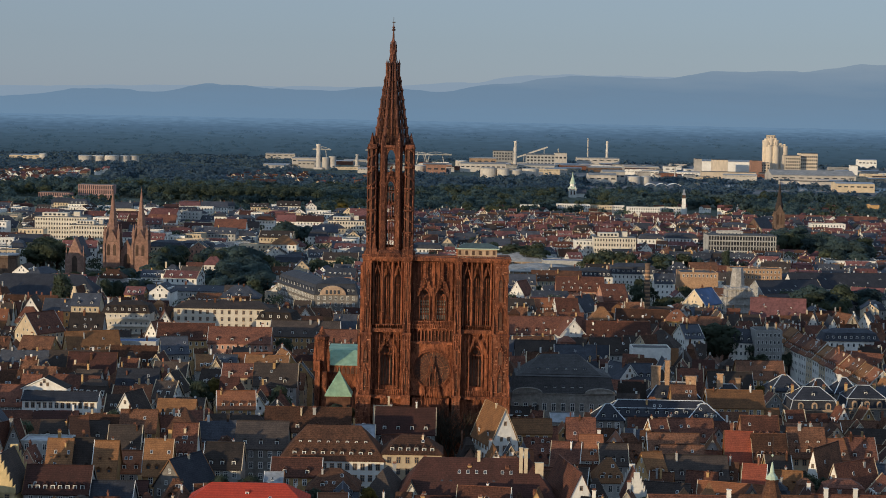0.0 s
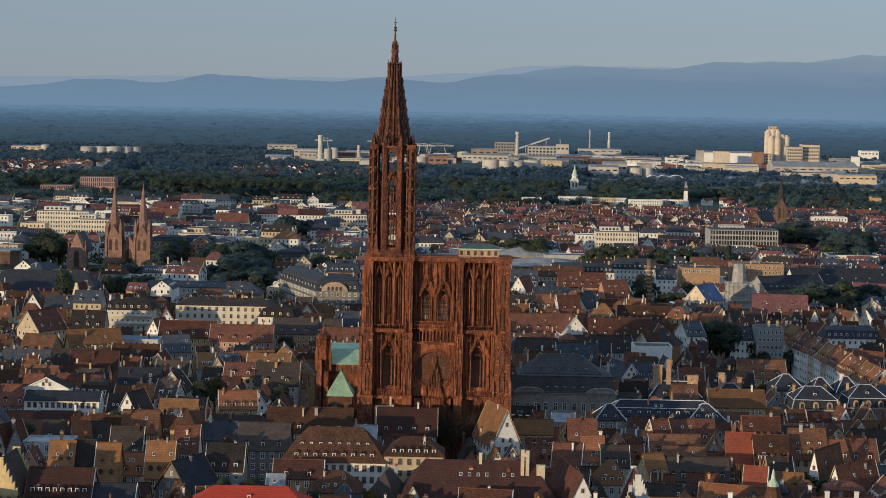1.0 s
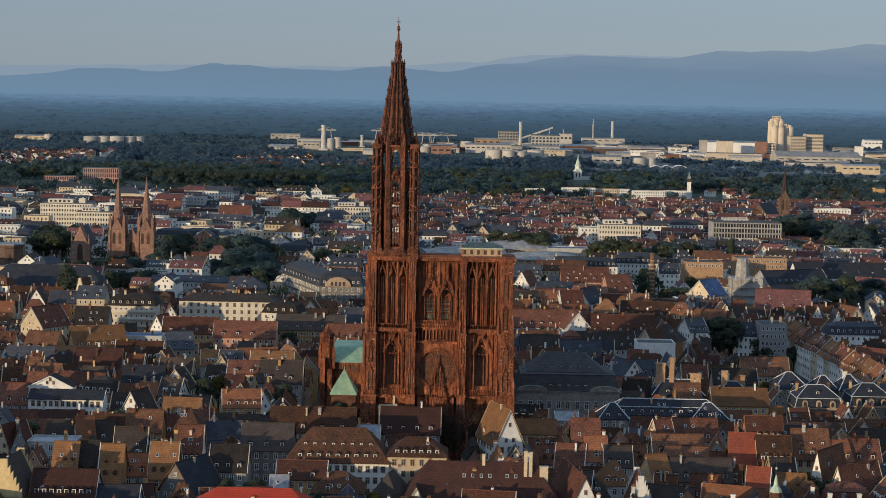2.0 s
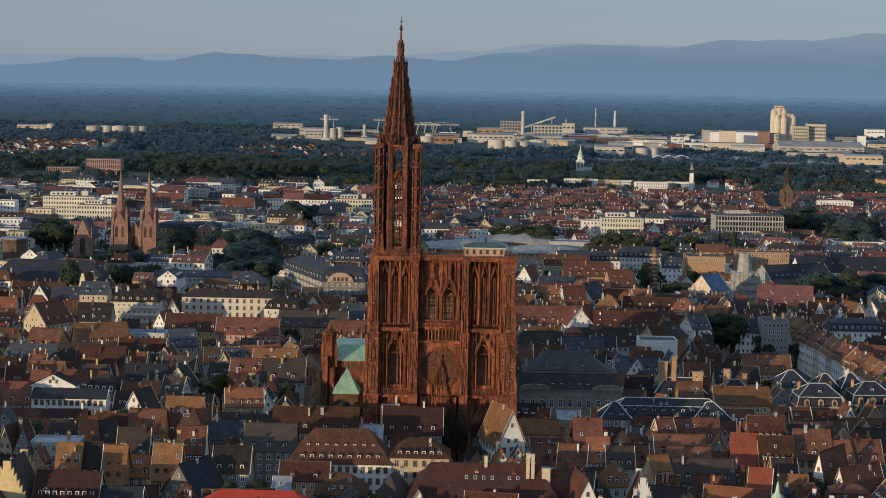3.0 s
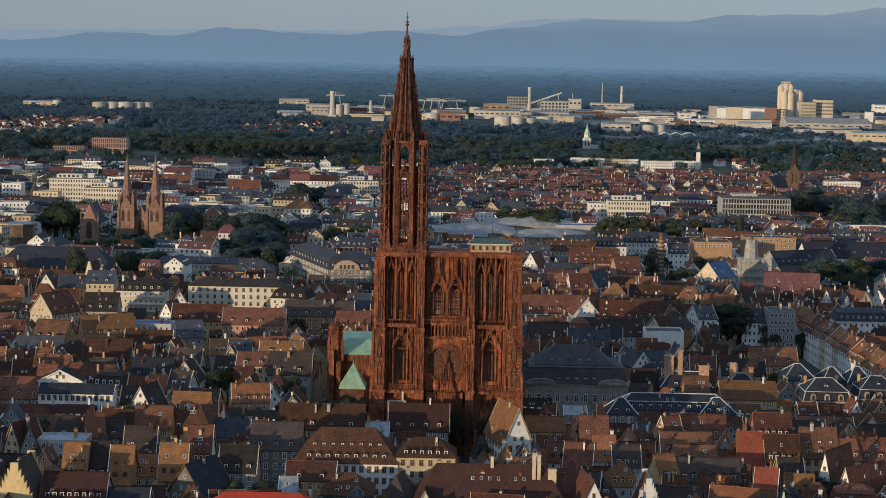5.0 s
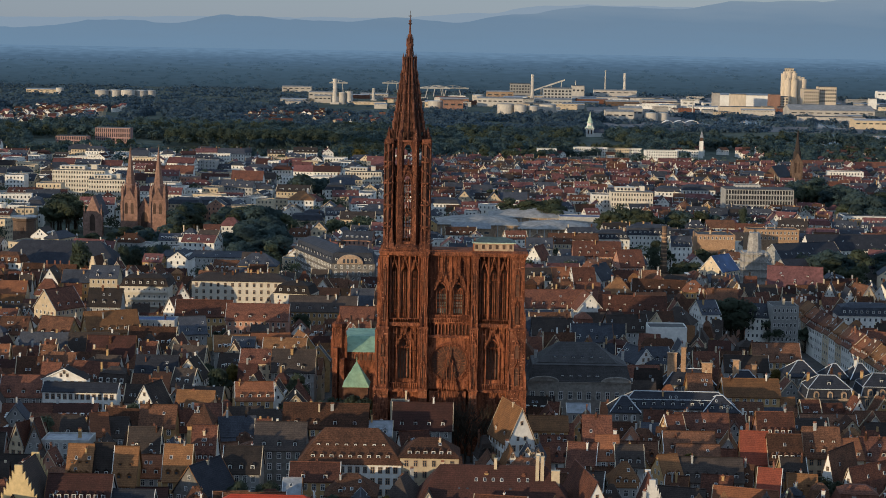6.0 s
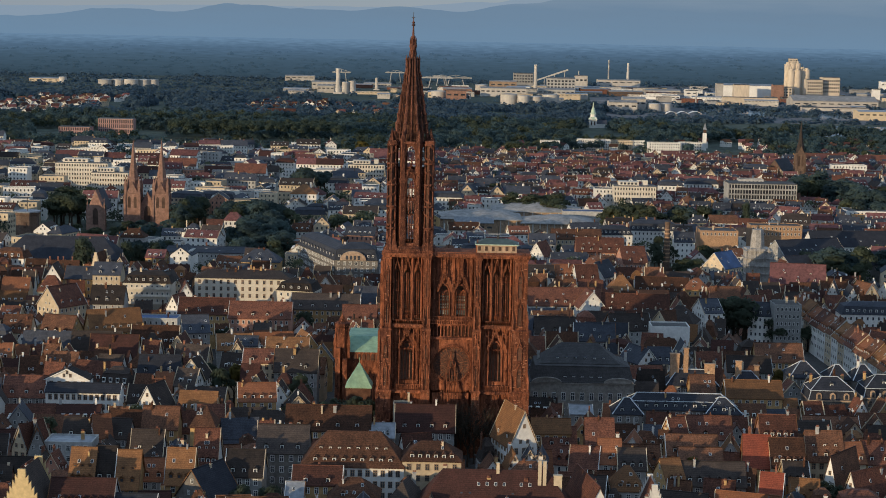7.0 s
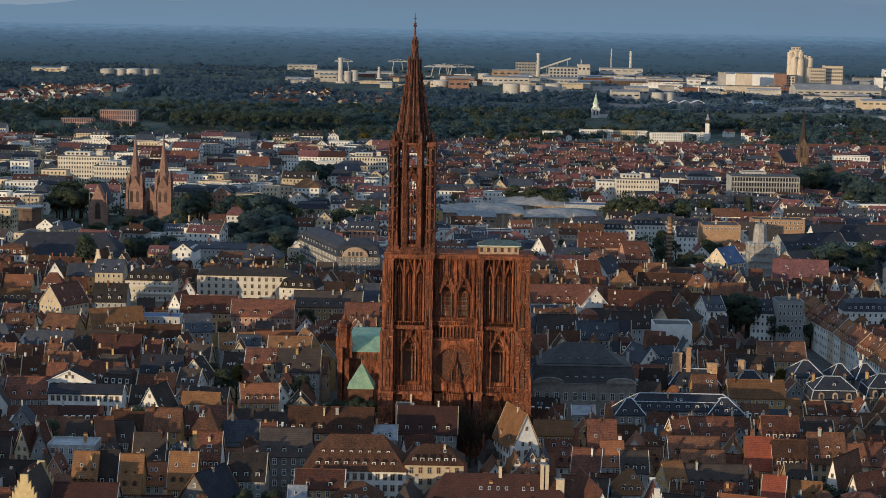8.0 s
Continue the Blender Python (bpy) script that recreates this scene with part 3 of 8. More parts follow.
def window_bay(c, x0, x1):
    """The middle stage of a tower: one tall traceried window among rows of blind shafts, a gallery below."""
    cx = (x0 + x1) / 2
    s = arch_wall(Solid(), x0, x1, 20.0, 43.0, cx, 3.7, 24.4, 37.4, 1.0, 2.2)
    wall = part("window_wall", s, "stone", c)
    # One sheet gives both the dull glass and the shade behind it.
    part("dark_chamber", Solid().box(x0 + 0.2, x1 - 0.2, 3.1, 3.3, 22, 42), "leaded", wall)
    f = Solid()
    arch_frame(f, cx, 3.7, 24.4, 37.4, 0.35, 0.3, 1.0)
    gable_frame(f, cx, 5.6, 35.2, 41.6, 0.34, -1.0, -0.6)
    part("window_frame", f, "stone", wall)
    t = Solid()
    for dx in (-0.95, 0, 0.95):
        t.box(cx + dx - 0.11, cx + dx + 0.11, 1.35, 1.65, 24.4, 34.6)
    for dx in (-1.4, -0.47, 0.47, 1.4):
        t.ring(lancet(cx + dx, 0.95, 33.4, 34.9), lancet(cx + dx, 0.65, 33.4, 34.5), 1.35, 1.65)
    circle = [(cx + 1.15 * math.cos(a * math.pi / 6), 35.7 + 1.15 * math.sin(a * math.pi / 6)) for a in range(13)]
    t.ring(circle, [(cx + (x - cx) * 0.72, 35.7 + (z - 35.7) * 0.72) for x, z in circle], 1.35, 1.65)
    part("tracery", t, "stone", wall)
    n = 9
    for i in range(n):
        x = x0 + 0.4 + (x1 - x0 - 0.8) * i / (n - 1)
        if abs(x - cx) < 2.2:
            continue
        sh = Solid().tower(x, -1.0, [(22.6, 0.17), (39.4, 0.17), (39.6, 0.26), (40.1, 0.24), (41.6, 0.03)], 6)
        for z in (28.0, 33.6):
            sh.box(x - 0.26, x + 0.26, -1.2, 1.0, z, z + 0.22)
        part("free_shaft", sh, "stone", wall)
    a = Solid()
    k = 7
    for i in range(k):
        ax = x0 + (x1 - x0) * (i + 0.5) / k
        if abs(ax - cx) > 1.6:
            arch_frame(a, ax, (x1 - x0) / k * 0.62, 36.0, 39.6, 0.15, -1.15, -0.85)
    part("blind_arcade", a, "stone", wall)
    part("balustrade", balustrade(x0, x1, -1.6, 21.4, 2.1, 0.62), "stone", wall)
    part("string_course", Solid().box(x0 - 0.1, x1 + 0.1, -2.0, 1.2, 20.6, 21.4), "stone", wall)
    part("string_course", Solid().box(x0 - 0.1, x1 + 0.1, -1.5, 1.3, 42.0, 43.0), "stone", wall)


def portal(c, cx, w, apex, crown):
    """A deep door recess of five stepped arches under an open gable."""
    s = arch_wall(Solid(), cx - w / 2 - 1.4, cx + w / 2 + 1.4, 0, 20.6, cx, w, 0.0, apex, -0.2, 1.4)
    wall = part("portal_wall", s, "stone", c)
    for i in range(5):
        k = w - 0.9 * i
        f = arch_frame(Solid(), cx, k - 0.9, 0.0, apex - 0.75 * (i + 1), 0.32, -0.3 + 0.55 * i, 0.5 + 0.55 * i)
        part("arch_order", f, "stone", wall)
    # A dark plate in place of the shaded doorway.
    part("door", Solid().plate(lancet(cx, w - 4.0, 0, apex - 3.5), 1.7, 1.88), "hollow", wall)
    gy = -2.1 if w < 8 else -0.95
    g = Solid()
    gable_frame(g, cx, w + 1.6, apex - 3.2, crown, 0.36, gy - 0.3, gy + 0.2)
    part("gable", g, "stone", wall)
    n = int(w / 0.8)
    for i in range(n + 1):
        x = cx - w / 2 + w * i / n
        top = crown - 2.0 - abs(x - cx) / (w / 2 + 0.8) * (crown - apex + 1.5)
        part("gable_rod", Solid().tower(x, gy, [(apex - 4.0, 0.12), (top, 0.12), (top + 1.2, 0.02)], 5), "stone", wall)


def rose(c):
    cx, cz, R = 0.4, 30.0, 6.15
    s = Solid()
    x0, x1, z0, z1 = -6.8, 6.8, 21.4, 38.2
    n = 48
    pts = [(cx + R * math.cos(2 * math.pi * i / n), cz + R * math.sin(2 * math.pi * i / n)) for i in range(n + 1)]

    def edge(a):
        dx, dz = math.cos(a), math.sin(a)
        k = min((x1 - cx if dx > 0 else cx - x0) / max(abs(dx), 1e-6), (z1 - cz if dz > 0 else cz - z0) / max(abs(dz), 1e-6))
        return (cx + dx * k, cz + dz * k)

    s.ring([edge(2 * math.pi * i / n) for i in range(n + 1)], pts, 0.0, 1.6)
    wall = part("rose_wall", s, "stone", c)
    part("rose_glass", Solid().plate(pts[:-1], 0.55, 0.65), "rose_glass", wall, "dark leaded glass of the rose window")
    for k0, k1, y0, y1 in ((1.0, 0.955, -0.25, 0.3), (0.95, 0.92, 0.1, 0.6), (0.62, 0.60, 0.42, 0.6), (0.22, 0.18, 0.4, 0.6)):
        ring = Solid().ring([(cx + (x - cx) * k0, cz + (z - cz) * k0) for x, z in pts], [(cx + (x - cx) * k1, cz + (z - cz) * k1) for x, z in pts], y0, y1)
        part("rose_ring", ring, "stone", wall)
    petals = 32
    for i in range(petals):
        a, da = 2 * math.pi * i / petals, math.pi / petals
        p = Solid().bar((cx + 1.2 * math.cos(a), 0.5, cz + 1.2 * math.sin(a)), (cx + 5.6 * math.cos(a), 0.5, cz + 5.6 * math.sin(a)), 0.075)
        tip = (cx + 5.55 * math.cos(a + da), 0.5, cz + 5.55 * math.sin(a + da))
        for b in (a, a + 2 * da):
            p.bar((cx + 4.9 * math.cos(b), 0.5, cz + 4.9 * math.sin(b)), tip, 0.06)
        part("petal", p, "stone", wall)
    for sx in (-1, 1):
        for sz in (-1, 1):
            q = [(cx + sx * 5.6 + 0.8 * math.cos(a * math.pi / 6), cz + sz * 6.4 + 0.8 * math.sin(a * math.pi / 6)) for a in range(13)]
            part("corner_ring", Solid().ring(q, [(x + (cx + sx * 5.6 - x) * 0.35, z + (cz + sz * 6.4 - z) * 0.35) for x, z in q], -0.3, 0.05), "stone", wall)
    bars = Solid()
    for i in range(60):
        a = 2 * math.pi * i / 60
        bars.bar((cx + R * 1.03 * math.cos(a), -0.55, cz + R * 1.03 * math.sin(a)), (cx + R * 1.10 * math.cos(a), -0.3, cz + R * 1.10 * math.sin(a)), 0.12)
    part("rose_fringe", bars, "stone", wall, kind="stuff")
    part("string_course", Solid().box(x0, x1, -0.9, 0.1, 38.2, 38.9), "stone", wall)
    # gallery of small arches
    g = Solid()
    g.box(x0, x1, 1.6, 1.9, 38.9, 43.2)
    # Darker stone imitates the shade behind the small arches.
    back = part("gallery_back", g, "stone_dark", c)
    for i in range(12):
        w = (x1 - x0) / 12
        part("gallery_arch", arch_wall(Solid(), x0 + w * i, x0 + w * (i + 1), 38.9, 43.2, x0 + w * (i + 0.5), w * 0.64, 39.1, 42.6, 0.0, 0.5), "stone", back)
    part("balustrade", balustrade(x0, x1, -0.6, 43.2, 1.4, 0.6), "stone", back)


def centre_top(c):
    """Over the gallery: a high wall with a pair of lancets under tall gables."""
    s = Solid()
    arch_wall(s, -6.8, 0.2, 43.2, 64.6, -2.4, 2.9, 45.6, 55.6, 1.3, 2.5)
    arch_wall(s, 0.2, 6.8, 43.2, 64.6, 2.9, 2.9, 45.6, 55.6, 1.3, 2.5)
    wall = part("upper_wall", s, "stone", c)
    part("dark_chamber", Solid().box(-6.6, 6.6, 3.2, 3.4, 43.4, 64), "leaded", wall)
    for cx in (-2.4, 2.9):
        f = arch_frame(Solid(), cx, 2.9, 45.6, 55.6, 0.34, 0.7, 1.3)
        gable_frame(f, cx, 5.0, 53.6, 60.2, 0.36, -0.3, 0.1)
        part("window_frame", f, "stone", wall)
        t = Solid()
        for dx in (-0.72, 0, 0.72):
            t.box(cx + dx - 0.1, cx + dx + 0.1, 1.5, 1.8, 45.6, 53.6)
        for z in (47.6, 50.0, 52.4):
            t.box(cx - 1.45, cx + 1.45, 1.5, 1.8, z, z + 0.22)
        for dx in (-0.72, 0.72):
            t.ring(lancet(cx + dx, 1.44, 52.0, 54.2), lancet(cx + dx, 1.1, 52.0, 53.8), 1.5, 1.8)
        part("tracery", t, "stone", wall)
        # Pale plates stand for sky light showing through openings behind.
        for dx in (-1.08, -0.36, 0.36, 1.08):
            for z, high in ((46.0, 1.4), (48.1, 0.5), (49.0, 0.5), (50.6, 0.5), (51.6, 0.5)):
                part("pane", Solid().box(cx + dx - 0.2, cx + dx + 0.2, 1.9, 1.95, z, z + high), "old_glass", wall)
        part("pinnacle", Solid().pinnacle(cx, -0.1, 60.0, 5.2, 0.36), "stone", wall)
    for x in (-5.6, 0.2, 6.0):
        part("pinnacle", Solid().pinnacle(x, 0.1, 46.0, 15.5, 0.34), "stone", wall)
    for i in range(10):
        x = -6.4 + 12.8 * i / 9
        part("blind_panel", Solid().box(x - 0.09, x + 0.09, 1.0, 1.3, 57.0, 64.4), "stone", wall)
    part("window_guard", balustrade(-6.8, 6.8, 0.1, 44.0, 1.6, 0.5), "stone", wall)


def octagon(c, ox, oy):
    """The open octagon, four stair turrets at its corners, and the stepped openwork spire."""
    base = Solid()
    base.tower(ox, oy, [(64.5, 8.9), (67.4, 8.9), (67.6, 8.4), (68.2, 7.8)], 8, math.pi / 8)
    part("octagon_base", base, "stone_sooty", c)
    R, w = 6.5, 2 * 6.5 * math.sin(math.pi / 8)
    apo = R * math.cos(math.pi / 8)
    for k in range(8):
        m = pose(ox, oy, 0, 0, 0, 45 * k)
        ow = 0.5 if k in (0, 4) else 0.36
        s = arch_wall(Solid(), -w / 2, w / 2, 67.8, 91.6, 0, w * ow, 69.0, 90.2, -apo, -apo + 1.2)
        arch_wall(s, -w / 2, w / 2, 91.6, 101.4, 0, w * (ow + 0.06), 92.8, 100.2, -apo, -apo + 0.9)
        face = part("octagon_face", s, "stone_sooty", c, m=m)
        f = arch_frame(Solid(), 0, w * ow, 69.0, 90.2, 0.26, -apo - 0.35, -apo)
        gable_frame(f, 0, w * 0.98, 87.6, 93.6, 0.28, -apo - 0.6, -apo - 0.25)
        part("arch_moulding", f, "stone_sooty", face)
        t = Solid()
        for dx in (-0.42, 0.42):
            t.box(dx - 0.1, dx + 0.1, -apo + 0.3, -apo + 0.55, 69.0, 88.4)
        for z in (73.4, 78.0, 82.6, 86.6):
            t.box(-w * ow / 2, w * ow / 2, -apo + 0.3, -apo + 0.55, z, z + 0.3)
        for z in (77.0, 82.0):
            for dx in (-0.6, 0.6):
                t.ring(lancet(dx, 1.1, z, z + 1.6), lancet(dx, 0.75, z, z + 1.1), -apo + 0.3, -apo + 0.55)
        for dx in (-w * 0.42, -w * 0.34, w * 0.34, w * 0.42):
            t.box(dx - 0.09, dx + 0.09, -apo - 0.22, -apo, 68.2, 91.0)
            t.box(dx - 0.09, dx + 0.09, -apo - 0.22, -apo, 92.2, 100.8)
        part("tracery", t, "stone_sooty", face)
        part("string_course", Solid().box(-w / 2 - 0.1, w / 2 + 0.1, -apo - 0.35, -apo + 0.9, 91.3, 91.9), "stone_sooty", face)
        part("cornice", Solid().box(-w / 2 - 0.15, w / 2 + 0.15, -apo - 0.5, -apo + 0.9, 101.0, 101.7), "stone_sooty", face)
        a = math.pi / 8 + math.pi / 4 * k
        p = Solid().tower(ox + 6.75 * math.cos(a), oy + 6.75 * math.sin(a), [(66.5, 1.15), (84.0, 0.95), (84.3, 1.15), (84.7, 0.9), (99.0, 0.8), (101.6, 0.9), (102.0, 1.0), (105.6, 0.05)], 4, a)
        part("corner_pier", p, "stone_sooty", c)
    for k, (sx, sy) in enumerate(((-1, -1), (1, -1), (1, 1), (-1, 1))):
        tx, ty = ox + sx * 6.0, oy + sy * 6.0
        # A closed core, darkened like the shaded gaps between the shafts.
        core = Solid().tower(tx, ty, [(66.5, 1.15), (100.6, 1.0)], 8)
        turret = part("stair_turret", core, "stone_dark", c)
        for j in range(6):
            a = 2 * math.pi * (j + 0.5) / 6
            part("turret_shaft", Solid().tower(tx + 1.45 * math.cos(a), ty + 1.45 * math.sin(a), [(66.5, 0.30), (100.6, 0.26)], 5), "stone_sooty", turret)
        steps = Solid()
        for j in range(116):
            a, b, z = math.pi * j / 8 * (1 if sx < 0 else -1), math.pi * (j + 1) / 8 * (1 if sx < 0 else -1), 67.4 + j * 0.283
            steps.loft([[(tx + q * math.cos(e), ty + q * math.sin(e), zz) for q, e in ((0.9, a), (1.62, a), (1.62, b), (0.9, b))] for zz in (z, z + 0.62)])
        part("spiral_steps", steps, "stone_sooty", turret, kind="stuff")
        for z in (66.4, 73.6, 80.6, 87.6, 94.4, 100.4):
            part("turret_ring", Solid().tower(tx, ty, [(z, 1.6), (z + 0.2, 1.84), (z + 0.5, 1.84), (z + 0.65, 1.55)], 8, math.pi / 8), "stone_sooty", turret)
        part("parapet", Solid().tower(tx, ty, [(100.5, 1.7), (100.8, 2.0), (101.9, 2.0), (102.0, 1.7), (101.2, 1.6)], 4, math.pi / 4), "stone_sooty", turret)
        part("turret_foot", Solid().tower(tx - sx * 0.2, ty - sy * 0.2, [(64.0, 2.5), (68.4, 2.5), (68.8, 2.2), (72.6, 1.9), (73.4, 1.6)], 4, math.pi / 4), "stone_sooty", turret)
        for dx, dy in ((-1.25, -1.25), (1.25, -1.25), (1.25, 1.25), (-1.25, 1.25)):
            part("pinnacle", Solid().pinnacle(tx + dx, ty + dy, 68.6, 6.2, 0.36), "stone_sooty", turret)
        part("bridge", Solid().bar((tx, ty, 97.6), (ox + sx * 4.2, oy + sy * 4.2, 99.4), 0.5), "stone_sooty", turret)
    # spire: tiers of upright turrets, each set back over the last, round a core dark with painted shade
    tiers = ((101.4, 5.55), (104.6, 5.1), (107.5, 4.6), (110.5, 4.15), (113.5, 3.7), (116.5, 3.2), (119.6, 2.7), (122.7, 2.15), (128.0, 1.5))
    spire = part("spire", Solid().tower(ox, oy, [(z, r * 0.62) for z, r in tiers], 8, math.pi / 8), "stone_dark", c)
    for (za, r), (zb, r2) in zip(tiers, tiers[1:]):
        tier = Solid()
        rail = [(math.cos(math.pi / 8 + math.pi / 4 * k), math.sin(math.pi / 8 + math.pi / 4 * k)) for k in range(9)]
        for k in range(8):
            (ax, ay), (bx, by) = rail[k], rail[k + 1]
            for q, z, t in ((r - 0.1, za + 0.15, 0.2), (r - 0.1, za + 1.0, 0.12), (r2 + 0.15, zb - 0.3, 0.16)):
                tier.bar((ox + ax * q, oy + ay * q, z), (ox + bx * q, oy + by * q, z), t)
            for u in (0.2, 0.36, 0.64, 0.8):
                ux, uy = ax + (bx - ax) * u, ay + (by - ay) * u
                tier.bar((ox + ux * (r - 0.15), oy + uy * (r - 0.15), za), (ox + ux * (r - 0.3), oy + uy * (r - 0.3), zb - 0.2), 0.10)
        part("tier", tier, "stone_spire", spire, kind="stuff")
        high = zb - za
        for k in range(16):
            a = math.pi / 8 + math.pi / 8 * k
            q = r if k % 2 == 0 else (r * math.cos(math.pi / 8) + 0.12)
            t = (0.24 + 0.066 * r) * (1.0 if k % 2 == 0 else 0.55)
            x, y = ox + q * math.cos(a), oy + q * math.sin(a)
            top = za + high * (1.02 if k % 2 == 0 else 0.9)
            body = Solid().tower(x, y, [(za - 0.5, t), (top - 0.5, t * 0.92), (top - 0.4, t * 1.22), (top - 0.1, t * 1.22), (top, t * 0.6), (top + 1.1, 0.04)], 6, a)
            part("step_turret", body, "stone_spire", spire)
    # lantern, crown and cross
    lan = Solid().tower(ox, oy, [(127.2, 0.5), (134.6, 0.42)], 8)
    for k in range(8):
        a = math.pi / 4 * k
        part("lantern_strut", Solid().bar((ox + 1.5 * math.cos(a), oy + 1.5 * math.sin(a), 127.4), (ox + 0.85 * math.cos(a), oy + 0.85 * math.sin(a), 131.2), 0.16), "stone_spire", spire)
        part("lantern_pinnacle", Solid().tower(ox + 0.95 * math.cos(a), oy + 0.95 * math.sin(a), [(131.8, 0.18), (133.6, 0.18), (134.8, 0.02)], 4, a), "stone_spire", spire)
    lan.tower(ox, oy, [(127.6, 1.35), (129.6, 1.0), (130.6, 0.95), (131.0, 1.1), (131.8, 1.3), (132.2, 1.3), (132.5, 0.95), (134.6, 0.75), (134.9, 0.9), (135.3, 0.42), (138.2, 0.24), (138.5, 0.6), (138.8, 0.62), (139.0, 0.2), (139.2, 0.45), (139.6, 0.5), (139.8, 0.17), (142.2, 0.05)], 8, math.pi / 8)
    part("lantern", lan, "stone_spire", spire)
    part("cross", Solid().box(ox - 0.55, ox + 0.55, oy - 0.08, oy + 0.08, 140.9, 141.15).box(ox - 0.08, ox + 0.08, oy - 0.08, oy + 0.08, 139.8, 142.7), "iron", spire)


def cathedral():
    c = thing("cathedral", 0, 0, label="red sandstone gothic cathedral with one tall openwork spire", category="cathedral")
    for x0, x1, outer in ((-23.6, -19.3, (-24.0, -23.0, -21.9)), (-9.4, -6.7, None), (6.9, 9.5, None), (19.2, 23.2, (25.4, 24.9, 24.2))):
        buttress(c, x0, x1, outer)
    for x0, x1 in ((-19.3, -9.4), (9.5, 19.2)):
        belfry_bay(c, x0, x1, True)
        window_bay(c, x0, x1)
    portal(c, -14.4, 7.0, 13.0, 20.0)
    portal(c, 14.4, 7.0, 13.0, 20.0)
    portal(c, 0.1, 9.0, 17.0, 33.0)
    part("porch_back", Solid().box(-19.3, 19.2, 1.9, 2.2, 0, 21.4), "stone", c)
    rose(c)
    centre_top(c)
    for x0, x1 in ((-22.4, -19.6), (19.4, 23.6)):
        s = Solid()
        for y in (1.4, 13.0):
            s.box(x0, x1, y, y + 1.4, 0, 65)
        s.box(min(x0, x1 - 1.2) if x0 < 0 else x1 - 1.2, x0 + 1.2 if x0 < 0 else x1, 1.2, 14.2, 0, 65)
        part("tower_side", s, "stone", c)
        sx = x0 if x0 < 0 else x1
        for y in (3.0, 8.0, 12.6):
            part("side_buttress", Solid().box(min(sx, sx + math.copysign(1.4, sx)), max(sx, sx + math.copysign(1.4, sx)), y - 0.9, y + 0.9, 0, 40).box(min(sx, sx + math.copysign(0.8, sx)), max(sx, sx + math.copysign(0.8, sx)), y - 0.7, y + 0.7, 40, 63), "stone", c)
    part("back_wall", Solid().box(-22.3, 23.5, 13.0, 14.4, 0, 65.2), "stone", c)
    part("platform", Solid().box(-22.2, 23.8, -0.6, 14.6, 64.9, 65.8), "stone", c)
    cor = Solid()
    cor.box(-22.4, -6.6, -2.4, 14.8, 65.0, 65.6).box(-22.7, -6.4, -2.7, 15.0, 65.6, 66.2)
    cor.box(-6.4, 7.0, -0.9, 14.8, 65.0, 66.0)
    cor.box(7.0, 24.8, -2.4, 14.8, 65.0, 65.6).box(6.8, 25.1, -2.7, 15.0, 65.6, 66.1)
    part("cornice", cor, "stone", c)
    part("balustrade", balustrade(-22.5, -6.6, -2.4, 66.2, 0.8), "stone", c)
    part("balustrade", balustrade(-6.6, 7.0, -0.7, 66.0, 0.7), "stone", c)
    part("balustrade", balustrade(7.0, 24.8, -2.4, 66.1, 0.8), "stone", c)
    octagon(c, -14.0, 7.6)
    # watchmen's house on the platform
    hs = part("watch_house", Solid().box(7.9, 20.6, 2.0, 9.0, 65.9, 68.9), "stone_pale", c, "pale stone walls of the small platform house")
    for i in range(6):
        x = 8.6 + i * 2.2
        part("window", Solid().box(x - 0.45, x + 0.45, 1.94, 2.0, 67.0, 68.4), "hollow", hs, "dark plate painted as a window opening")
    eave = [(7.3, 1.4), (21.2, 1.4), (21.2, 9.6), (7.3, 9.6)]
    rf = Solid().loft([[(x, y, 68.9) for x, y in eave], [(x, y, 69.15) for x, y in eave], [(10.4, 5.2, 70.6), (17.8, 5.2, 70.6), (17.8, 5.8, 70.6), (10.4, 5.8, 70.6)]])
    rim = Solid()
    for (ax, ay), (bx, by) in zip(eave, eave[1:] + eave[:1]):
        rim.bar((ax, ay, 69.0), (bx, by, 69.0), 0.2)
    part("gutter", rim, "copper_pale", hs, "pale green copper gutter")
    part("house_roof", rf, "copper_dark", hs, "low green copper hip roof")
    part("mast", Solid().tower(14.6, 5.4, [(70.5, 0.5), (71.4, 0.4), (71.8, 0.16), (74.6, 0.05)], 6), "iron", hs)
    part("turret_cap", Solid().pinnacle(8.0, 3.0, 66.0, 4.6, 0.7), "stone", c)
    # nave, aisles, transept and chapel behind the front
    part("nave_wall", Solid().box(-9, 9, 14.4, 100, 0, 31), "stone", c)
    part("nave_roof", Solid().loft([[(-9.6, 14.4, 31), (9.6, 14.4, 31), (0, 14.4, 41)], [(-9.6, 100, 31), (9.6, 100, 31), (0, 100, 41)]]), "copper", c, "green copper nave roof")
    part("aisle_wall", Solid().box(-19, 19, 14.4, 96, 0, 15), "stone", c)
    part("aisle_roof", Solid().loft([[(-19.5, 14.4, 15), (19.5, 14.4, 15), (9, 14.4, 20), (-9, 14.4, 20)], [(-19.5, 96, 15), (19.5, 96, 15), (9, 96, 20), (-9, 96, 20)]]), "slate", c)
    chap = part("chapel_wall", Solid().box(-37.0, -19.2, 60, 84, 0, 22.0), "stone", c)
    part("chapel_roof", Solid().loft([[(-37.3, 59.6, 22.0), (-37.3, 84, 22.0), (-37.3, 84, 26.6), (-37.3, 67, 26.6)], [(-19, 59.6, 22.0), (-19, 84, 22.0), (-19, 84, 26.6), (-19, 67, 26.6)]]), "copper", c, "pale green copper chapel roof")
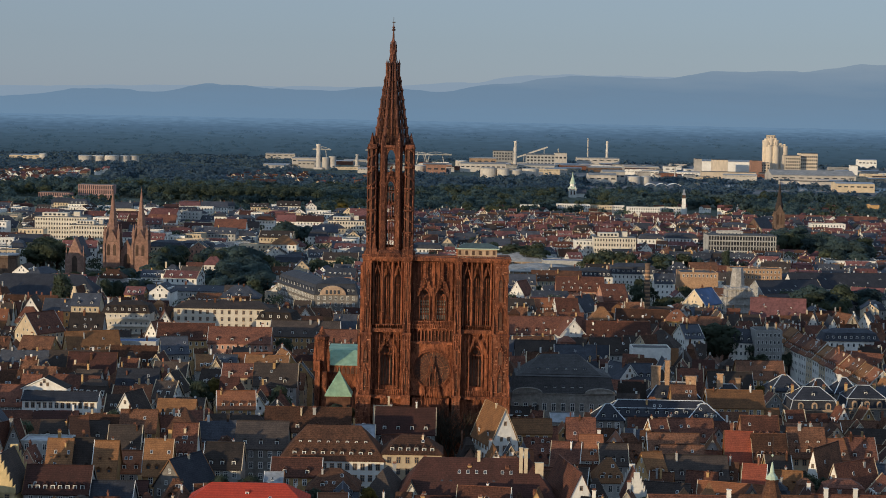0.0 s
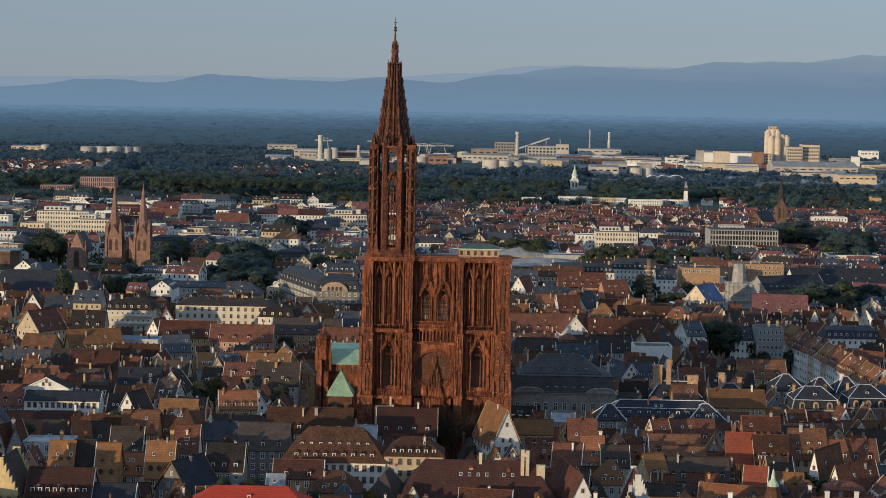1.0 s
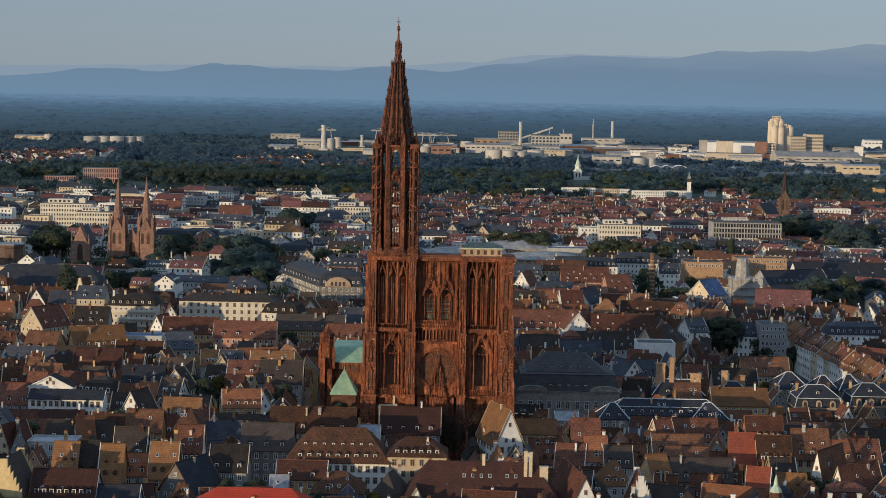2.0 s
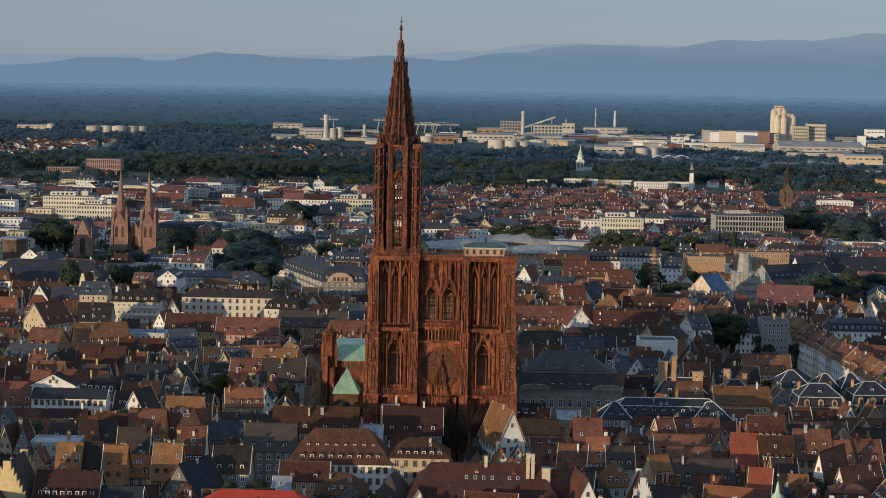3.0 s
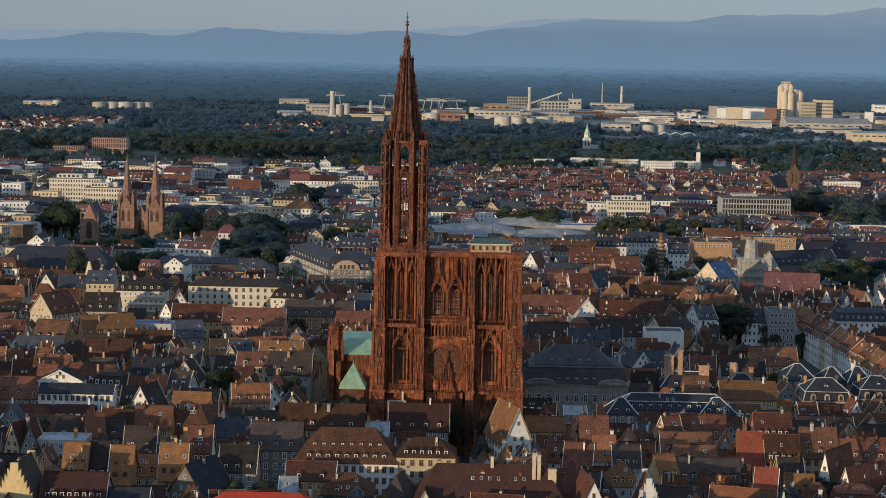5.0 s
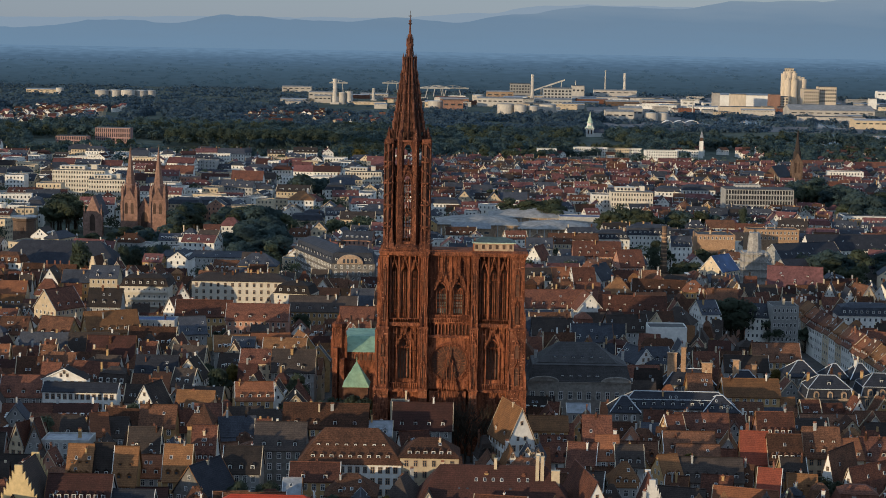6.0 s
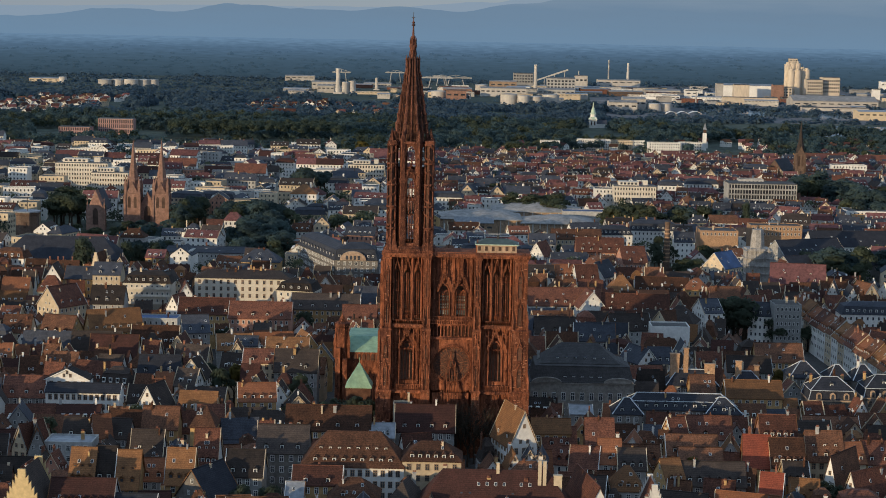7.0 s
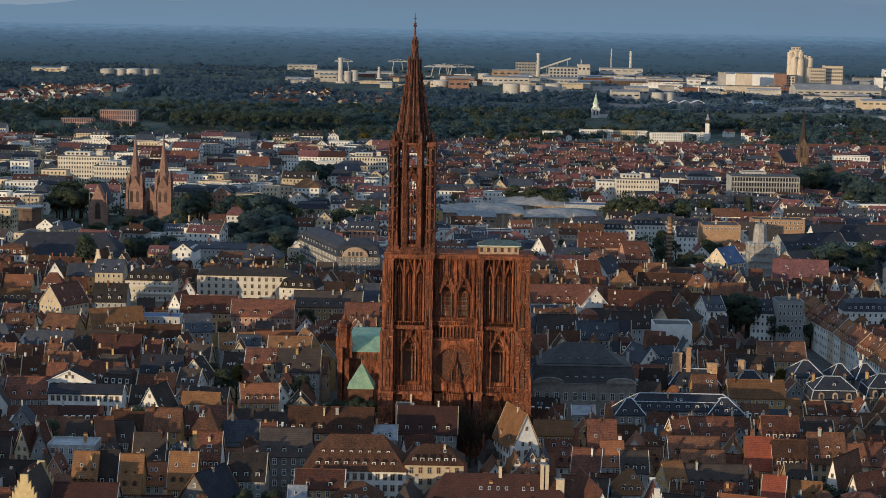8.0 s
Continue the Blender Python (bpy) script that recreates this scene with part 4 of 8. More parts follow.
    for k in range(7):
        # Flat dark arches imitate shaded hollows under the eaves.
        part("corbel_arch", Solid().plate(lancet(-36.0 + k * 1.6, 1.1, 19.0, 21.4), 59.8, 59.95), "stone_dark", chap)
    part("stair_tower", Solid().tower(-39.0, 60.0, [(0, 2.7), (31.0, 2.5), (31.4, 2.9), (32.4, 2.8), (33.0, 1.6), (36.0, 0.1)], 8, math.pi / 8), "stone", c)
    for x in (-41.4, -36.6):
        part("pinnacle", Solid().pinnacle(x, 58.6, 20.0, 11.0, 0.7), "stone", c)
    for x, z in ((-40.2, 24.0), (-37.8, 20.0)):
        part("buttress_step", Solid().box(x - 0.8, x + 0.8, 55.5, 58, 0, z), "stone", c)
    part("transept_wall", Solid().box(-19.0, 19.0, 86, 106, 0, 29), "stone", c)
    part("transept_roof", Solid().loft([[(-19.0, 85.6, 29), (-19.0, 106.4, 29), (-19.0, 96, 38)], [(19, 85.6, 29), (19, 106.4, 29), (19, 96, 38)]]), "copper", c, "green copper transept roof")
    pav = part("pavilion_wall", Solid().box(-34.8, -26.6, 18.5, 26.5, 0, 17.8), "stone_dark", c)
    rings = [[(-30.7 + sx * q, 22.5 + sy * q, z) for sx, sy in ((-1, -1), (1, -1), (1, 1), (-1, 1))] for q, z in ((4.5, 17.6), (4.5, 17.9), (3.6, 19.4), (0.1, 25.6))]
    proof = part("pavilion_roof", Solid().loft(rings), "copper", pav, "bright green copper pyramid roof")
    part("finial", Solid().tower(-30.7, 22.5, [(25.4, 0.14), (27.2, 0.04)], 5), "copper", pav)
    return c


cathedral()


# town houses
WALL_WORD = {"white": "white-rendered", "offwhite": "offwhite-rendered", "cream": "cream-rendered", "grey": "grey-rendered", "ochre": "ochre-rendered", "rose": "rose-rendered", "brick": "red-brick", "brick_pale": "buff-brick", "stone_pink": "pink sandstone", "stone_pale": "pale stone", "stone_dark": "dark stone", "grey_dark": "dark grey stone", "metal": "pale steel-clad", "straw": "straw-yellow"}
ROOF_WORD = {"tile_brown": "brown tiled", "tile_red": "dull red tiled", "tile_orange": "orange tiled", "tile_ochre": "ochre tiled", "tile_dark": "dark tiled", "tile_bright": "bright red tiled", "tile_fresh": "fresh red tiled", "tile_far": "haze-tinted red tiled", "tile_oxblood": "dark oxblood tiled", "slate": "blue-grey slate", "slate_navy": "navy slate", "zinc": "grey zinc", "felt": "flat grey felt", "copper": "green copper", "blue": "blue sheet"}
KIND_WORD = {"gable": "gable", "hip": "hip", "mansard": "mansard", "flat": "parapet", "pyramid": "pyramid"}
TAKEN = []
SHARED = {}


def corners(x, y, w, d, rot):
    a = radians(rot)
    ux, uy = (math.cos(a), math.sin(a)), (-math.sin(a), math.cos(a))
    return [(x + sx * w / 2 * ux[0] + sy * d / 2 * uy[0], y + sx * w / 2 * ux[1] + sy * d / 2 * uy[1]) for sx, sy in ((-1, -1), (1, -1), (1, 1), (-1, 1))], (ux, uy)


def clear_of(x, y, w, d, rot, slack=0.0):
    """Whether a house would stand clear of those that stand already."""
    c1, ax1 = corners(x, y, w + slack, d + slack, rot)
    rad = math.hypot(w, d) / 2
    for (x2, y2, rad2, c2, ax2) in TAKEN:
        if (x - x2) ** 2 + (y - y2) ** 2 > (rad + rad2 + slack) ** 2:
            continue
        apart = False
        for ax in ax1 + ax2:
            p = [c[0] * ax[0] + c[1] * ax[1] for c in c1]
            q = [c[0] * ax[0] + c[1] * ax[1] for c in c2]
            if max(p) < min(q) or max(q) < min(p):
                apart = True
                break
        if not apart:
            return False
    return True


def take(x, y, w, d, rot):
    c, ax = corners(x, y, w, d, rot)
    TAKEN.append((x, y, math.hypot(w, d) / 2, c, ax))


def shared(key, make):
    if key not in SHARED:
        SHARED[key] = make()
    return SHARED[key]


def window_mesh(trim="frame", w=1.25, h=1.9):
    def make():
        s = Solid()
        q = lambda e, y: [(-w / 2 + e, y, e), (w / 2 - e, y, e), (w / 2 - e, y, h - e), (-w / 2 + e, y, h - e)]
        s.loft([q(0, 0.02), q(0, -0.12), q(0.14, -0.12), q(0.14, -0.04)])
        s.s[-1] = 1
        s.box(-0.05, 0.05, -0.09, -0.04, 0.14, h - 0.14)
        s.box(-w / 2 + 0.14, w / 2 - 0.14, -0.085, -0.04, h * 0.62, h * 0.62 + 0.09)
        return s.mesh("window", (trim, "glass"))
    return shared(("window", trim, w, h), make)


def dormer_mesh(roof, big=False, trim="frame"):
    def make():
        w, h, e, dp = (1.15, 1.2, 0.5, 2.2) if big else (0.9, 0.8, 0.32, 1.7)
        s = Solid()
        s.box(-w / 2, w / 2, 0, dp, -0.5, h, 2)
        q = lambda e, y: [(-w / 2 + e, y, e * 0.6), (w / 2 - e, y, e * 0.6), (w / 2 - e, y, h - e), (-w / 2 + e, y, h - e)]
        s.loft([q(0.04, 0.02), q(0.04, -0.08), q(0.2, -0.08), q(0.2, -0.02)])
        s.s[-1] = 1
        o = 0.12
        if big:
            s.loft([[(-w / 2 - o, y, h - 0.06), (0, y, h + e), (w / 2 + o, y, h - 0.06), (w / 2 + o, y, h + 0.06), (0, y, h + e + 0.14), (-w / 2 - o, y, h + 0.06)] for y in (-0.16, dp + 0.5)], 2)
        else:
            s.loft([[(x, y, h + k + y * 0.14) for x, k in ((-w / 2 - o, 0), (w / 2 + o, 0), (w / 2 + o, 0.12), (-w / 2 - o, 0.12))] for y in (-0.14, dp + 0.3)], 2)
        return s.mesh("dormer", (trim, "glass", roof))
    return shared(("dormer", roof, big, trim), make)


def skylight_mesh():
    def make():
        s = Solid()
        s.box(-0.38, 0.38, -0.52, 0.52, -0.25, 0.1)
        s.box(-0.3, 0.3, -0.44, 0.44, 0.1, 0.13, 1)
        return s.mesh("skylight", ("frame", "glass"))
    return shared("skylight", make)


def chimney_mesh(wall, tall):
    def make():
        w, d, h = (0.95, 0.5, 2.3) if tall else (0.7, 0.45, 1.4)
        s = Solid()
        s.box(-w / 2, w / 2, -d / 2, d / 2, -2.5, h)
        s.box(-w / 2 - 0.1, w / 2 + 0.1, -d / 2 - 0.1, d / 2 + 0.1, h, h + 0.18)
        n = 3 if tall else 2
        for i in range(n):
            s.tower(-w / 2 + w * (i + 0.5) / n, 0, [(h + 0.18, 0.16), (h + 0.75, 0.12)], 6, 0, 1)
        return s.mesh("chimney", (wall, "brick"))
    return shared(("chimney", wall, tall), make)


def roof_solid(kind, w, d, h, r, slot=0, s=None, o=0.45):
    """The roof's shell over walls w by d, eaves at h, rise r, with the ridge along x."""
    s = s or Solid()
    t = 0.28
    drop = o * r / (d / 2)
    if kind == "gable":
        a = [(-d / 2 - o, h - drop), (-d / 2 - o, h - drop + t), (0, h + r + t), (d / 2 + o, h - drop + t), (d / 2 + o, h - drop), (0, h + r)]
        s.loft([[(x, y, z) for y, z in a] for x in (w / 2 + 0.3, -w / 2 - 0.3)], slot)
    elif kind in ("hip", "pyramid"):
        e = min(d / 2, w / 2 - 0.15) if kind == "hip" else w / 2 - 0.05
        e *= 0.85 if kind == "hip" else 1
        base = [(-w / 2 - o, -d / 2 - o), (w / 2 + o, -d / 2 - o), (w / 2 + o, d / 2 + o), (-w / 2 - o, d / 2 + o)]
        s.loft([[(x, y, h - 0.1) for x, y in base], [(x, y, h + 0.12) for x, y in base], [(-w / 2 + e, -0.08, h + r), (w / 2 - e, -0.08, h + r), (w / 2 - e, 0.08, h + r), (-w / 2 + e, 0.08, h + r)]], slot)
    elif kind == "mansard":
        i1, i2 = min(1.5, d * 0.16), d * 0.42
        j2 = min(i2, w * 0.4)
        rings = []
        for ins, jn, z in ((-o, -o, h - 0.1), (-o, -o, h + 0.15), (0.1, 0.1, h + 0.2), (i1, i1, h + r * 0.66), (i1 - 0.2, i1 - 0.2, h + r * 0.68), (i2, j2, h + r)):
            rings.append([(-w / 2 + jn, -d / 2 + ins, z), (w / 2 - jn, -d / 2 + ins, z), (w / 2 - jn, d / 2 - ins, z), (-w / 2 + jn, d / 2 - ins, z)])
        s.loft(rings, slot)
    else:
        s.box(-w / 2 + 0.3, w / 2 - 0.3, -d / 2 + 0.3, d / 2 - 0.3, h - 0.4, h - 0.15, slot)
    return s


def wall_solid(kind, w, d, h, r, s=None):
    s = s or Solid()
    if kind == "gable":
        s.loft([[(x, -d / 2, 0), (x, d / 2, 0), (x, d / 2, h), (x, 0, h + r), (x, -d / 2, h)] for x in (-w / 2, w / 2)])
    elif kind == "flat":
        q = lambda e, z: [(-w / 2 + e, -d / 2 + e, z), (w / 2 - e, -d / 2 + e, z), (w / 2 - e, d / 2 - e, z), (-w / 2 + e, d / 2 - e, z)]
        s.loft([q(0, 0), q(0, h + 0.3), q(0.3, h + 0.3), q(0.3, h - 0.4)])
    else:
        s.box(-w / 2, w / 2, -d / 2, d / 2, 0, h)
    return s


def window_spots(w, d, h, r, rot, kind, rows, step, face=0.12):
    """Where windows stand on the sides that look to the front: matrices in the house's own metres."""
    out = []
    for side, (sw, sd, a) in enumerate(((w, d, 0), (d, w, 90), (d, w, -90), (w, d, 180))):
        if math.cos(radians(rot + a)) < face:
            continue
        n = max(1, int((sw - 1.0) / step))
        for k in range(rows):
            z = h - 2.55 - k * 3.2
            if z < 1:
                break
            for i in range(n):
                x = (i - (n - 1) / 2) * (sw - 1.2) / n
                out.append(pose(0, 0, 0, 0, 0, a) @ pose(x, -sd / 2, z))
        if kind == "gable" and side in (1, 2):
            for z, m in ((h + 0.6, 2), (h + r * 0.52, 1)):
                for i in range(m):
                    out.append(pose(0, 0, 0, 0, 0, a) @ pose((i - (m - 1) / 2) * 2.2, -sd / 2, z) @ Matrix.Diagonal((0.7, 1, 0.68, 1)))
    return out


def house(x, y, w, d, h, r, rot, kind="gable", roof="tile_brown", wall="cream", dormers=(), chimneys=1, level=2, rows=3, step=2.3, lines=False, steps=False, single=True, trim="frame", skylights=None, face=0.12, label="", name="town_house", group="town houses", seed=None):
    """One house: ridge along its own x, front to -y. dormers: how many in each row up the slope."""
    rnd = random.Random(seed if seed is not None else int(x * 13 + y * 7))
    take(x, y, w, d, rot)
    label = label or "%s house under a %s %s roof" % (WALL_WORD.get(wall, "plain"), ROOF_WORD.get(roof, "plain"), KIND_WORD[kind])
    ob = thing(name, x, y, 0, rot, label, "house", group)
    part("wall", wall_solid(kind, w, d, h, r), wall, ob)
    rf = part("roof", roof_solid(kind, w - (1.2 if steps else 0), d, h, r), roof, ob)
    spots = window_spots(w, d, h, r, rot, kind, rows, step, face)
    if single and level >= 2:
        me = window_mesh("frame" if wall in ("grey", "grey_dark", "ochre", "rose") else "stone_pale")
        for m in spots:
            part("window", me, "frame", ob, m=m)
    elif spots:
        s = Solid()
        for m in spots:
            q = Solid()
            q.box(-0.5, 0.5, -0.06, 0, 0, 1.55)
            q.box(-0.36, 0.36, -0.09, -0.06, 0.12, 1.43, 1)
            s.add(q, m)
        part("window_row", s, ("frame", "glass"), ob, kind="stuff")
    slopes = []
    for k, a in ((-1, 0), (1, 180)):
        if math.cos(radians(rot + a)) > -0.25:
            slopes.append(a)
    for a in slopes[:1] if len(slopes) == 1 else slopes:
        for j, n in enumerate(dormers):
            for i in range(n):
                if kind == "mansard":
                    f, ins = 0.16, 0.35
                    yy, zz = -d / 2 + ins, h + r * f + 0.25
                    span = w - 2.4
                else:
                    f = 0.14 + 0.34 * j
                    yy, zz = -d / 2 * (1 - f), h + r * f
                    span = w * (0.92 if kind == "gable" else 0.86 - 0.5 * f * min(1, d / w))
                xx = (i - (n - 1) / 2) * span / max(n, 1)
                part("dormer", dormer_mesh(roof, j == 0, trim), roof, ob, m=pose(0, 0, 0, 0, 0, a) @ pose(xx, yy, zz))
    lights = rnd.choice((0, 0, 1, 2, 3)) if skylights is None else skylights
    if kind in ("gable", "hip"):
        for i in range(lights):
            f = rnd.choice((0.3, 0.62, 0.62)) if dormers else rnd.choice((0.35, 0.6))
            xx = (rnd.uniform(-0.4, 0.4) if lights < 4 else (i - (lights - 1) / 2) / lights * 0.85) * w * (1 if kind == "gable" else 0.6)
            part("skylight", skylight_mesh(), "glass", rf, m=pose(0, 0, 0, 0, 0, slopes[0]) @ pose(xx, -d / 2 * (1 - f), h + r * f + 0.26, math.degrees(math.atan2(r, d / 2)), 0, 0))
    for i in range(chimneys):
        cx = rnd.uniform(-0.42, 0.42) * w if kind != "pyramid" else 0.2 * w
        cy = rnd.uniform(-0.16, 0.16) * d
        f = 1 - abs(cy) / (d / 2)
        zz = h + r * (f if kind in ("gable", "hip") else 0.85) - (0.3 if kind != "flat" else 1.0)
        if kind in ("hip", "pyramid"):
            cx *= 0.55
            zz -= r * 0.2
        part("chimney", chimney_mesh(rnd.choice(("brick", "cream", "grey", "ochre", "tile_brown", "white")), rnd.random() < 0.45), "brick", ob, m=pose(cx, cy, zz, 0, 0, rnd.choice((0, 90))))
    if lines:
        e = min(d / 2, w / 2 - 0.15) * 0.85
        ln = Solid()
        ln.bar((-w / 2 + e, 0, h + r + 0.05), (w / 2 - e, 0, h + r + 0.05), 0.22)
        for sx in (-1, 1):
            for sy in (-1, 1):
                ln.bar((sx * (w / 2 + 0.45), sy * (d / 2 + 0.45), h + 0.12), (sx * (w / 2 - e), 0, h + r + 0.05), 0.2)
        if w > 20:
            q = w / 2 - e * 0.5
            ln.bar((-q, -d * 0.27, h + r * 0.5 + 0.12), (q, -d * 0.27, h + r * 0.5 + 0.12), 0.16)
        part("ridge_flashing", ln, "zinc_pale", rf, "pale zinc ridge flashing")
    if kind == "gable" and not steps and w > 4:
        part("ridge_tile", Solid().box(-w / 2 - 0.25, w / 2 + 0.25, -0.16, 0.16, h + r + 0.16, h + r + 0.4), roof, rf)
    if kind == "gable" and not steps and rnd.random() < 0.6:
        for sx in (-1, 1):
            vg = Solid()
            a = [(-d / 2 - 0.5, h - 0.2), (0, h + r + 0.42), (d / 2 + 0.5, h - 0.2), (d / 2 + 0.5, h - 0.5), (0, h + r + 0.05), (-d / 2 - 0.5, h - 0.5)]
            vg.loft([[(sx * (w / 2 + 0.36) + dx, yy, zz) for yy, zz in a] for dx in (0.09, -0.09)])
            part("verge", vg, rnd.choice(("cream", "tile_ochre", "white", "grey")), rf)
    if steps:
        for sx in (-1, 1):
            n, left = 6, []
            for i in range(n):
                yy = -d / 2 * (1 - i / n) - 0.3
                left += [(yy, h + r * i / n - 0.4), (yy, h + r * (i + 1) / n + 0.5)]
            line = left + [(-yy, zz) for yy, zz in reversed(left)]
            part("stepped_gable", Solid().loft([[(sx * w / 2 + dx, yy, zz) for yy, zz in line] for dx in (0.38, -0.3)]), wall, ob)
    return ob


class Rows:
    """Very many houses as one mesh, with a slot for each surface."""

    def __init__(self):
        self.solid, self.keys = Solid(), []

    def slot(self, key):
        if key not in self.keys:
            self.keys.append(key)
        return self.keys.index(key)

    def house(self, x, y, w, d, h, r, rot, kind, roof, wall, rows=2, chimney=True, dormers=0, verge=False):
        take(x, y, w, d, rot)
        s = wall_solid(kind, w, d, h, r)
        s.s = [self.slot(wall)] * len(s.f)
        roof_solid(kind, w, d, h, r, self.slot(roof), s)
        g = self.slot("glass")
        for m in window_spots(w, d, h, r, rot, kind, rows, 2.6):
            if y < 420:
                s.add(Solid().box(-0.62, 0.62, -0.06, 0, -0.1, 1.65), m, self.slot("frame"))
            s.add(Solid().box(-0.45, 0.45, -0.1, 0, 0, 1.5), m, g)
        if verge and kind == "gable":
            for sx in (-1, 1):
                for k in (-1, 1):
                    s.bar((sx * (w / 2 + 0.35), k * (d / 2 + 0.4), h + 0.05), (sx * (w / 2 + 0.35), 0, h + r + 0.35), 0.2, 4, self.slot("cream"))
        if kind == "gable" and y < 760 and int(x * 7 + y) % 5:
            up = math.atan2(r, d / 2)
            a = 0 if math.cos(radians(rot)) >= 0 else 180
            for i in range(1 + int(x + y) % 4):
                f, xx = 0.34 + 0.27 * (i % 2), (int(x * 17 + i * 41) % 100 / 100 - 0.5) * w * 0.8
                s.add(Solid().box(-0.36, 0.36, -0.45, 0.45, -0.2, 0.12), pose(0, 0, 0, 0, 0, a) @ pose(xx, -d / 2 * (1 - f), h + r * f + 0.26, math.degrees(up), 0, 0), self.slot("skylight" if i % 2 else "frame"))
                s.add(Solid().box(-0.26, 0.26, -0.35, 0.35, 0.12, 0.15), pose(0, 0, 0, 0, 0, a) @ pose(xx, -d / 2 * (1 - f), h + r * f + 0.26, math.degrees(up), 0, 0), g)
        if chimney and kind != "flat":
            for cx in ((w * 0.22, -w * 0.3), (w * 0.36, -w * 0.46), (-w * 0.1,), ())[int(x * 11 + y * 5) % 4]:
                s.box(cx, cx + 0.7, -0.25, 0.25, h + r * 0.5, h + r + (0.6, 0.9, 1.4, 2.1)[int(x * 3 + y) % 4], self.slot(("tile_brown", "cream", "grey", "brick", "ochre", "tile_dark", "white")[int(x * 5 + y * 3 + cx) % 7]))
        if dormers and kind != "flat":
            a = 0 if math.cos(radians(rot)) >= 0 else 180
            f = self.slot("frame")
            for i in range(dormers):
                yy, zz = (-d / 2 * 0.82, h + r * 0.18) if kind != "mansard" else (-d / 2 + 0.3, h + r * 0.2)
                m = pose(0, 0, 0, 0, 0, a) @ pose((i - (dormers - 1) / 2) * w * 0.85 / dormers, yy, zz)
                s.add(Solid().box(-0.6, 0.6, 0, 1.8, -0.4, 1.3), m, f)
                s.add(Solid().box(-0.4, 0.4, -0.05, 0, 0.15, 1.15), m, g)
        self.solid.add(s, pose(x, y, 0, 0, 0, rot))

    def done(self, name, label):
        ob = new(name, self.solid.mesh(name, [many(k) for k in self.keys]))
        return tagged(ob, label, "houses", "", "stuff")


def far_house(x, y, w, d, h, r, rot, kind, roof, wall, rows=2, label="", name="house", group="distant houses"):
    """A house of the farther quarters: one mesh of walls, roof, windows and a chimney."""
    take(x, y, w, d, rot)
    s = wall_solid(kind, w, d, h, r)
    roof_solid(kind, w, d, h, r, 1, s)
    for m in window_spots(w, d, h, r, rot, kind, rows, 2.6):
        s.add(Solid().box(-0.5, 0.5, -0.08, 0, 0, 1.5), m, 2)
    if kind != "flat":
        s.box(w * 0.2, w * 0.2 + 1.2, -0.4, 0.4, h + r * 0.5, h + r + 1.8, 0)
    ob = new(name, s.mesh(name, (wall, roof, "glass")))
    ob.matrix_basis = pose(x, y, 0, 0, 0, rot)
    label = label or "distant %s house under a %s %s roof" % (WALL_WORD.get(wall, "plain"), ROOF_WORD.get(roof, "plain"), KIND_WORD[kind])
    return tagged(ob, label, "house", group)


SPEC["zinc_pale"] = ("pale_zinc_flashing", None)
MAT["zinc_pale"] = material("pale_zinc_flashing", (0.58, 0.60, 0.62), (0.45, 0.47, 0.5), 0.45, vary=0.1, bump=0)


# trees and woods
def leaf_quads(rng, centres, radii, per, size, squash=0.85):
    """Corners of many small leaf clumps in the outer shells of lobes, and the way each faces."""
    n = len(centres) * per
    c = np.repeat(np.asarray(centres, float), per, 0)
    r = np.repeat(np.asarray(radii, float), per)
    d = rng.normal(size=(n, 3))
    d /= np.linalg.norm(d, axis=1, keepdims=True)
    d[:, 2] = np.where(d[:, 2] < -0.35, -d[:, 2] * 0.5, d[:, 2])
    rad = r * rng.uniform(0.78, 1.05, n)
    p = c + d * rad[:, None] * np.array((1, 1, squash))
    a = d + rng.normal(size=(n, 3)) * 0.2 + np.array((0, 0, 0.15))
    u = np.cross(a, rng.normal(size=(n, 3)))
    u /= np.linalg.norm(u, axis=1, keepdims=True) + 1e-9
    v = np.cross(u, a)
    v /= np.linalg.norm(v, axis=1, keepdims=True) + 1e-9
    s = (rng.uniform(0.55, 1.2, n) * size)[:, None]
    soft = d + rng.normal(size=(n, 3)) * 0.12
    soft /= np.linalg.norm(soft, axis=1, keepdims=True)
    return np.stack((p - u * s, p + v * s * 0.9, p + u * s, p - v * s * 0.8), 1).reshape(-1, 3), np.repeat(soft, 4, 0)


def quad_mesh(name, quads, mat):
    verts, facing = quads
    me = bpy.data.meshes.new(name)
    n = len(verts) // 4
    me.vertices.add(len(verts))
    me.vertices.foreach_set("co", np.asarray(verts, np.float32).ravel())
    me.loops.add(n * 4)
    me.loops.foreach_set("vertex_index", np.arange(n * 4, dtype=np.int32))
    me.polygons.add(n)
    me.polygons.foreach_set("loop_start", np.arange(0, n * 4, 4, dtype=np.int32))
    me.update(calc_edges=True)
    me.normals_split_custom_set_from_vertices(facing.astype(np.float32))
    me.materials.append(MAT[mat])
    return me


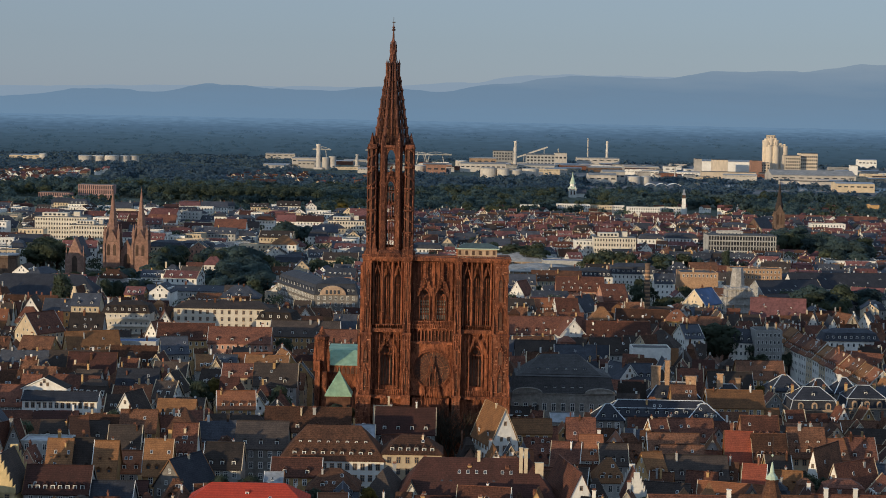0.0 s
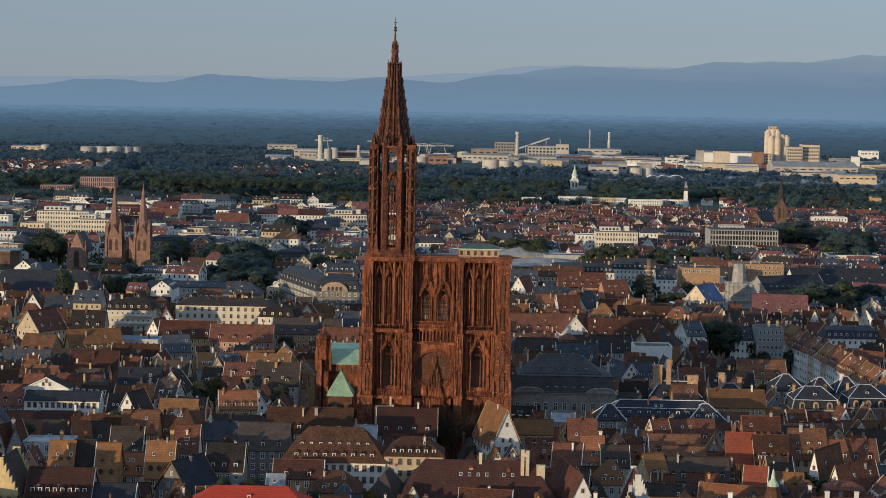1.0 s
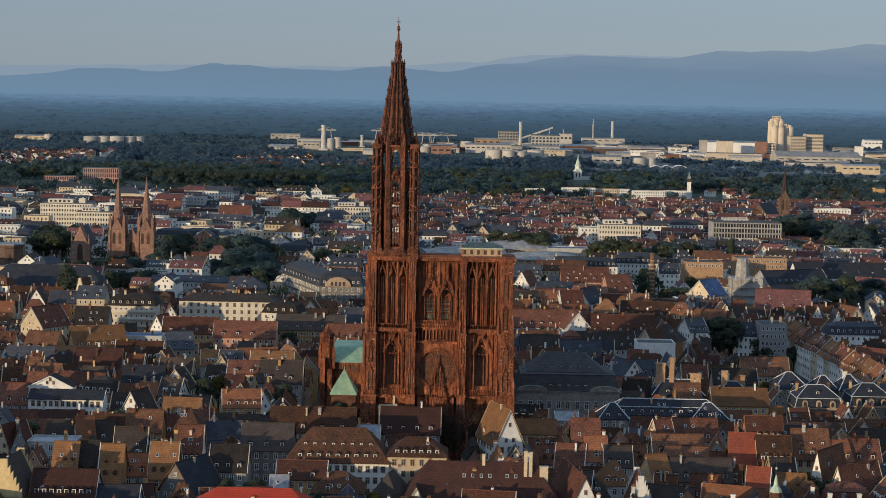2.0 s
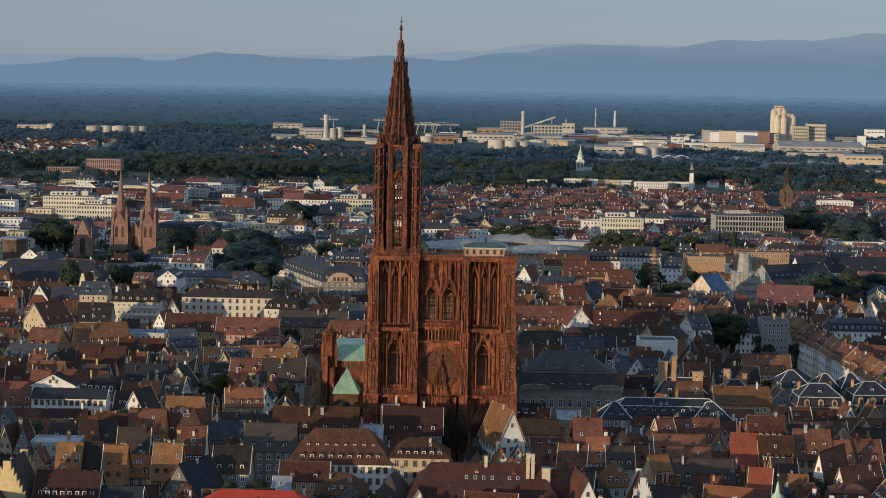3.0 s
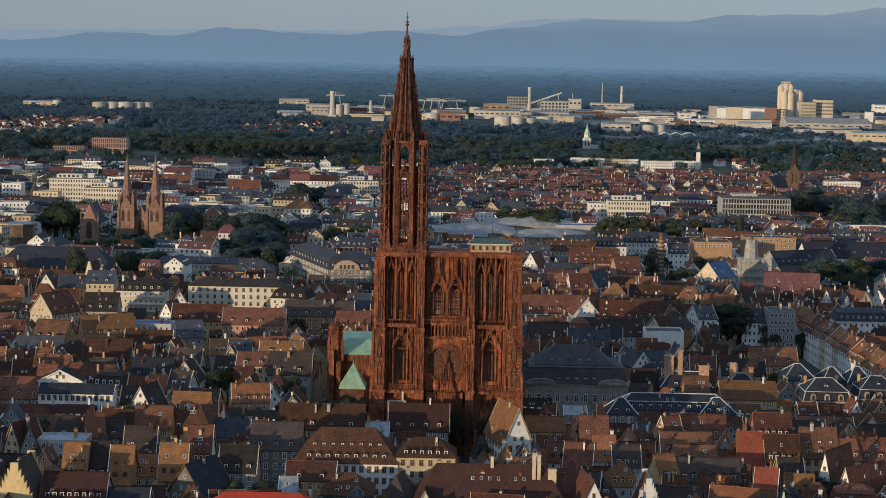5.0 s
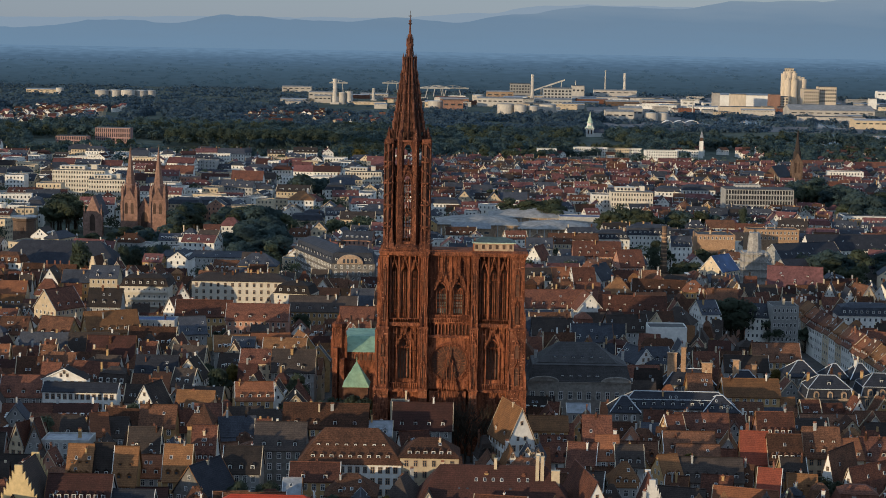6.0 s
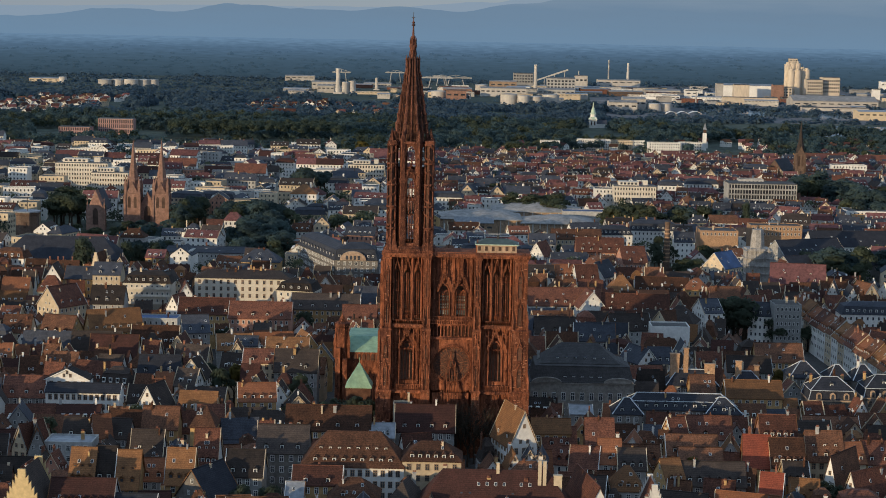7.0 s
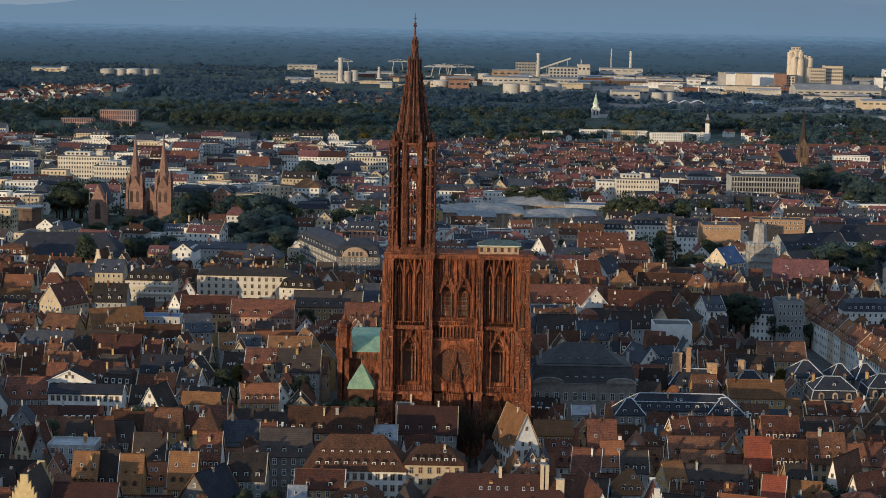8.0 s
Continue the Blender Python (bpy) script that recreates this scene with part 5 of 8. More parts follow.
def crown_mesh(mat, shape):
    def make():
        rng = np.random.default_rng(len(SHARED) + 5)
        if shape == 3:      # slim poplar
            cs = [(rng.uniform(-0.4, 0.4), rng.uniform(-0.4, 0.4), z) for z in np.linspace(2.5, 9.0, 9)]
            rs = [1.15 + 0.5 * math.sin(math.pi * (z - 1.5) / 9.5) for z in np.linspace(2.5, 9.0, 9)]
        else:
            k = 13
            cs, rs = [(0, 0, 6.2)], [2.5]
            for i in range(k):
                a, e = rng.uniform(0, 6.28), rng.uniform(-0.5, 1.3)
                q = rng.uniform(1.4, 2.6)
                cs.append((q * math.cos(a) * math.cos(e), q * math.sin(a) * math.cos(e), 5.9 + 2.5 * math.sin(e)))
                rs.append(rng.uniform(0.9, 1.7))
        return quad_mesh("crown", leaf_quads(rng, cs, rs, 130 if shape == 3 else 150, 0.30), mat)
    return shared(("crown", mat, shape), make)


def trunk_mesh():
    def make():
        s = Solid().tower(0, 0, [(0, 0.42), (0.6, 0.3), (3.4, 0.22), (6.5, 0.08)], 7)
        for i in range(5):
            a = i * 1.3
            s.bar((0, 0, 2.8 + 0.4 * i), (1.7 * math.cos(a), 1.7 * math.sin(a), 4.8 + 0.45 * i), 0.09, 5)
        return s.mesh("trunk", ("bark",))
    return shared("trunk", make)


def tree(x, y, height, spread=1.0, leaf="leaf", shape=None, label=""):
    """A tree of the given height; its crown is about 0.7 of that across, times spread."""
    rnd = random.Random(int(x * 31 + y * 17))
    take(x, y, height * 0.42 * spread, height * 0.42 * spread, 0)
    shape = rnd.randint(0, 2) if shape is None else shape
    k = height / 9.2
    ob = thing("tree", x, y, 0, 0, label or {"leaf": "broad green tree with a full dense crown", "leaf_dark": "dark green tree with a dense crown", "leaf_haze": "park tree with a dense haze-tinted crown", "leaf_yellow": "yellowing autumn tree with a loose crown"}[leaf], "tree", "trees among the roofs")
    ob.matrix_basis = pose(x, y, 0, 0, 0, rnd.uniform(0, 360)) @ Matrix.Diagonal((k * spread, k * spread, k, 1))
    part("trunk", trunk_mesh(), "bark", ob)
    part("crown", crown_mesh(leaf, shape), leaf, ob)


def bare_tree(x, y, height):
    """A leafless tree: trunk, limbs and a haze of fine twigs."""
    rnd = random.Random(int(x * 11 + y * 5))
    take(x, y, 5, 5, 0)
    ob = thing("bare_tree", x, y, 0, 0, "leafless grey-brown tree before the church door", "tree", "bare trees of the square")
    part("trunk", Solid().tower(0, 0, [(0, 0.4), (0.5, 0.28), (height * 0.42, 0.2)], 7), "bark", ob)

    def grow(s, p, d, length, r, depth):
        q = p + d * length
        s.bar(p, q, r, 4)
        if depth:
            for k in range(4):
                side = Vector((rnd.uniform(-1, 1), rnd.uniform(-1, 1), rnd.uniform(-0.1, 0.9)))
                grow(s, p + d * length * rnd.uniform(0.45, 1.0), (d * 0.8 + side * 0.75).normalized(), length * rnd.uniform(0.55, 0.75), r * 0.6, depth - 1)

    for k in range(6):
        s = Solid()
        a = k * 1.05 + rnd.uniform(-0.3, 0.3)
        grow(s, Vector((0, 0, height * rnd.uniform(0.25, 0.42))), Vector((math.cos(a) * 0.6, math.sin(a) * 0.6, 1)).normalized(), height * 0.3, 0.14, 3)
        part("limb", s, "bark", ob)


def grove(x, y, rx, ry, n, height, leaf="leaf_dark", spread=1.15):
    rnd = random.Random(int(x * 3 + y))
    for i in range(n):
        a, q = rnd.uniform(0, 6.28), math.sqrt(rnd.random())
        tree(x + rx * q * math.cos(a), y + ry * q * math.sin(a), height * rnd.uniform(0.72, 1.12), spread * rnd.uniform(0.85, 1.2), leaf if rnd.random() < 0.8 else "leaf")


def wood(name, spots, per, size, mat, label):
    """A wood as one mesh: spots of x, y, height and radius, each a tree of a few lobes."""
    rng = np.random.default_rng(len(spots))
    cs, rs = [], []
    for x, y, h, r in spots:
        for k in range(3):
            cs.append((x + rng.uniform(-0.45, 0.45) * r, y + rng.uniform(-0.45, 0.45) * r, h - r * rng.uniform(0.75, 1.5)))
            rs.append(r * rng.uniform(0.6, 0.95))
    me = quad_mesh(name, leaf_quads(rng, cs, rs, per, size), mat)
    return tagged(new(name, me), label, "woods", "", "stuff")


def pavilion(x, y, w, d, h, dormers=3):
    """A palace pavilion: steep lower slopes with arched dormers, a hip above, pale flashing on every edge."""
    take(x, y, w, d, 0)
    ob = thing("palace_pavilion", x, y, 0, 0, "grey stone palace pavilion under a slate mansard roof with pale flashings", "building", "palace pavilions")
    part("wall", Solid().box(-w / 2, w / 2, -d / 2, d / 2, 0, h), "grey_dark", ob)
    part("cornice", Solid().box(-w / 2 - 0.35, w / 2 + 0.35, -d / 2 - 0.35, d / 2 + 0.35, h - 0.3, h + 0.15), "stone_pale", ob)
    q = lambda e, f, z: [(-w / 2 + e, -d / 2 + f, z), (w / 2 - e, -d / 2 + f, z), (w / 2 - e, d / 2 - f, z), (-w / 2 + e, d / 2 - f, z)]
    rings = [q(0, 0, h + 0.15), q(0.9, 0.9, h + 3.2), q(0.6, 0.6, h + 3.3), q(min(d, w) * 0.42, d / 2 - 0.2, h + 7.2)]
    rf = part("roof", Solid().loft(rings), "slate_navy", ob)
    ln = Solid()
    for a, b in ((0, 1), (2, 3)):
        for k in range(4):
            ln.bar(rings[a][k], rings[b][k], 0.17)
    for k in range(4):
        ln.bar(rings[2][k], rings[2][(k + 1) % 4], 0.12)
    ln.bar(rings[3][0], rings[3][1], 0.2)
    part("ridge_flashing", ln, "zinc_pale", rf, "pale zinc ridge flashing")
    for i in range(dormers):
        xx = (i - (dormers - 1) / 2) * w * 0.86 / dormers
        arch = [(xx - 0.95, h + 0.3)] + [(xx + 0.95 * math.cos(math.pi * k / 8), h + 1.7 + 0.95 * math.sin(math.pi * k / 8)) for k in range(8, -1, -1)] + [(xx + 0.95, h + 0.3)]
        dm = part("dormer", Solid().plate(arch, -d / 2 - 0.1, -d / 2 + 1.6), "stone_pale", rf, "pale stone arched dormer")
        part("pane", Solid().plate([(xx + (px - xx) * 0.55, h + 0.5 + (pz - h - 0.3) * 0.7) for px, pz in arch], -d / 2 - 0.16, -d / 2 - 0.1), "glass", dm)
    part("small_dormer", dormer_mesh("slate", True, "frame"), "slate", rf, m=pose(0, -d * 0.3, h + 4.2))
    me = window_mesh("stone_pale", 1.5, 2.5)
    n = max(3, int(w / 3.2))
    for k in range(2):
        for i in range(n):
            part("window", me, "glass", ob, m=pose((i - (n - 1) / 2) * w * 0.92 / n, -d / 2, h - 3.4 - 4.2 * k))
    for sx in (-0.36, 0.3):
        part("chimney", chimney_mesh("ochre", True), "brick", ob, m=pose(sx * w, d * 0.2, h + 4.6))


def needle_church(x, y):
    """A near church tower: a tiled spire with a pale copper cap and a thin needle."""
    take(x, y, 9, 9, 0)
    ob = thing("church", x, y, 0, 0, "church tower under a brown tiled spire with a pale copper cap", "church")
    part("tower", Solid().box(-4.4, 4.4, -4.4, 4.4, 0, 25), "stone_pink", ob)
    part("cornice", Solid().box(-4.7, 4.7, -4.7, 4.7, 24.6, 25.1), "stone_pale", ob)
    part("spire", Solid().tower(0, 0, [(25.1, 5.4), (26.5, 4.9), (41.6, 0.95)], 8, math.pi / 8), "tile_brown", ob)
    part("cap", Solid().tower(0, 0, [(41.2, 1.25), (41.8, 1.05), (42.4, 0.5), (43.6, 0.32), (44.6, 0.1)], 8, math.pi / 8), "copper_pale", ob, "pale green copper cap")
    part("needle", Solid().bar((0, 0, 44.4), (0, 0, 49.8), 0.06), "iron", ob)
    part("ball", Solid().tower(0, 0, [(45.6, 0.05), (45.8, 0.22), (46.0, 0.22), (46.2, 0.05)], 8), "copper_pale", ob)
    for sx in (-1.6, 1.6):
        part("belfry_opening", Solid().plate(lancet(sx, 1.7, 17, 22.5), -4.46, -4.4), "hollow", ob)


def college(x, y, w):
    """A long dark stone range: mansard wings, a higher middle and two arched pediments over the front."""
    take(x, y, w, 22, 0)
    ob = thing("college_building", x, y, 0, 0, "dark stone college range under slate mansard roofs", "building")
    h, hw = 16.5, w / 2
    part("wall", Solid().box(-hw, hw, -9, 11, 0, h), "grey_mid", ob)
    part("cornice", Solid().box(-hw - 0.4, hw + 0.4, -9.4, 11.4, h, h + 0.5), "grey_mid", ob)
    part("wing_roof", roof_solid("mansard", w, 20, h + 0.5, 8.0), "slate_dull", ob, m=pose(0, 1, 0))
    part("middle_roof", roof_solid("hip", w * 0.74, 16, h + 6.5, 6.0), "slate_dull", ob, m=pose(-w * 0.02, 2, 0))
    for sx in (-1, 1):
        cx = sx * w * 0.35
        arc = [(cx + w * 0.14 * math.cos(math.pi * i / 12), h + 0.5 + 1.7 * math.sin(math.pi * i / 12)) for i in range(13)]
        ped = part("pediment", Solid().plate(arc, -9.9, -6), "grey_mid", ob)
        rim = Solid()
        for a, b in zip(arc, arc[1:]):
            rim.bar((a[0], -9.9, a[1]), (b[0], -9.9, b[1]), 0.28, 5)
        part("moulding", rim, "grey_mid", ped)
    n = 11
    for k, z in enumerate((10.6, 5.4, 1.2)):
        for i in range(n):
            part("window", window_mesh("frame", 1.5, 2.8 if k == 0 else 2.4), "glass", ob, m=pose(-hw + w * (i + 0.5) / n, -9, z))
    for i in range(5):
        part("dormer", dormer_mesh("slate", True, "frame"), "slate", ob, m=pose(-w * 0.17 + w * 0.085 * i, -8.4, h + 1.3))
    for i in range(6):
        part("dormer", dormer_mesh("slate", False, "frame"), "slate", ob, m=pose(-w * 0.24 + w * 0.09 * i, -4.4, h + 7.6))
    for cx in (-0.42, -0.16, 0.2, 0.44):
        part("chimney", chimney_mesh("grey", True), "brick", ob, m=pose(w * cx, 2, h + 7))


# industry and towers of the distance
def tank(x, y, r, h, group="storage tanks"):
    ob = thing("storage_tank", x, y, 0, 0, "pale round steel storage tank with a domed top", "tank", group)
    part("shell", Solid().tower(0, 0, [(0, r), (h * 0.96, r)], 28), "metal", ob)
    part("roof", Solid().tower(0, 0, [(h * 0.96, r + 0.15), (h, r + 0.15), (h + r * 0.07, r * 0.5), (h + r * 0.1, 0.2)], 28), "metal", ob)
    part("ladder", Solid().box(-r - 0.5, -r, -0.5, 0.5, 0, h + 0.6), "iron", ob)


def stack(x, y, h, r, mat="metal", label="tall slender pale factory chimney"):
    ob = thing("factory_chimney", x, y, 0, 0, label, "chimney", "factory chimneys")
    part("shaft", Solid().tower(0, 0, [(0, r), (h, r * 0.72)], 14), mat, ob)
    if mat == "brick_dull":
        for k in range(9):
            z, q = h * (0.2 + 0.085 * k), r * (1 - 0.28 * (0.2 + 0.085 * k))
            part("band", Solid().tower(0, 0, [(z, q + 0.02), (z, q + 0.1), (z + 0.9, q + 0.1), (z + 0.9, q)], 14), "brick_pale", ob)
    part("rim", Solid().tower(0, 0, [(h, r * 0.85), (h + r * 0.8, r * 0.85)], 14), mat, ob)
    part("base", Solid().box(-r * 1.6, r * 1.6, -r * 1.6, r * 1.6, 0, h * 0.08), mat, ob)


def hall(x, y, w, d, h, r, rot, wall, roof, label="", bays=0, name="industrial_hall", floors=1):
    """A long low hall with a shallow roof and a band of windows."""
    take(x, y, w, d, rot)
    ob = thing(name, x, y, 0, rot, label or "long pale industrial hall with a low roof", "hall", "industrial halls")
    part("wall", wall_solid("gable", w, d, h, r), wall, ob)
    part("roof", roof_solid("gable", w, d, h, r, o=0.8), roof, ob)
    for i in range(bays):
        x0 = -w / 2 + w * (i + 0.2) / bays
        for j in range(floors):
            z0 = h * 0.58 if floors == 1 else h * (0.94 - 0.62 * (j + 0.8) / floors)
            part("window", Solid().box(x0, x0 + w * 0.6 / bays, -d / 2 - 0.1, -d / 2, z0, z0 + h * (0.14 if floors == 1 else 0.34 / floors)), "glass", ob)


def grid_block(x, y, w, d, h, cols, floors, wall, label, name="office_block", rot=0, gap=0.55):
    """A flat-roofed block whose front is a grid of deep openings."""
    band = 0.25 if name == "apartment_block" else 0.13
    take(x, y, w, d, rot)
    ob = thing(name, x, y, 0, rot, label, "building", "distant blocks")
    part("core", Solid().box(-w / 2 + 0.8, w / 2 - 0.8, -d / 2 + 0.9, d / 2, 0, h - 0.6), "glass", ob, "dark glazed recesses")
    for i in range(cols + 1):
        xx = -w / 2 + w * i / cols
        k = w / cols * (1 - gap) / 2
        part("pier", Solid().box(max(xx - k, -w / 2), min(xx + k, w / 2), -d / 2, -d / 2 + 1.0, 0, h), wall, ob)
    for j in range(floors + 1):
        zz = h * j / floors
        part("floor_band", Solid().box(-w / 2, w / 2, -d / 2 - 0.05, -d / 2 + 0.95, max(0, zz - h / floors * band), min(h, zz + h / floors * band)), wall, ob)
    for sx in (-1, 1):
        part("end_wall", Solid().box(min(sx * w / 2, sx * (w / 2 - 0.8)), max(sx * w / 2, sx * (w / 2 - 0.8)), -d / 2 + 1, d / 2, 0, h), wall, ob)
    part("roof", Solid().box(-w / 2, w / 2, -d / 2 - 0.05, d / 2, h, h + 0.5), "felt", ob)
    if name == "apartment_block":
        top = part("penthouse", Solid().box(-w * 0.38, w * 0.1, -d * 0.22, d * 0.4, h + 0.5, h + 3.2), wall, ob)
        for i in range(5):
            part("window", Solid().box(-w * 0.34 + w * 0.085 * i, -w * 0.29 + w * 0.085 * i, -d * 0.22 - 0.06, -d * 0.22, h + 1.1, h + 2.6), "glass", top)
        part("lift_house", Solid().box(w * 0.2, w * 0.32, 0, d * 0.3, h + 0.5, h + 4.0), wall, ob)


def steeple_tower(ob, x, y, w, zt, tip, mat, spire_mat, corner=True):
    """A square tower with angle buttresses, a belfry opening, corner pinnacles and a tall eight-sided spire."""
    t = part("tower", Solid().box(x - w / 2, x + w / 2, y - w / 2, y + w / 2, 0, zt), mat, ob)
    for sx in (-1, 1):
        for sy in (-1, 1):
            part("angle_buttress", Solid().box(x + sx * w / 2 - 0.7, x + sx * w / 2 + 0.7, y + sy * w / 2 - 0.7, y + sy * w / 2 + 0.7, 0, zt * 0.95), mat, t)
            if corner:
                part("pinnacle", Solid().pinnacle(x + sx * w * 0.46, y + sy * w * 0.46, zt * 0.95, (tip - zt) * 0.36, w * 0.12), mat, t)
    # Dark plates on the wall imitate shaded belfry openings.
    for dx in (-w * 0.2, w * 0.2):
        part("belfry_opening", Solid().plate(lancet(x + dx, w * 0.2, zt * 0.62, zt * 0.92), y - w / 2 - 0.06, y - w / 2), "hollow", t)
    part("gable", Solid().plate([(x - w * 0.4, zt), (x + w * 0.4, zt), (x, zt + w * 0.8)], y - w / 2 - 0.1, y - w / 2 + 0.4), mat, t)
    part("cornice", Solid().box(x - w / 2 - 0.3, x + w / 2 + 0.3, y - w / 2 - 0.3, y + w / 2 + 0.3, zt - 0.5, zt), mat, t)
    part("spire", Solid().tower(x, y, [(zt, w * 0.5), (zt + (tip - zt) * 0.26, w * 0.41), (zt + (tip - zt) * 0.29, w * 0.33), (zt + (tip - zt) * 0.62, w * 0.17), (tip, 0.12)], 8, math.pi / 8), spire_mat, t)
    part("finial", Solid().box(x - 0.12, x + 0.12, y - 0.12, y + 0.12, tip - 0.2, tip + 1.6).box(x - 0.5, x + 0.5, y - 0.1, y + 0.1, tip + 0.6, tip + 0.85), "iron", t)


# houses and ranges that stand out, from the near streets outwards
# old town before the cathedral
house(-44.9, -125.7, 29.5, 13.0, 14.6, 4.5, 0.0, "hip", "tile_bright", "white", (0, 1), 0, rows=2)
row_house = house(65.3, -126.9, 20.4, 10.0, 13.0, 5.0, 0.0, "gable", "tile_red", "cream", (), 0, rows=2)
part("chimney", Solid().box(9.1, 10.1, -1.2, -0.3, 15.5, 19.8).box(9.0, 10.2, -1.3, -0.2, 19.8, 20.0), "white", row_house, "white rendered chimney with a dark cap")
house(86.0, -125.2, 20.5, 10.0, 13.0, 5.0, 0.0, "gable", "tile_brown", "white", (), 0, rows=2)
row_house = house(107.6, -123.4, 22.2, 10.0, 13.0, 5.0, 0.0, "gable", "tile_red", "cream", (), 0, rows=2)
part("chimney", Solid().box(-8.2, -7.2, -1.2, -0.3, 15.5, 19.8).box(-8.3, -7.1, -1.3, -0.2, 19.8, 20.0), "white", row_house, "white rendered chimney with a dark cap")
part("chimney", Solid().box(-0.8, 0.2, -1.2, -0.3, 15.5, 19.8).box(-0.9, 0.3, -1.3, -0.2, 19.8, 20.0), "white", row_house, "white rendered chimney with a dark cap")
house(72.9, -109.5, 5.4, 9.0, 11.0, 7.0, 0.0, "pyramid", "tile_ochre", "ochre", (), 0, rows=1)
needle_church(67.8, -216.0)
house(-109.4, -109.9, 14.0, 8.8, 13.8, 9.0, 86.0, "gable", "tile_dark", "straw", (), 1, steps=True)
house(-95.5, -109.1, 16.6, 11.0, 13.0, 6.0, 0.0, "gable", "tile_oxblood", "grey", (8,), 0)
house(-99.8, -88.3, 6.7, 11.0, 13.0, 9.0, 0.0, "gable", "tile_ochre", "ochre", (4, 3), 1, trim='tile_ochre')
house(-93.9, -86.3, 5.5, 11.0, 13.0, 9.0, 0.0, "gable", "tile_dark", "grey", (2,), 0)
house(-87.0, -90.0, 6.1, 11.0, 13.0, 9.0, 0.0, "gable", "tile_ochre", "ochre", (2, 2), 1, trim='tile_ochre')
house(-86.6, -63.8, 9.0, 11.0, 12.5, 9.0, 0.0, "gable", "tile_dark", "grey", (2, 2), 2)
house(-73.4, -86.6, 7.4, 11.0, 13.5, 8.5, 0.0, "gable", "tile_ochre", "ochre", (3,), 2, trim='tile_ochre')
house(-69.0, -66.9, 6.7, 12.0, 13.0, 10.0, 0.0, "gable", "tile_red", "white", (4, 3), 1)
house(-75.6, -27.5, 7.6, 10.0, 15.0, 6.0, 0.0, "hip", "tile_brown", "ochre", (), 1)
house(-65.8, -90.3, 14.0, 10.5, 11.0, 7.4, 62.0, "gable", "slate_navy", "grey_dark", (), 1)
house(-87.7, -110.6, 23.1, 10.0, 10.5, 5.0, 0.0, "gable", "slate_navy", "grey", (), 0, skylights=0)
house(-90.6, -17.4, 11.2, 9.0, 12.0, 6.0, 0.0, "gable", "tile_brown", "ochre", (), 1)
house(-128.4, 21.6, 6.0, 14.6, 18.6, 3.2, 88.0, "gable", "tile_dark", "white", (), 0, rows=1)
house(-122.0, 15.9, 24.6, 8.0, 15.6, 2.2, 0.0, "gable", "slate_navy", "white", (), 0, rows=2, step=1.9)
house(-127.6, 96.3, 17.9, 12.0, 10.4, 9.4, 0.0, "gable", "tile_oxblood", "cream", (5,), 2)
house(-141.7, 21.1, 16.0, 11.0, 13.0, 6.0, 0.0, "gable", "tile_red", "grey", (3,), 1)
house(-104.4, 61.6, 14.8, 12.0, 13.0, 6.0, 0.0, "gable", "slate_navy", "grey_dark", (3,), 1)
house(-124.5, -47.4, 11.0, 5.7, 12.0, 7.0, 65.0, "gable", "tile_red", "cream", (1,), 1)
house(-122.5, -49.0, 11.0, 5.4, 12.0, 7.0, 105.0, "gable", "tile_dark", "grey", (), 1)
house(-97.7, 12.2, 11.0, 7.7, 12.0, 7.0, 70.0, "gable", "tile_dark", "white", (), 1)
house(-108.6, -27.0, 20.6, 10.0, 11.0, 5.0, 0.0, "gable", "tile_dark", "grey", (5,), 1)
house(-107.0, -30.6, 5.4, 9.0, 12.0, 6.0, 20.0, "gable", "tile_orange", "rose", (), 1)
house(-112.8, -45.8, 14.2, 10.0, 14.0, 1.0, 0.0, "flat", "zinc", "grey", (), 1)
house(-79.8, -82.7, 10.5, 9.0, 13.0, 5.0, 0.0, "gable", "tile_orange", "grey", (3,), 1)
house(-56.6, -78.9, 10.2, 12.0, 14.0, 6.0, 0.0, "gable", "tile_dark", "grey", (3,), 1, rows=4)
house(-48.0, -58.6, 14.7, 14.0, 16.0, 6.5, 0.0, "gable", "tile_dark", "grey_dark", (3,), 0, rows=4, step=2.4)
house(-26.9, -70.1, 28.8, 16.0, 15.4, 8.6, 0.0, "hip", "tile_brown", "white", (9, 8), 1, rows=4, step=2.0)
house(-4.7, -71.6, 16.5, 12.0, 17.4, 4.6, 0.0, "hip", "tile_brown", "cream", (6,), 2, rows=4)
house(-37.4, -24.6, 26.2, 11.0, 14.5, 6.5, 0.0, "gable", "tile_brown", "ochre", (4,), 3)
house(-7.6, -18.9, 18.4, 12.0, 13.5, 7.0, 0.0, "gable", "tile_oxblood", "grey", (4,), 3)
cream_block = house(-15.4, -9.0, 5.2, 6.0, 18.8, 1.0, 0.0, "flat", "felt", "cream", (), 0, rows=1)
part("chimney", Solid().box(2.0, 2.6, -2.6, -2.0, 17.0, 22.6).box(1.9, 2.7, -2.7, -1.9, 22.6, 22.8), "cream", cream_block, "tall pale rendered chimney")
house(-20.6, -27.6, 7.4, 9.0, 13.0, 3.4, 0.0, "gable", "zinc", "grey", (2,), 2)
house(-64.5, 16.8, 12.3, 11.0, 14.0, 5.0, 8.0, "gable", "tile_orange", "ochre", (4,), 2)
house(-55.8, 67.4, 15.5, 12.0, 14.0, 7.0, 0.0, "gable", "tile_dark", "grey", (2,), 1, rows=3)
house(-66.7, 72.1, 17.4, 11.0, 16.0, 4.0, 0.0, "gable", "tile_red", "cream", (3,), 1)
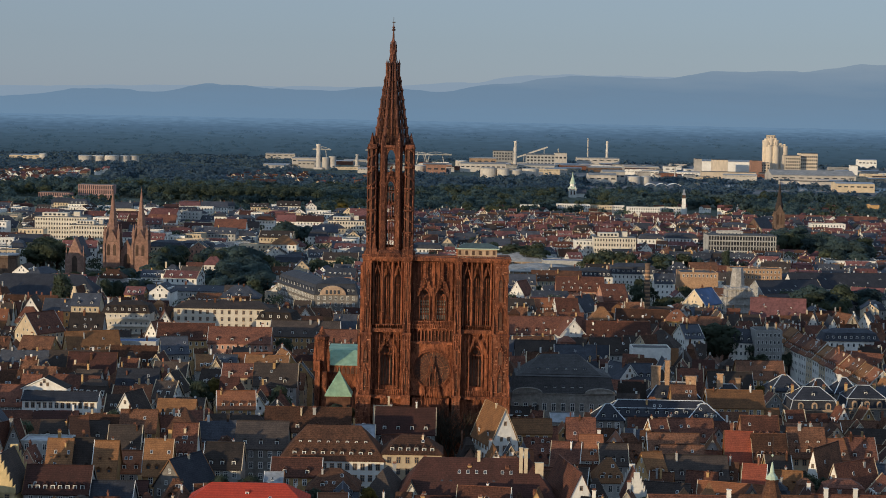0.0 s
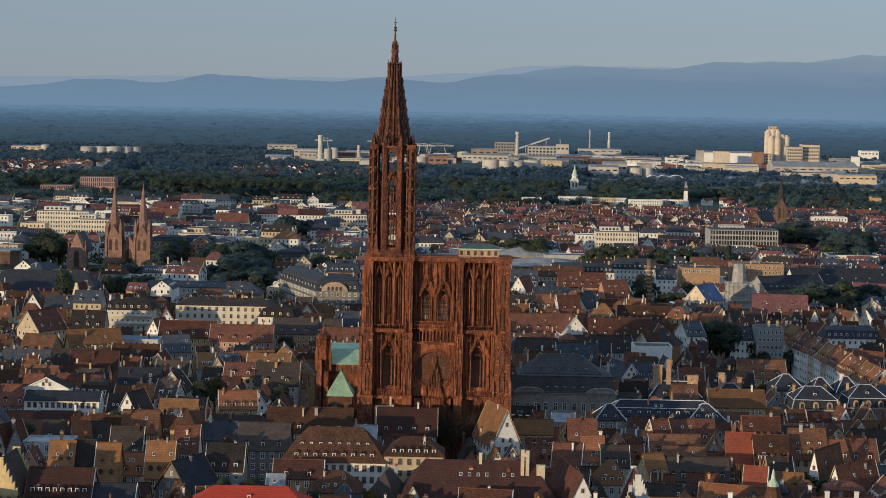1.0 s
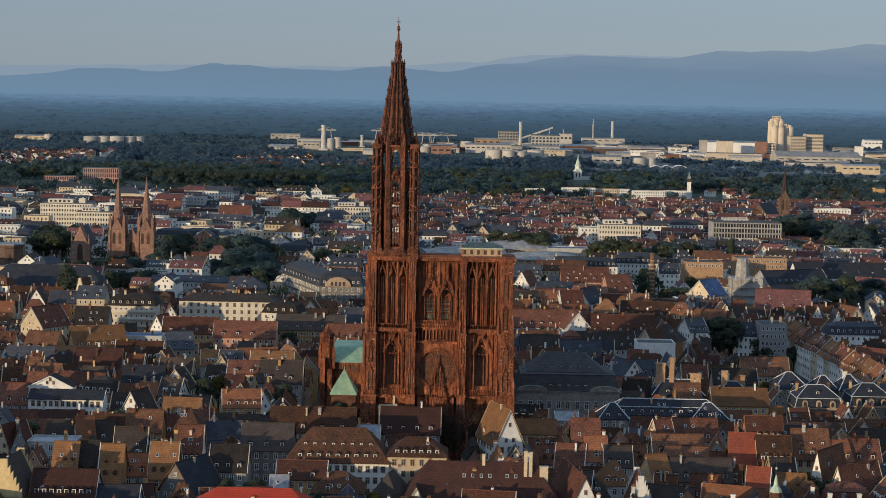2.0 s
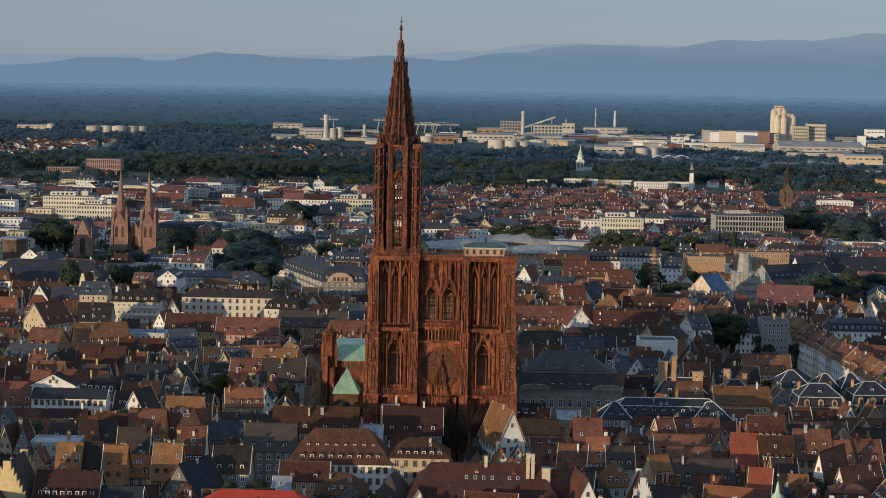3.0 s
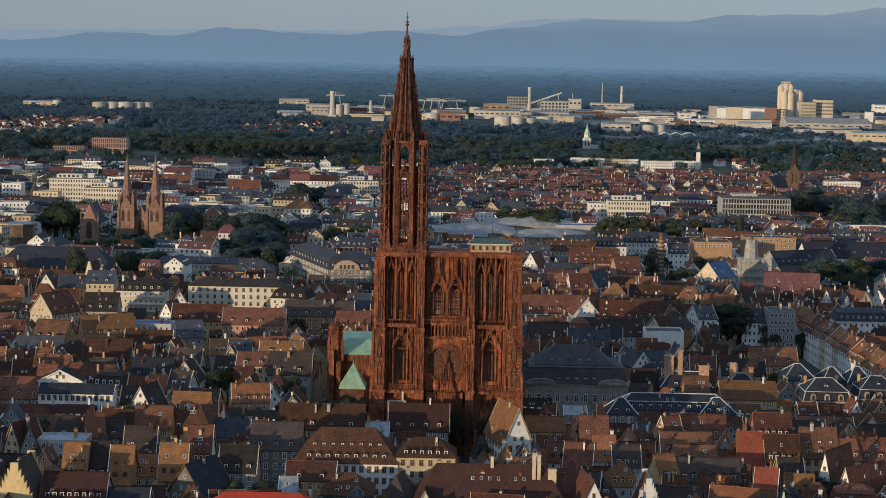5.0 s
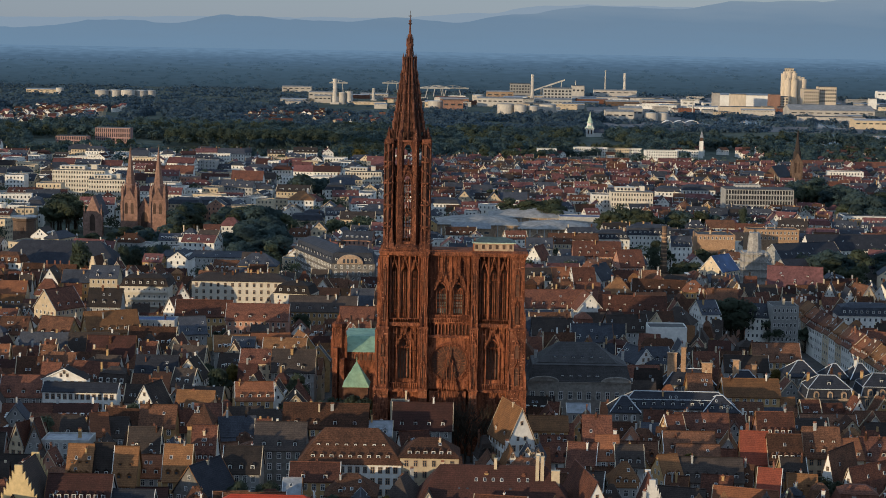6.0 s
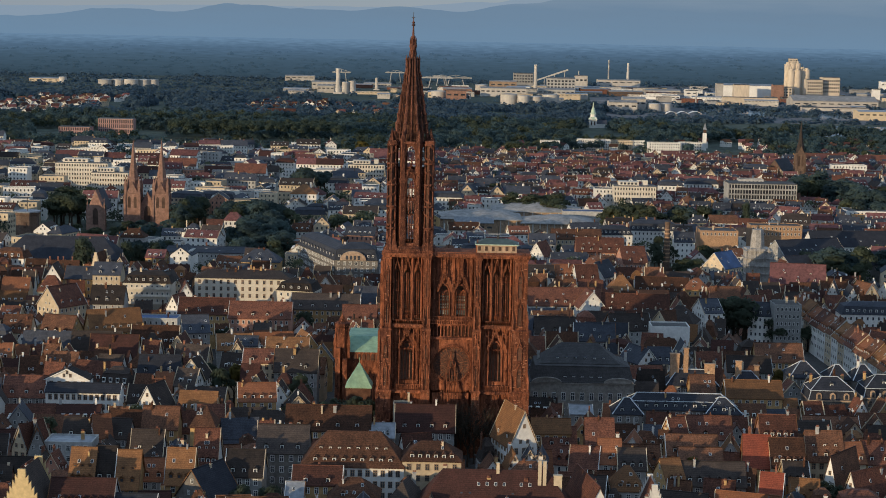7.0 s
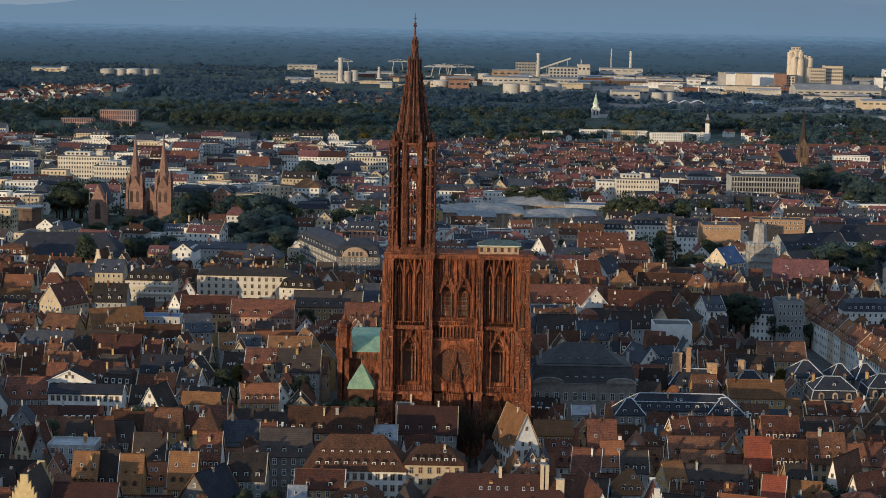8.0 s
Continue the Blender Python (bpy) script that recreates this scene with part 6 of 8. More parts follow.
house(-36.1, -83.6, 13.4, 10.0, 13.0, 4.0, 0.0, "gable", "tile_red", "ochre", (2,), 1)
house(-25.6, -90.6, 13.8, 12.0, 11.0, 5.0, 0.0, "hip", "tile_brown", "grey", (2,), 1)
house(-41.4, -93.6, 4.6, 9.0, 11.0, 4.0, 0.0, "gable", "zinc", "white", (), 0)
long_house = house(12.6, -100.1, 40.0, 14.0, 12.4, 9.0, 0.0, "hip", "tile_oxblood", "grey", (), 3, rows=2, skylights=9)
part("chimney", Solid().box(11.2, 12.1, -2.9, -2.1, 16.5, 24.6).box(11.1, 12.2, -3.0, -2.0, 24.6, 24.8), "cream", long_house, "tall pale rendered chimney")
part("chimney", Solid().box(12.5, 13.4, -2.9, -2.1, 15.5, 24.4).box(12.4, 13.5, -3.0, -2.0, 24.4, 24.6), "cream", long_house, "tall pale rendered chimney")
part("chimney", Solid().box(15.4, 17.6, -2.9, -1.7, 15.0, 20.6).box(15.3, 17.7, -3.0, -1.6, 20.6, 20.8), "cream", long_house, "tall pale rendered chimney")
part("chimney", Solid().box(0.2, 1.0, -0.9, -0.1, 19.5, 23.2).box(0.1, 1.1, -1.0, 0.0, 23.2, 23.4), "cream", long_house, "tall pale rendered chimney")
house(-4.4, -101.8, 16.0, 6.8, 9.4, 6.4, 90.0, "gable", "tile_dark", "white", (), 0)
house(-11.5, -99.0, 14.0, 10.0, 10.0, 8.0, 75.0, "hip", "tile_dark", "grey_dark", (), 0)
house(37.6, -97.5, 24.0, 8.7, 10.2, 9.2, 100.0, "gable", "tile_red", "white", (), 1)
house(19.5, -42.8, 17.0, 8.4, 16.0, 10.0, 108.0, "gable", "tile_ochre", "white", (2,), 1)
house(18.6, -60.0, 9.0, 4.2, 12.2, 4.6, 96.0, "gable", "tile_ochre", "white", (), 1)
house(23.6, -57.0, 7.0, 3.6, 13.6, 3.2, 90.0, "gable", "slate", "white", (), 0)
house(27.0, -57.5, 7.0, 3.4, 13.8, 3.0, 84.0, "gable", "slate", "white", (), 0)
house(22.8, -64.0, 11.5, 8.0, 10.8, 4.0, 0.0, "hip", "tile_brown", "ochre", (2,), 1)
house(31.0, -32.3, 11.7, 9.0, 16.5, 3.5, 0.0, "gable", "tile_ochre", "ochre", (), 2)
house(33.4, -34.2, 10.1, 10.0, 12.5, 5.5, 0.0, "gable", "tile_red", "grey", (2,), 1)
house(45.6, -34.9, 8.5, 11.0, 14.5, 6.5, 0.0, "gable", "tile_red", "rose", (), 1)
house(46.8, -56.9, 6.5, 10.0, 14.0, 6.0, 0.0, "gable", "tile_orange", "grey", (1,), 1)
house(39.7, -58.3, 8.1, 11.0, 12.0, 6.0, -10.0, "gable", "tile_red", "rose", (), 1)
house(49.8, -79.2, 8.3, 12.0, 12.0, 6.0, 0.0, "hip", "tile_ochre", "grey", (3,), 0)
house(52.9, -60.2, 7.8, 10.0, 13.0, 5.0, 0.0, "gable", "tile_dark", "grey", (3,), 1)
house(55.0, -95.9, 11.0, 5.8, 11.0, 7.0, 90.0, "gable", "tile_red", "white", (), 0, steps=True)
house(62.6, -71.1, 5.9, 10.0, 12.0, 6.0, 20.0, "gable", "tile_ochre", "ochre", (2,), 1)
house(70.4, -22.7, 5.5, 10.0, 13.0, 6.0, 15.0, "gable", "tile_red", "ochre", (), 1)
house(80.3, -15.1, 16.3, 11.0, 12.0, 6.0, 0.0, "gable", "tile_red", "grey", (3,), 3)
house(72.6, -41.2, 15.0, 11.0, 13.0, 5.0, 0.0, "gable", "tile_brown", "ochre", (4,), 1)
house(75.0, -69.9, 17.9, 11.0, 11.5, 5.5, 0.0, "gable", "tile_dark", "grey", (6,), 1)
house(74.3, -49.2, 12.7, 10.0, 12.0, 4.0, 0.0, "gable", "tile_brown", "grey", (), 1)
house(90.3, -52.9, 7.8, 12.0, 13.0, 8.0, -6.0, "gable", "tile_fresh", "ochre", (), 1)
house(98.4, -56.0, 9.8, 12.0, 14.0, 7.0, 0.0, "gable", "tile_brown", "cream", (5,), 2, rows=4)
house(110.3, -50.1, 10.6, 12.0, 14.5, 7.5, 0.0, "gable", "tile_brown", "cream", (3, 3), 2, rows=4, trim='frame')
house(101.3, -25.2, 11.1, 11.0, 14.5, 6.5, 0.0, "gable", "tile_red", "rose", (5,), 1)
house(118.5, -51.2, 5.4, 10.0, 14.0, 5.0, 12.0, "gable", "tile_orange", "cream", (2,), 1)
house(126.3, -48.9, 8.9, 11.0, 13.5, 5.5, 0.0, "gable", "tile_red", "ochre", (2,), 2)
house(90.0, -81.2, 6.1, 11.0, 10.0, 7.0, -15.0, "gable", "tile_fresh", "ochre", (), 1)
house(112.7, -66.8, 16.0, 5.4, 9.0, 11.0, 52.0, "gable", "tile_brown", "white", (), 0)
house(119.0, -74.1, 17.0, 6.0, 8.5, 8.5, 38.0, "gable", "tile_red", "white", (3,), 1)
house(98.8, -67.9, 6.9, 11.0, 12.0, 5.0, 0.0, "gable", "tile_dark", "ochre", (3,), 1)
house(104.5, 37.8, 19.0, 12.0, 14.0, 5.0, 0.0, "gable", "tile_ochre", "ochre", (), 2)
house(87.2, 40.3, 8.0, 11.0, 15.0, 5.0, 0.0, "gable", "tile_brown", "ochre", (), 2)
house(89.2, 106.7, 12.0, 7.4, 12.5, 7.5, 90.0, "gable", "slate", "white", (), 1)
house(87.7, 73.8, 10.0, 5.0, 14.0, 5.0, 90.0, "gable", "tile_dark", "grey", (), 1)
house(71.0, 92.3, 14.0, 8.5, 15.0, 5.0, 115.0, "gable", "slate", "white", (), 1)
house(78.4, 91.6, 8.7, 11.0, 15.0, 5.0, 0.0, "gable", "slate", "white", (3,), 1)
house(44.0, 20.2, 7.3, 9.0, 10.8, 2.2, 0.0, "gable", "zinc", "grey", (), 0, skylights=0)
house(125.6, 105.0, 17.9, 12.0, 14.0, 6.0, 0.0, "gable", "tile_brown", "ochre", (3,), 2)
house(111.4, 88.2, 16.3, 10.0, 13.0, 5.0, 0.0, "gable", "tile_dark", "grey", (2,), 2)

# slate-roofed palace ranges with pale ridge flashings
house(76.0, 14.0, 38.0, 12.0, 14.5, 4.5, 0.0, "hip", "slate_navy", "grey_dark", (10,), 2, lines=True, rows=2, trim='frame')
house(58.2, 8.1, 9.4, 11.0, 14.0, 4.5, 0.0, "hip", "slate_navy", "grey_dark", (2,), 0, lines=True, rows=2)
house(90.0, 11.3, 11.4, 11.0, 14.0, 4.5, 0.0, "hip", "slate_navy", "grey_dark", (3,), 0, lines=True, rows=2)
house(128.3, 70.0, 11.4, 13.0, 15.0, 5.0, 0.0, "hip", "slate_navy", "grey_dark", (1,), 2, lines=True, rows=2, skylights=0)
pavilion(131.6, 40.3, 16.5, 13.0, 13.3)
house(149.1, 66.4, 8.4, 12.0, 15.0, 5.0, 0.0, "hip", "slate_navy", "grey_dark", (1,), 1, lines=True, rows=2, skylights=0)
pavilion(151.0, 45.8, 15.0, 13.0, 13.3)
house(126.1, 12.6, 18.2, 9.0, 9.0, 3.5, 0.0, "gable", "tile_brown", "grey", (4,), 1)
house(142.8, 17.9, 12.8, 9.0, 9.0, 3.5, 0.0, "gable", "tile_brown", "ochre", (3,), 2)
house(140.7, 69.9, 8.1, 12.0, 14.5, 4.5, 0.0, "hip", "slate_navy", "grey_dark", (), 1, lines=True, rows=1, skylights=0)

def stack_house(x, y, w, h, stacks):
    """A slate-roofed wing with broad ochre chimney stacks."""
    ob = house(x, y, w, 10.0, h, 5.0, 0.0, "hip", "slate_navy", "grey_dark", (2,), 0, rows=2, lines=True, skylights=0)
    for cx, cw, top in stacks:
        part("chimney", Solid().box(cx - cw / 2, cx + cw / 2, -1.2, 0.2, h, top).box(cx - cw / 2 - 0.2, cx + cw / 2 + 0.2, -1.4, 0.4, top, top + 0.35), "brick_pale", ob, "broad ochre brick chimney stack")
    return ob


stack_house(86.0, 58.0, 18.0, 13.5, ((-6.0, 3.2, 24.0), (-2.0, 1.6, 26.0), (6.5, 3.6, 20.5)))
stack_house(106.5, 62.0, 12.0, 12.5, ((-3.0, 2.0, 21.0), (3.5, 1.6, 19.5)))

# long dark stone college behind the cathedral
college(45.8, 47.2, 35.7)

# quarters behind the cathedral
house(-96.8, 247.0, 44.4, 14.0, 21.0, 3.2, 0.0, "hip", "tile_dark", "offwhite", (), 7, rows=3, step=3.2)
house(-70.2, 235.7, 17.2, 14.0, 17.5, 5.0, -12.0, "mansard", "tile_dark", "offwhite", (4,), 3, rows=3, step=3.0, single=False)
balcony_house = house(-139.9, 239.8, 22.3, 12.0, 19.0, 5.0, 0.0, "mansard", "tile_dark", "offwhite", (6,), 3, rows=3, single=False)
for z in (9.4, 12.8, 16.2):
    part("balcony", Solid().box(-10.6, 10.6, -7.3, -6.0, z, z + 0.25).box(-10.6, 10.6, -7.3, -7.15, z + 0.25, z + 1.1), "offwhite", balcony_house, "long offwhite balcony")
house(-190.7, 271.3, 12.0, 8.0, 15.5, 6.5, 90.0, "gable", "tile_dark", "white", (), 0, single=False)
house(-174.9, 300.7, 12.0, 4.7, 15.0, 9.0, 78.0, "gable", "tile_brown", "cream", (), 0, steps=True, single=False)
house(-169.5, 292.9, 12.0, 4.6, 14.0, 8.0, 98.0, "gable", "tile_brown", "cream", (), 0, steps=True, single=False)
house(103.2, 649.5, 55.2, 16.0, 13.0, 1.0, 0.0, "flat", "blue", "grey", (), 0, rows=0, single=False)
house(-120.9, 225.7, 12.0, 5.8, 16.0, 5.0, 100.0, "gable", "tile_red", "white", (), 0, single=False)
house(-119.7, 196.4, 10.0, 6.4, 14.0, 6.0, 70.0, "gable", "tile_red", "white", (), 0, single=False)
house(-170.5, 195.8, 16.0, 13.8, 15.0, 8.0, 55.0, "gable", "tile_red", "cream", (3,), 1, single=False)
house(-151.4, 203.9, 14.7, 11.0, 15.0, 7.0, 0.0, "gable", "tile_dark", "grey", (3,), 2, single=False)
house(-161.9, 256.3, 13.0, 12.0, 20.0, 5.0, 0.0, "gable", "slate", "cream", (2,), 2, single=False)
house(-177.9, 268.8, 13.2, 11.0, 16.0, 5.0, 0.0, "gable", "slate", "ochre", (), 1, single=False)
house(-122.4, 155.2, 19.6, 10.0, 17.0, 1.0, 0.0, "flat", "blue", "grey", (), 1, single=False)
house(-137.2, 141.9, 21.1, 12.0, 14.0, 8.0, 25.0, "gable", "tile_ochre", "ochre", (6,), 2, single=False)
house(-104.6, 181.6, 23.9, 12.0, 15.0, 6.0, 0.0, "gable", "tile_red", "ochre", (4,), 2, single=False)
house(-103.4, 137.5, 10.5, 12.0, 15.0, 6.0, 15.0, "gable", "slate", "grey", (2,), 1, single=False)
house(-81.4, 179.8, 26.4, 12.0, 14.0, 6.0, 0.0, "gable", "tile_red", "rose", (4,), 2, single=False)
house(-78.9, 109.0, 8.7, 9.0, 15.0, 3.0, 0.0, "gable", "slate", "white", (2,), 0, single=False)
house(-62.4, 102.1, 16.1, 10.0, 15.0, 4.0, 0.0, "gable", "tile_ochre", "cream", (2,), 1, single=False)
house(-56.6, 110.1, 11.0, 8.7, 14.0, 6.0, 110.0, "gable", "tile_ochre", "ochre", (), 1, single=False)
house(-55.6, 206.4, 30.0, 12.0, 14.0, 6.0, 0.0, "gable", "tile_dark", "ochre", (5,), 3, single=False)
house(-38.7, 216.5, 10.2, 12.0, 15.0, 7.0, 0.0, "gable", "slate", "grey", (), 1, single=False)
house(-39.0, 177.1, 14.4, 11.0, 13.0, 7.0, 0.0, "gable", "tile_red", "rose", (3,), 1, single=False)
house(-173.9, 135.0, 11.1, 11.0, 14.0, 6.0, 0.0, "gable", "tile_brown", "cream", (4,), 1, single=False)
house(-155.9, 130.7, 13.7, 12.0, 14.0, 7.0, -15.0, "gable", "tile_brown", "ochre", (3,), 2, single=False)
house(-207.0, 362.6, 64.0, 26.0, 13.0, 11.0, 0.0, "hip", "slate_navy", "grey", (), 2, rows=2, skylights=0, single=False)
house(-133.4, 383.5, 42.6, 22.0, 15.0, 2.0, 0.0, "gable", "slate", "grey", (), 2, rows=1, skylights=5, single=False)
house(-99.4, 340.1, 20.4, 16.0, 16.0, 6.0, 0.0, "hip", "slate", "ochre", (3,), 2, single=False)
house(51.2, 231.2, 33.4, 14.0, 14.0, 7.0, 3.0, "gable", "tile_red", "white", (7,), 1, rows=3, single=False)
house(62.0, 219.2, 14.0, 11.8, 15.0, 7.0, 98.0, "gable", "tile_red", "white", (), 2, single=False)
house(82.2, 216.7, 29.9, 13.0, 13.5, 7.5, -4.0, "gable", "tile_red", "rose", (5, 4), 3, single=False)
house(75.6, 318.5, 16.0, 10.6, 15.0, 7.0, 60.0, "gable", "slate", "white", (), 1, single=False)
house(55.6, 310.2, 11.6, 12.0, 15.0, 6.0, 0.0, "gable", "tile_orange", "grey", (4,), 1, single=False)
house(43.7, 306.0, 13.6, 11.0, 16.0, 5.0, 6.0, "gable", "tile_dark", "white", (5,), 1, single=False)
house(66.2, 303.7, 11.1, 12.0, 15.0, 7.0, 10.0, "gable", "tile_red", "white", (2,), 1, single=False)
house(80.9, 270.5, 12.5, 13.0, 15.0, 7.0, 0.0, "hip", "tile_ochre", "ochre", (), 1, single=False)
house(101.6, 278.5, 25.6, 13.0, 13.5, 6.5, -8.0, "gable", "tile_brown", "white", (7, 5), 2, single=False)
house(117.4, 273.1, 11.2, 12.0, 16.0, 5.0, 0.0, "hip", "tile_orange", "ochre", (2,), 0, single=False)
house(127.5, 251.5, 13.7, 12.0, 13.0, 7.0, 0.0, "gable", "tile_brown", "rose", (2,), 1, single=False)
house(81.1, 400.1, 26.4, 14.0, 17.0, 7.0, 0.0, "gable", "tile_red", "rose", (5, 4), 1, single=False)
house(96.1, 372.6, 13.5, 16.0, 15.0, 8.0, 12.0, "gable", "tile_red", "rose", (2,), 1, single=False)
house(120.2, 489.7, 29.2, 14.0, 19.0, 6.0, 0.0, "mansard", "slate", "white", (9,), 3, rows=3, lines=False, single=False)
house(134.5, 452.5, 11.7, 12.0, 17.0, 5.0, 0.0, "gable", "slate", "white", (4,), 2, single=False)
house(155.3, 462.7, 22.0, 20.0, 23.0, 1.0, 0.0, "flat", "felt", "brick_pale", (), 3, rows=1, single=False)
house(142.7, 357.1, 17.0, 13.5, 15.5, 7.5, 50.0, "gable", "blue", "cream", (), 1, single=False)
house(146.3, 200.4, 11.8, 14.0, 21.0, 1.0, 0.0, "flat", "felt", "grey", (), 3, rows=5, step=1.8, single=False)
house(136.7, 206.1, 10.5, 12.0, 15.0, 5.0, -10.0, "gable", "slate", "white", (3,), 1, rows=4, step=1.9, single=False)
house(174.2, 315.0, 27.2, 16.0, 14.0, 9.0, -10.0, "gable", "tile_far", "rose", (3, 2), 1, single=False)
house(170.4, 334.7, 10.0, 7.9, 15.5, 6.5, 100.0, "gable", "tile_red", "white", (), 0, single=False)
house(184.3, 278.6, 10.0, 5.2, 14.0, 6.0, 75.0, "gable", "slate", "white", (), 0, single=False)
house(190.5, 269.0, 10.0, 4.2, 15.0, 4.0, 90.0, "gable", "slate", "white", (), 0, single=False)
house(197.0, 268.1, 12.0, 8.3, 15.0, 6.0, 110.0, "gable", "tile_brown", "cream", (), 1, single=False)
house(209.4, 275.2, 12.0, 8.4, 15.0, 6.0, 65.0, "gable", "slate", "white", (), 1, single=False)
house(184.6, 209.2, 25.6, 12.0, 16.0, 5.0, 0.0, "mansard", "slate", "white", (9,), 3, single=False)
house(176.2, 141.0, 12.3, 12.0, 13.0, 6.0, -30.0, "gable", "tile_red", "cream", (4, 3), 2, single=False)
house(89.2, 149.0, 15.4, 12.0, 19.0, 1.0, 0.0, "flat", "felt", "white", (), 0, rows=0, single=False)
house(92.1, 177.9, 9.0, 12.0, 14.0, 6.0, 35.0, "gable", "tile_brown", "cream", (3,), 1, single=False)
house(97.9, 181.7, 14.5, 14.0, 15.0, 7.0, -20.0, "hip", "tile_dark", "grey", (), 1, single=False)
house(111.4, 193.8, 8.4, 14.0, 18.0, 5.0, 15.0, "gable", "slate", "white", (3,), 1, rows=5, single=False)
house(43.1, 162.1, 16.7, 11.0, 13.0, 6.0, 0.0, "gable", "tile_dark", "grey", (3,), 1, single=False)
house(58.0, 142.0, 16.3, 12.0, 14.0, 6.0, 0.0, "gable", "slate", "grey", (4,), 1, single=False)
house(74.9, 174.2, 17.5, 12.0, 13.0, 6.0, 12.0, "gable", "tile_dark", "grey", (4,), 1, single=False)
house(203.0, 438.0, 42.0, 20.0, 13.0, 8.0, 24.0, "gable", "slate_navy", "grey", (), 1, rows=1, skylights=9, single=False)
house(268.0, 470.0, 118.0, 20.0, 15.0, 8.0, 6.0, "gable", "slate_navy", "white", (), 2, rows=1, skylights=12, single=False)
house(196.0, 398.0, 34.0, 16.0, 11.0, 6.0, 30.0, "gable", "slate_navy", "grey", (), 1, rows=1, skylights=5, single=False)
house(226.0, 414.0, 30.0, 16.0, 11.0, 6.0, 18.0, "gable", "slate_navy", "grey", (), 1, rows=1, skylights=5, single=False)
house(194.7, 493.4, 31.1, 14.0, 23.0, 1.0, 0.0, "flat", "felt", "brick_pale", (), 2, rows=2, single=False)
house(71.3, 447.1, 28.7, 12.0, 18.0, 5.0, 0.0, "gable", "tile_brown", "cream", (5,), 3, single=False)
house(50.9, 431.1, 14.9, 12.0, 17.0, 5.0, 0.0, "gable", "slate", "grey", (4,), 2, single=False)
house(48.6, 392.8, 14.0, 8.6, 15.0, 7.0, 65.0, "gable", "tile_red", "white", (), 0, single=False)
house(95.0, 464.4, 20.7, 12.0, 19.0, 5.0, 0.0, "mansard", "slate", "white", (7,), 2, single=False)

# row of tall houses along the quay
house(160.6, 234.7, 9.9, 12.0, 13.2, 5.7, -86.8, "gable", "tile_orange", "white", (3,), 1, rows=4, single=False, face=-0.3)
house(161.2, 224.9, 9.4, 12.0, 13.0, 5.9, -86.8, "gable", "tile_brown", "cream", (3,), 2, rows=4, single=False, face=-0.3)
house(161.8, 213.9, 12.2, 12.0, 14.1, 5.5, -86.8, "gable", "tile_ochre", "white", (4,), 2, rows=4, single=False, face=-0.3)
house(162.4, 202.6, 10.1, 12.0, 13.3, 5.3, -86.8, "gable", "tile_orange", "cream", (3,), 1, rows=4, single=False, face=-0.3)
house(163.1, 190.9, 12.8, 12.0, 13.0, 6.0, -86.8, "gable", "tile_red", "white", (4,), 2, rows=4, single=False, face=-0.3)
house(163.8, 178.3, 12.2, 12.0, 13.3, 5.6, -86.8, "gable", "tile_orange", "white", (4,), 2, rows=4, single=False, face=-0.3)
house(164.4, 167.3, 9.3, 12.0, 13.9, 6.0, -86.8, "gable", "tile_brown", "cream", (3,), 1, rows=4, single=False, face=-0.3)
house(165.0, 157.6, 9.7, 12.0, 13.7, 5.3, -86.8, "gable", "tile_ochre", "white", (3,), 2, rows=4, single=False, face=-0.3)
house(165.5, 148.1, 9.0, 12.0, 13.4, 6.0, -86.8, "gable", "tile_orange", "cream", (3,), 2, rows=4, single=False, face=-0.3)
house(166.1, 137.2, 12.4, 12.0, 13.8, 5.7, -86.8, "gable", "tile_red", "white", (4,), 2, rows=4, single=False, face=-0.3)
house(166.8, 125.4, 10.7, 12.0, 13.2, 5.6, -86.8, "gable", "tile_orange", "white", (4,), 1, rows=4, single=False, face=-0.3)
house(167.4, 115.2, 9.3, 12.0, 13.7, 6.4, -86.8, "gable", "tile_brown", "cream", (3,), 2, rows=4, single=False, face=-0.3)
house(168.0, 104.5, 11.8, 12.0, 13.2, 6.0, -86.8, "gable", "tile_ochre", "white", (4,), 1, rows=4, single=False, face=-0.3)
house(168.6, 93.1, 10.7, 12.0, 13.3, 6.0, -86.8, "gable", "tile_orange", "cream", (4,), 2, rows=4, single=False, face=-0.3)
take(140.0, 145.3, 158.2, 34.0, -86.8)

# farther quarters
grid_block(-291.1, 804.1, 40.8, 16.0, 27.0, 20, 8, "offwhite", "cream-white apartment block with bands of balconies", "apartment_block", gap=0.5)
grid_block(-257.4, 745.2, 27.5, 16.0, 25.0, 14, 7, "offwhite", "white apartment block with bands of balconies", "apartment_block", gap=0.5)
far_house(-302.0, 748.9, 18.7, 14.0, 21.0, 1.0, 0.0, "flat", "felt", "cream", rows=3)
far_house(-339.1, 795.0, 15.0, 14.0, 23.0, 1.0, 0.0, "flat", "felt", "white", rows=4)
far_house(-229.0, 906.1, 23.7, 14.0, 18.0, 6.0, 0.0, "gable", "tile_red", "white", rows=4)
far_house(-182.7, 631.9, 23.1, 14.0, 19.0, 4.0, 0.0, "mansard", "slate", "cream", rows=4)
far_house(-164.6, 648.0, 25.4, 14.0, 17.0, 5.0, 0.0, "mansard", "slate", "cream", rows=4)
far_house(-166.3, 861.8, 25.6, 16.0, 17.0, 7.0, 0.0, "gable", "tile_red", "white", rows=3)
far_house(-124.6, 721.0, 10.5, 14.0, 15.0, 5.0, 0.0, "flat", "tile_red", "cream", rows=3)
far_house(-107.0, 685.9, 18.4, 18.0, 18.0, 6.0, 0.0, "hip", "tile_ochre", "white", rows=4)
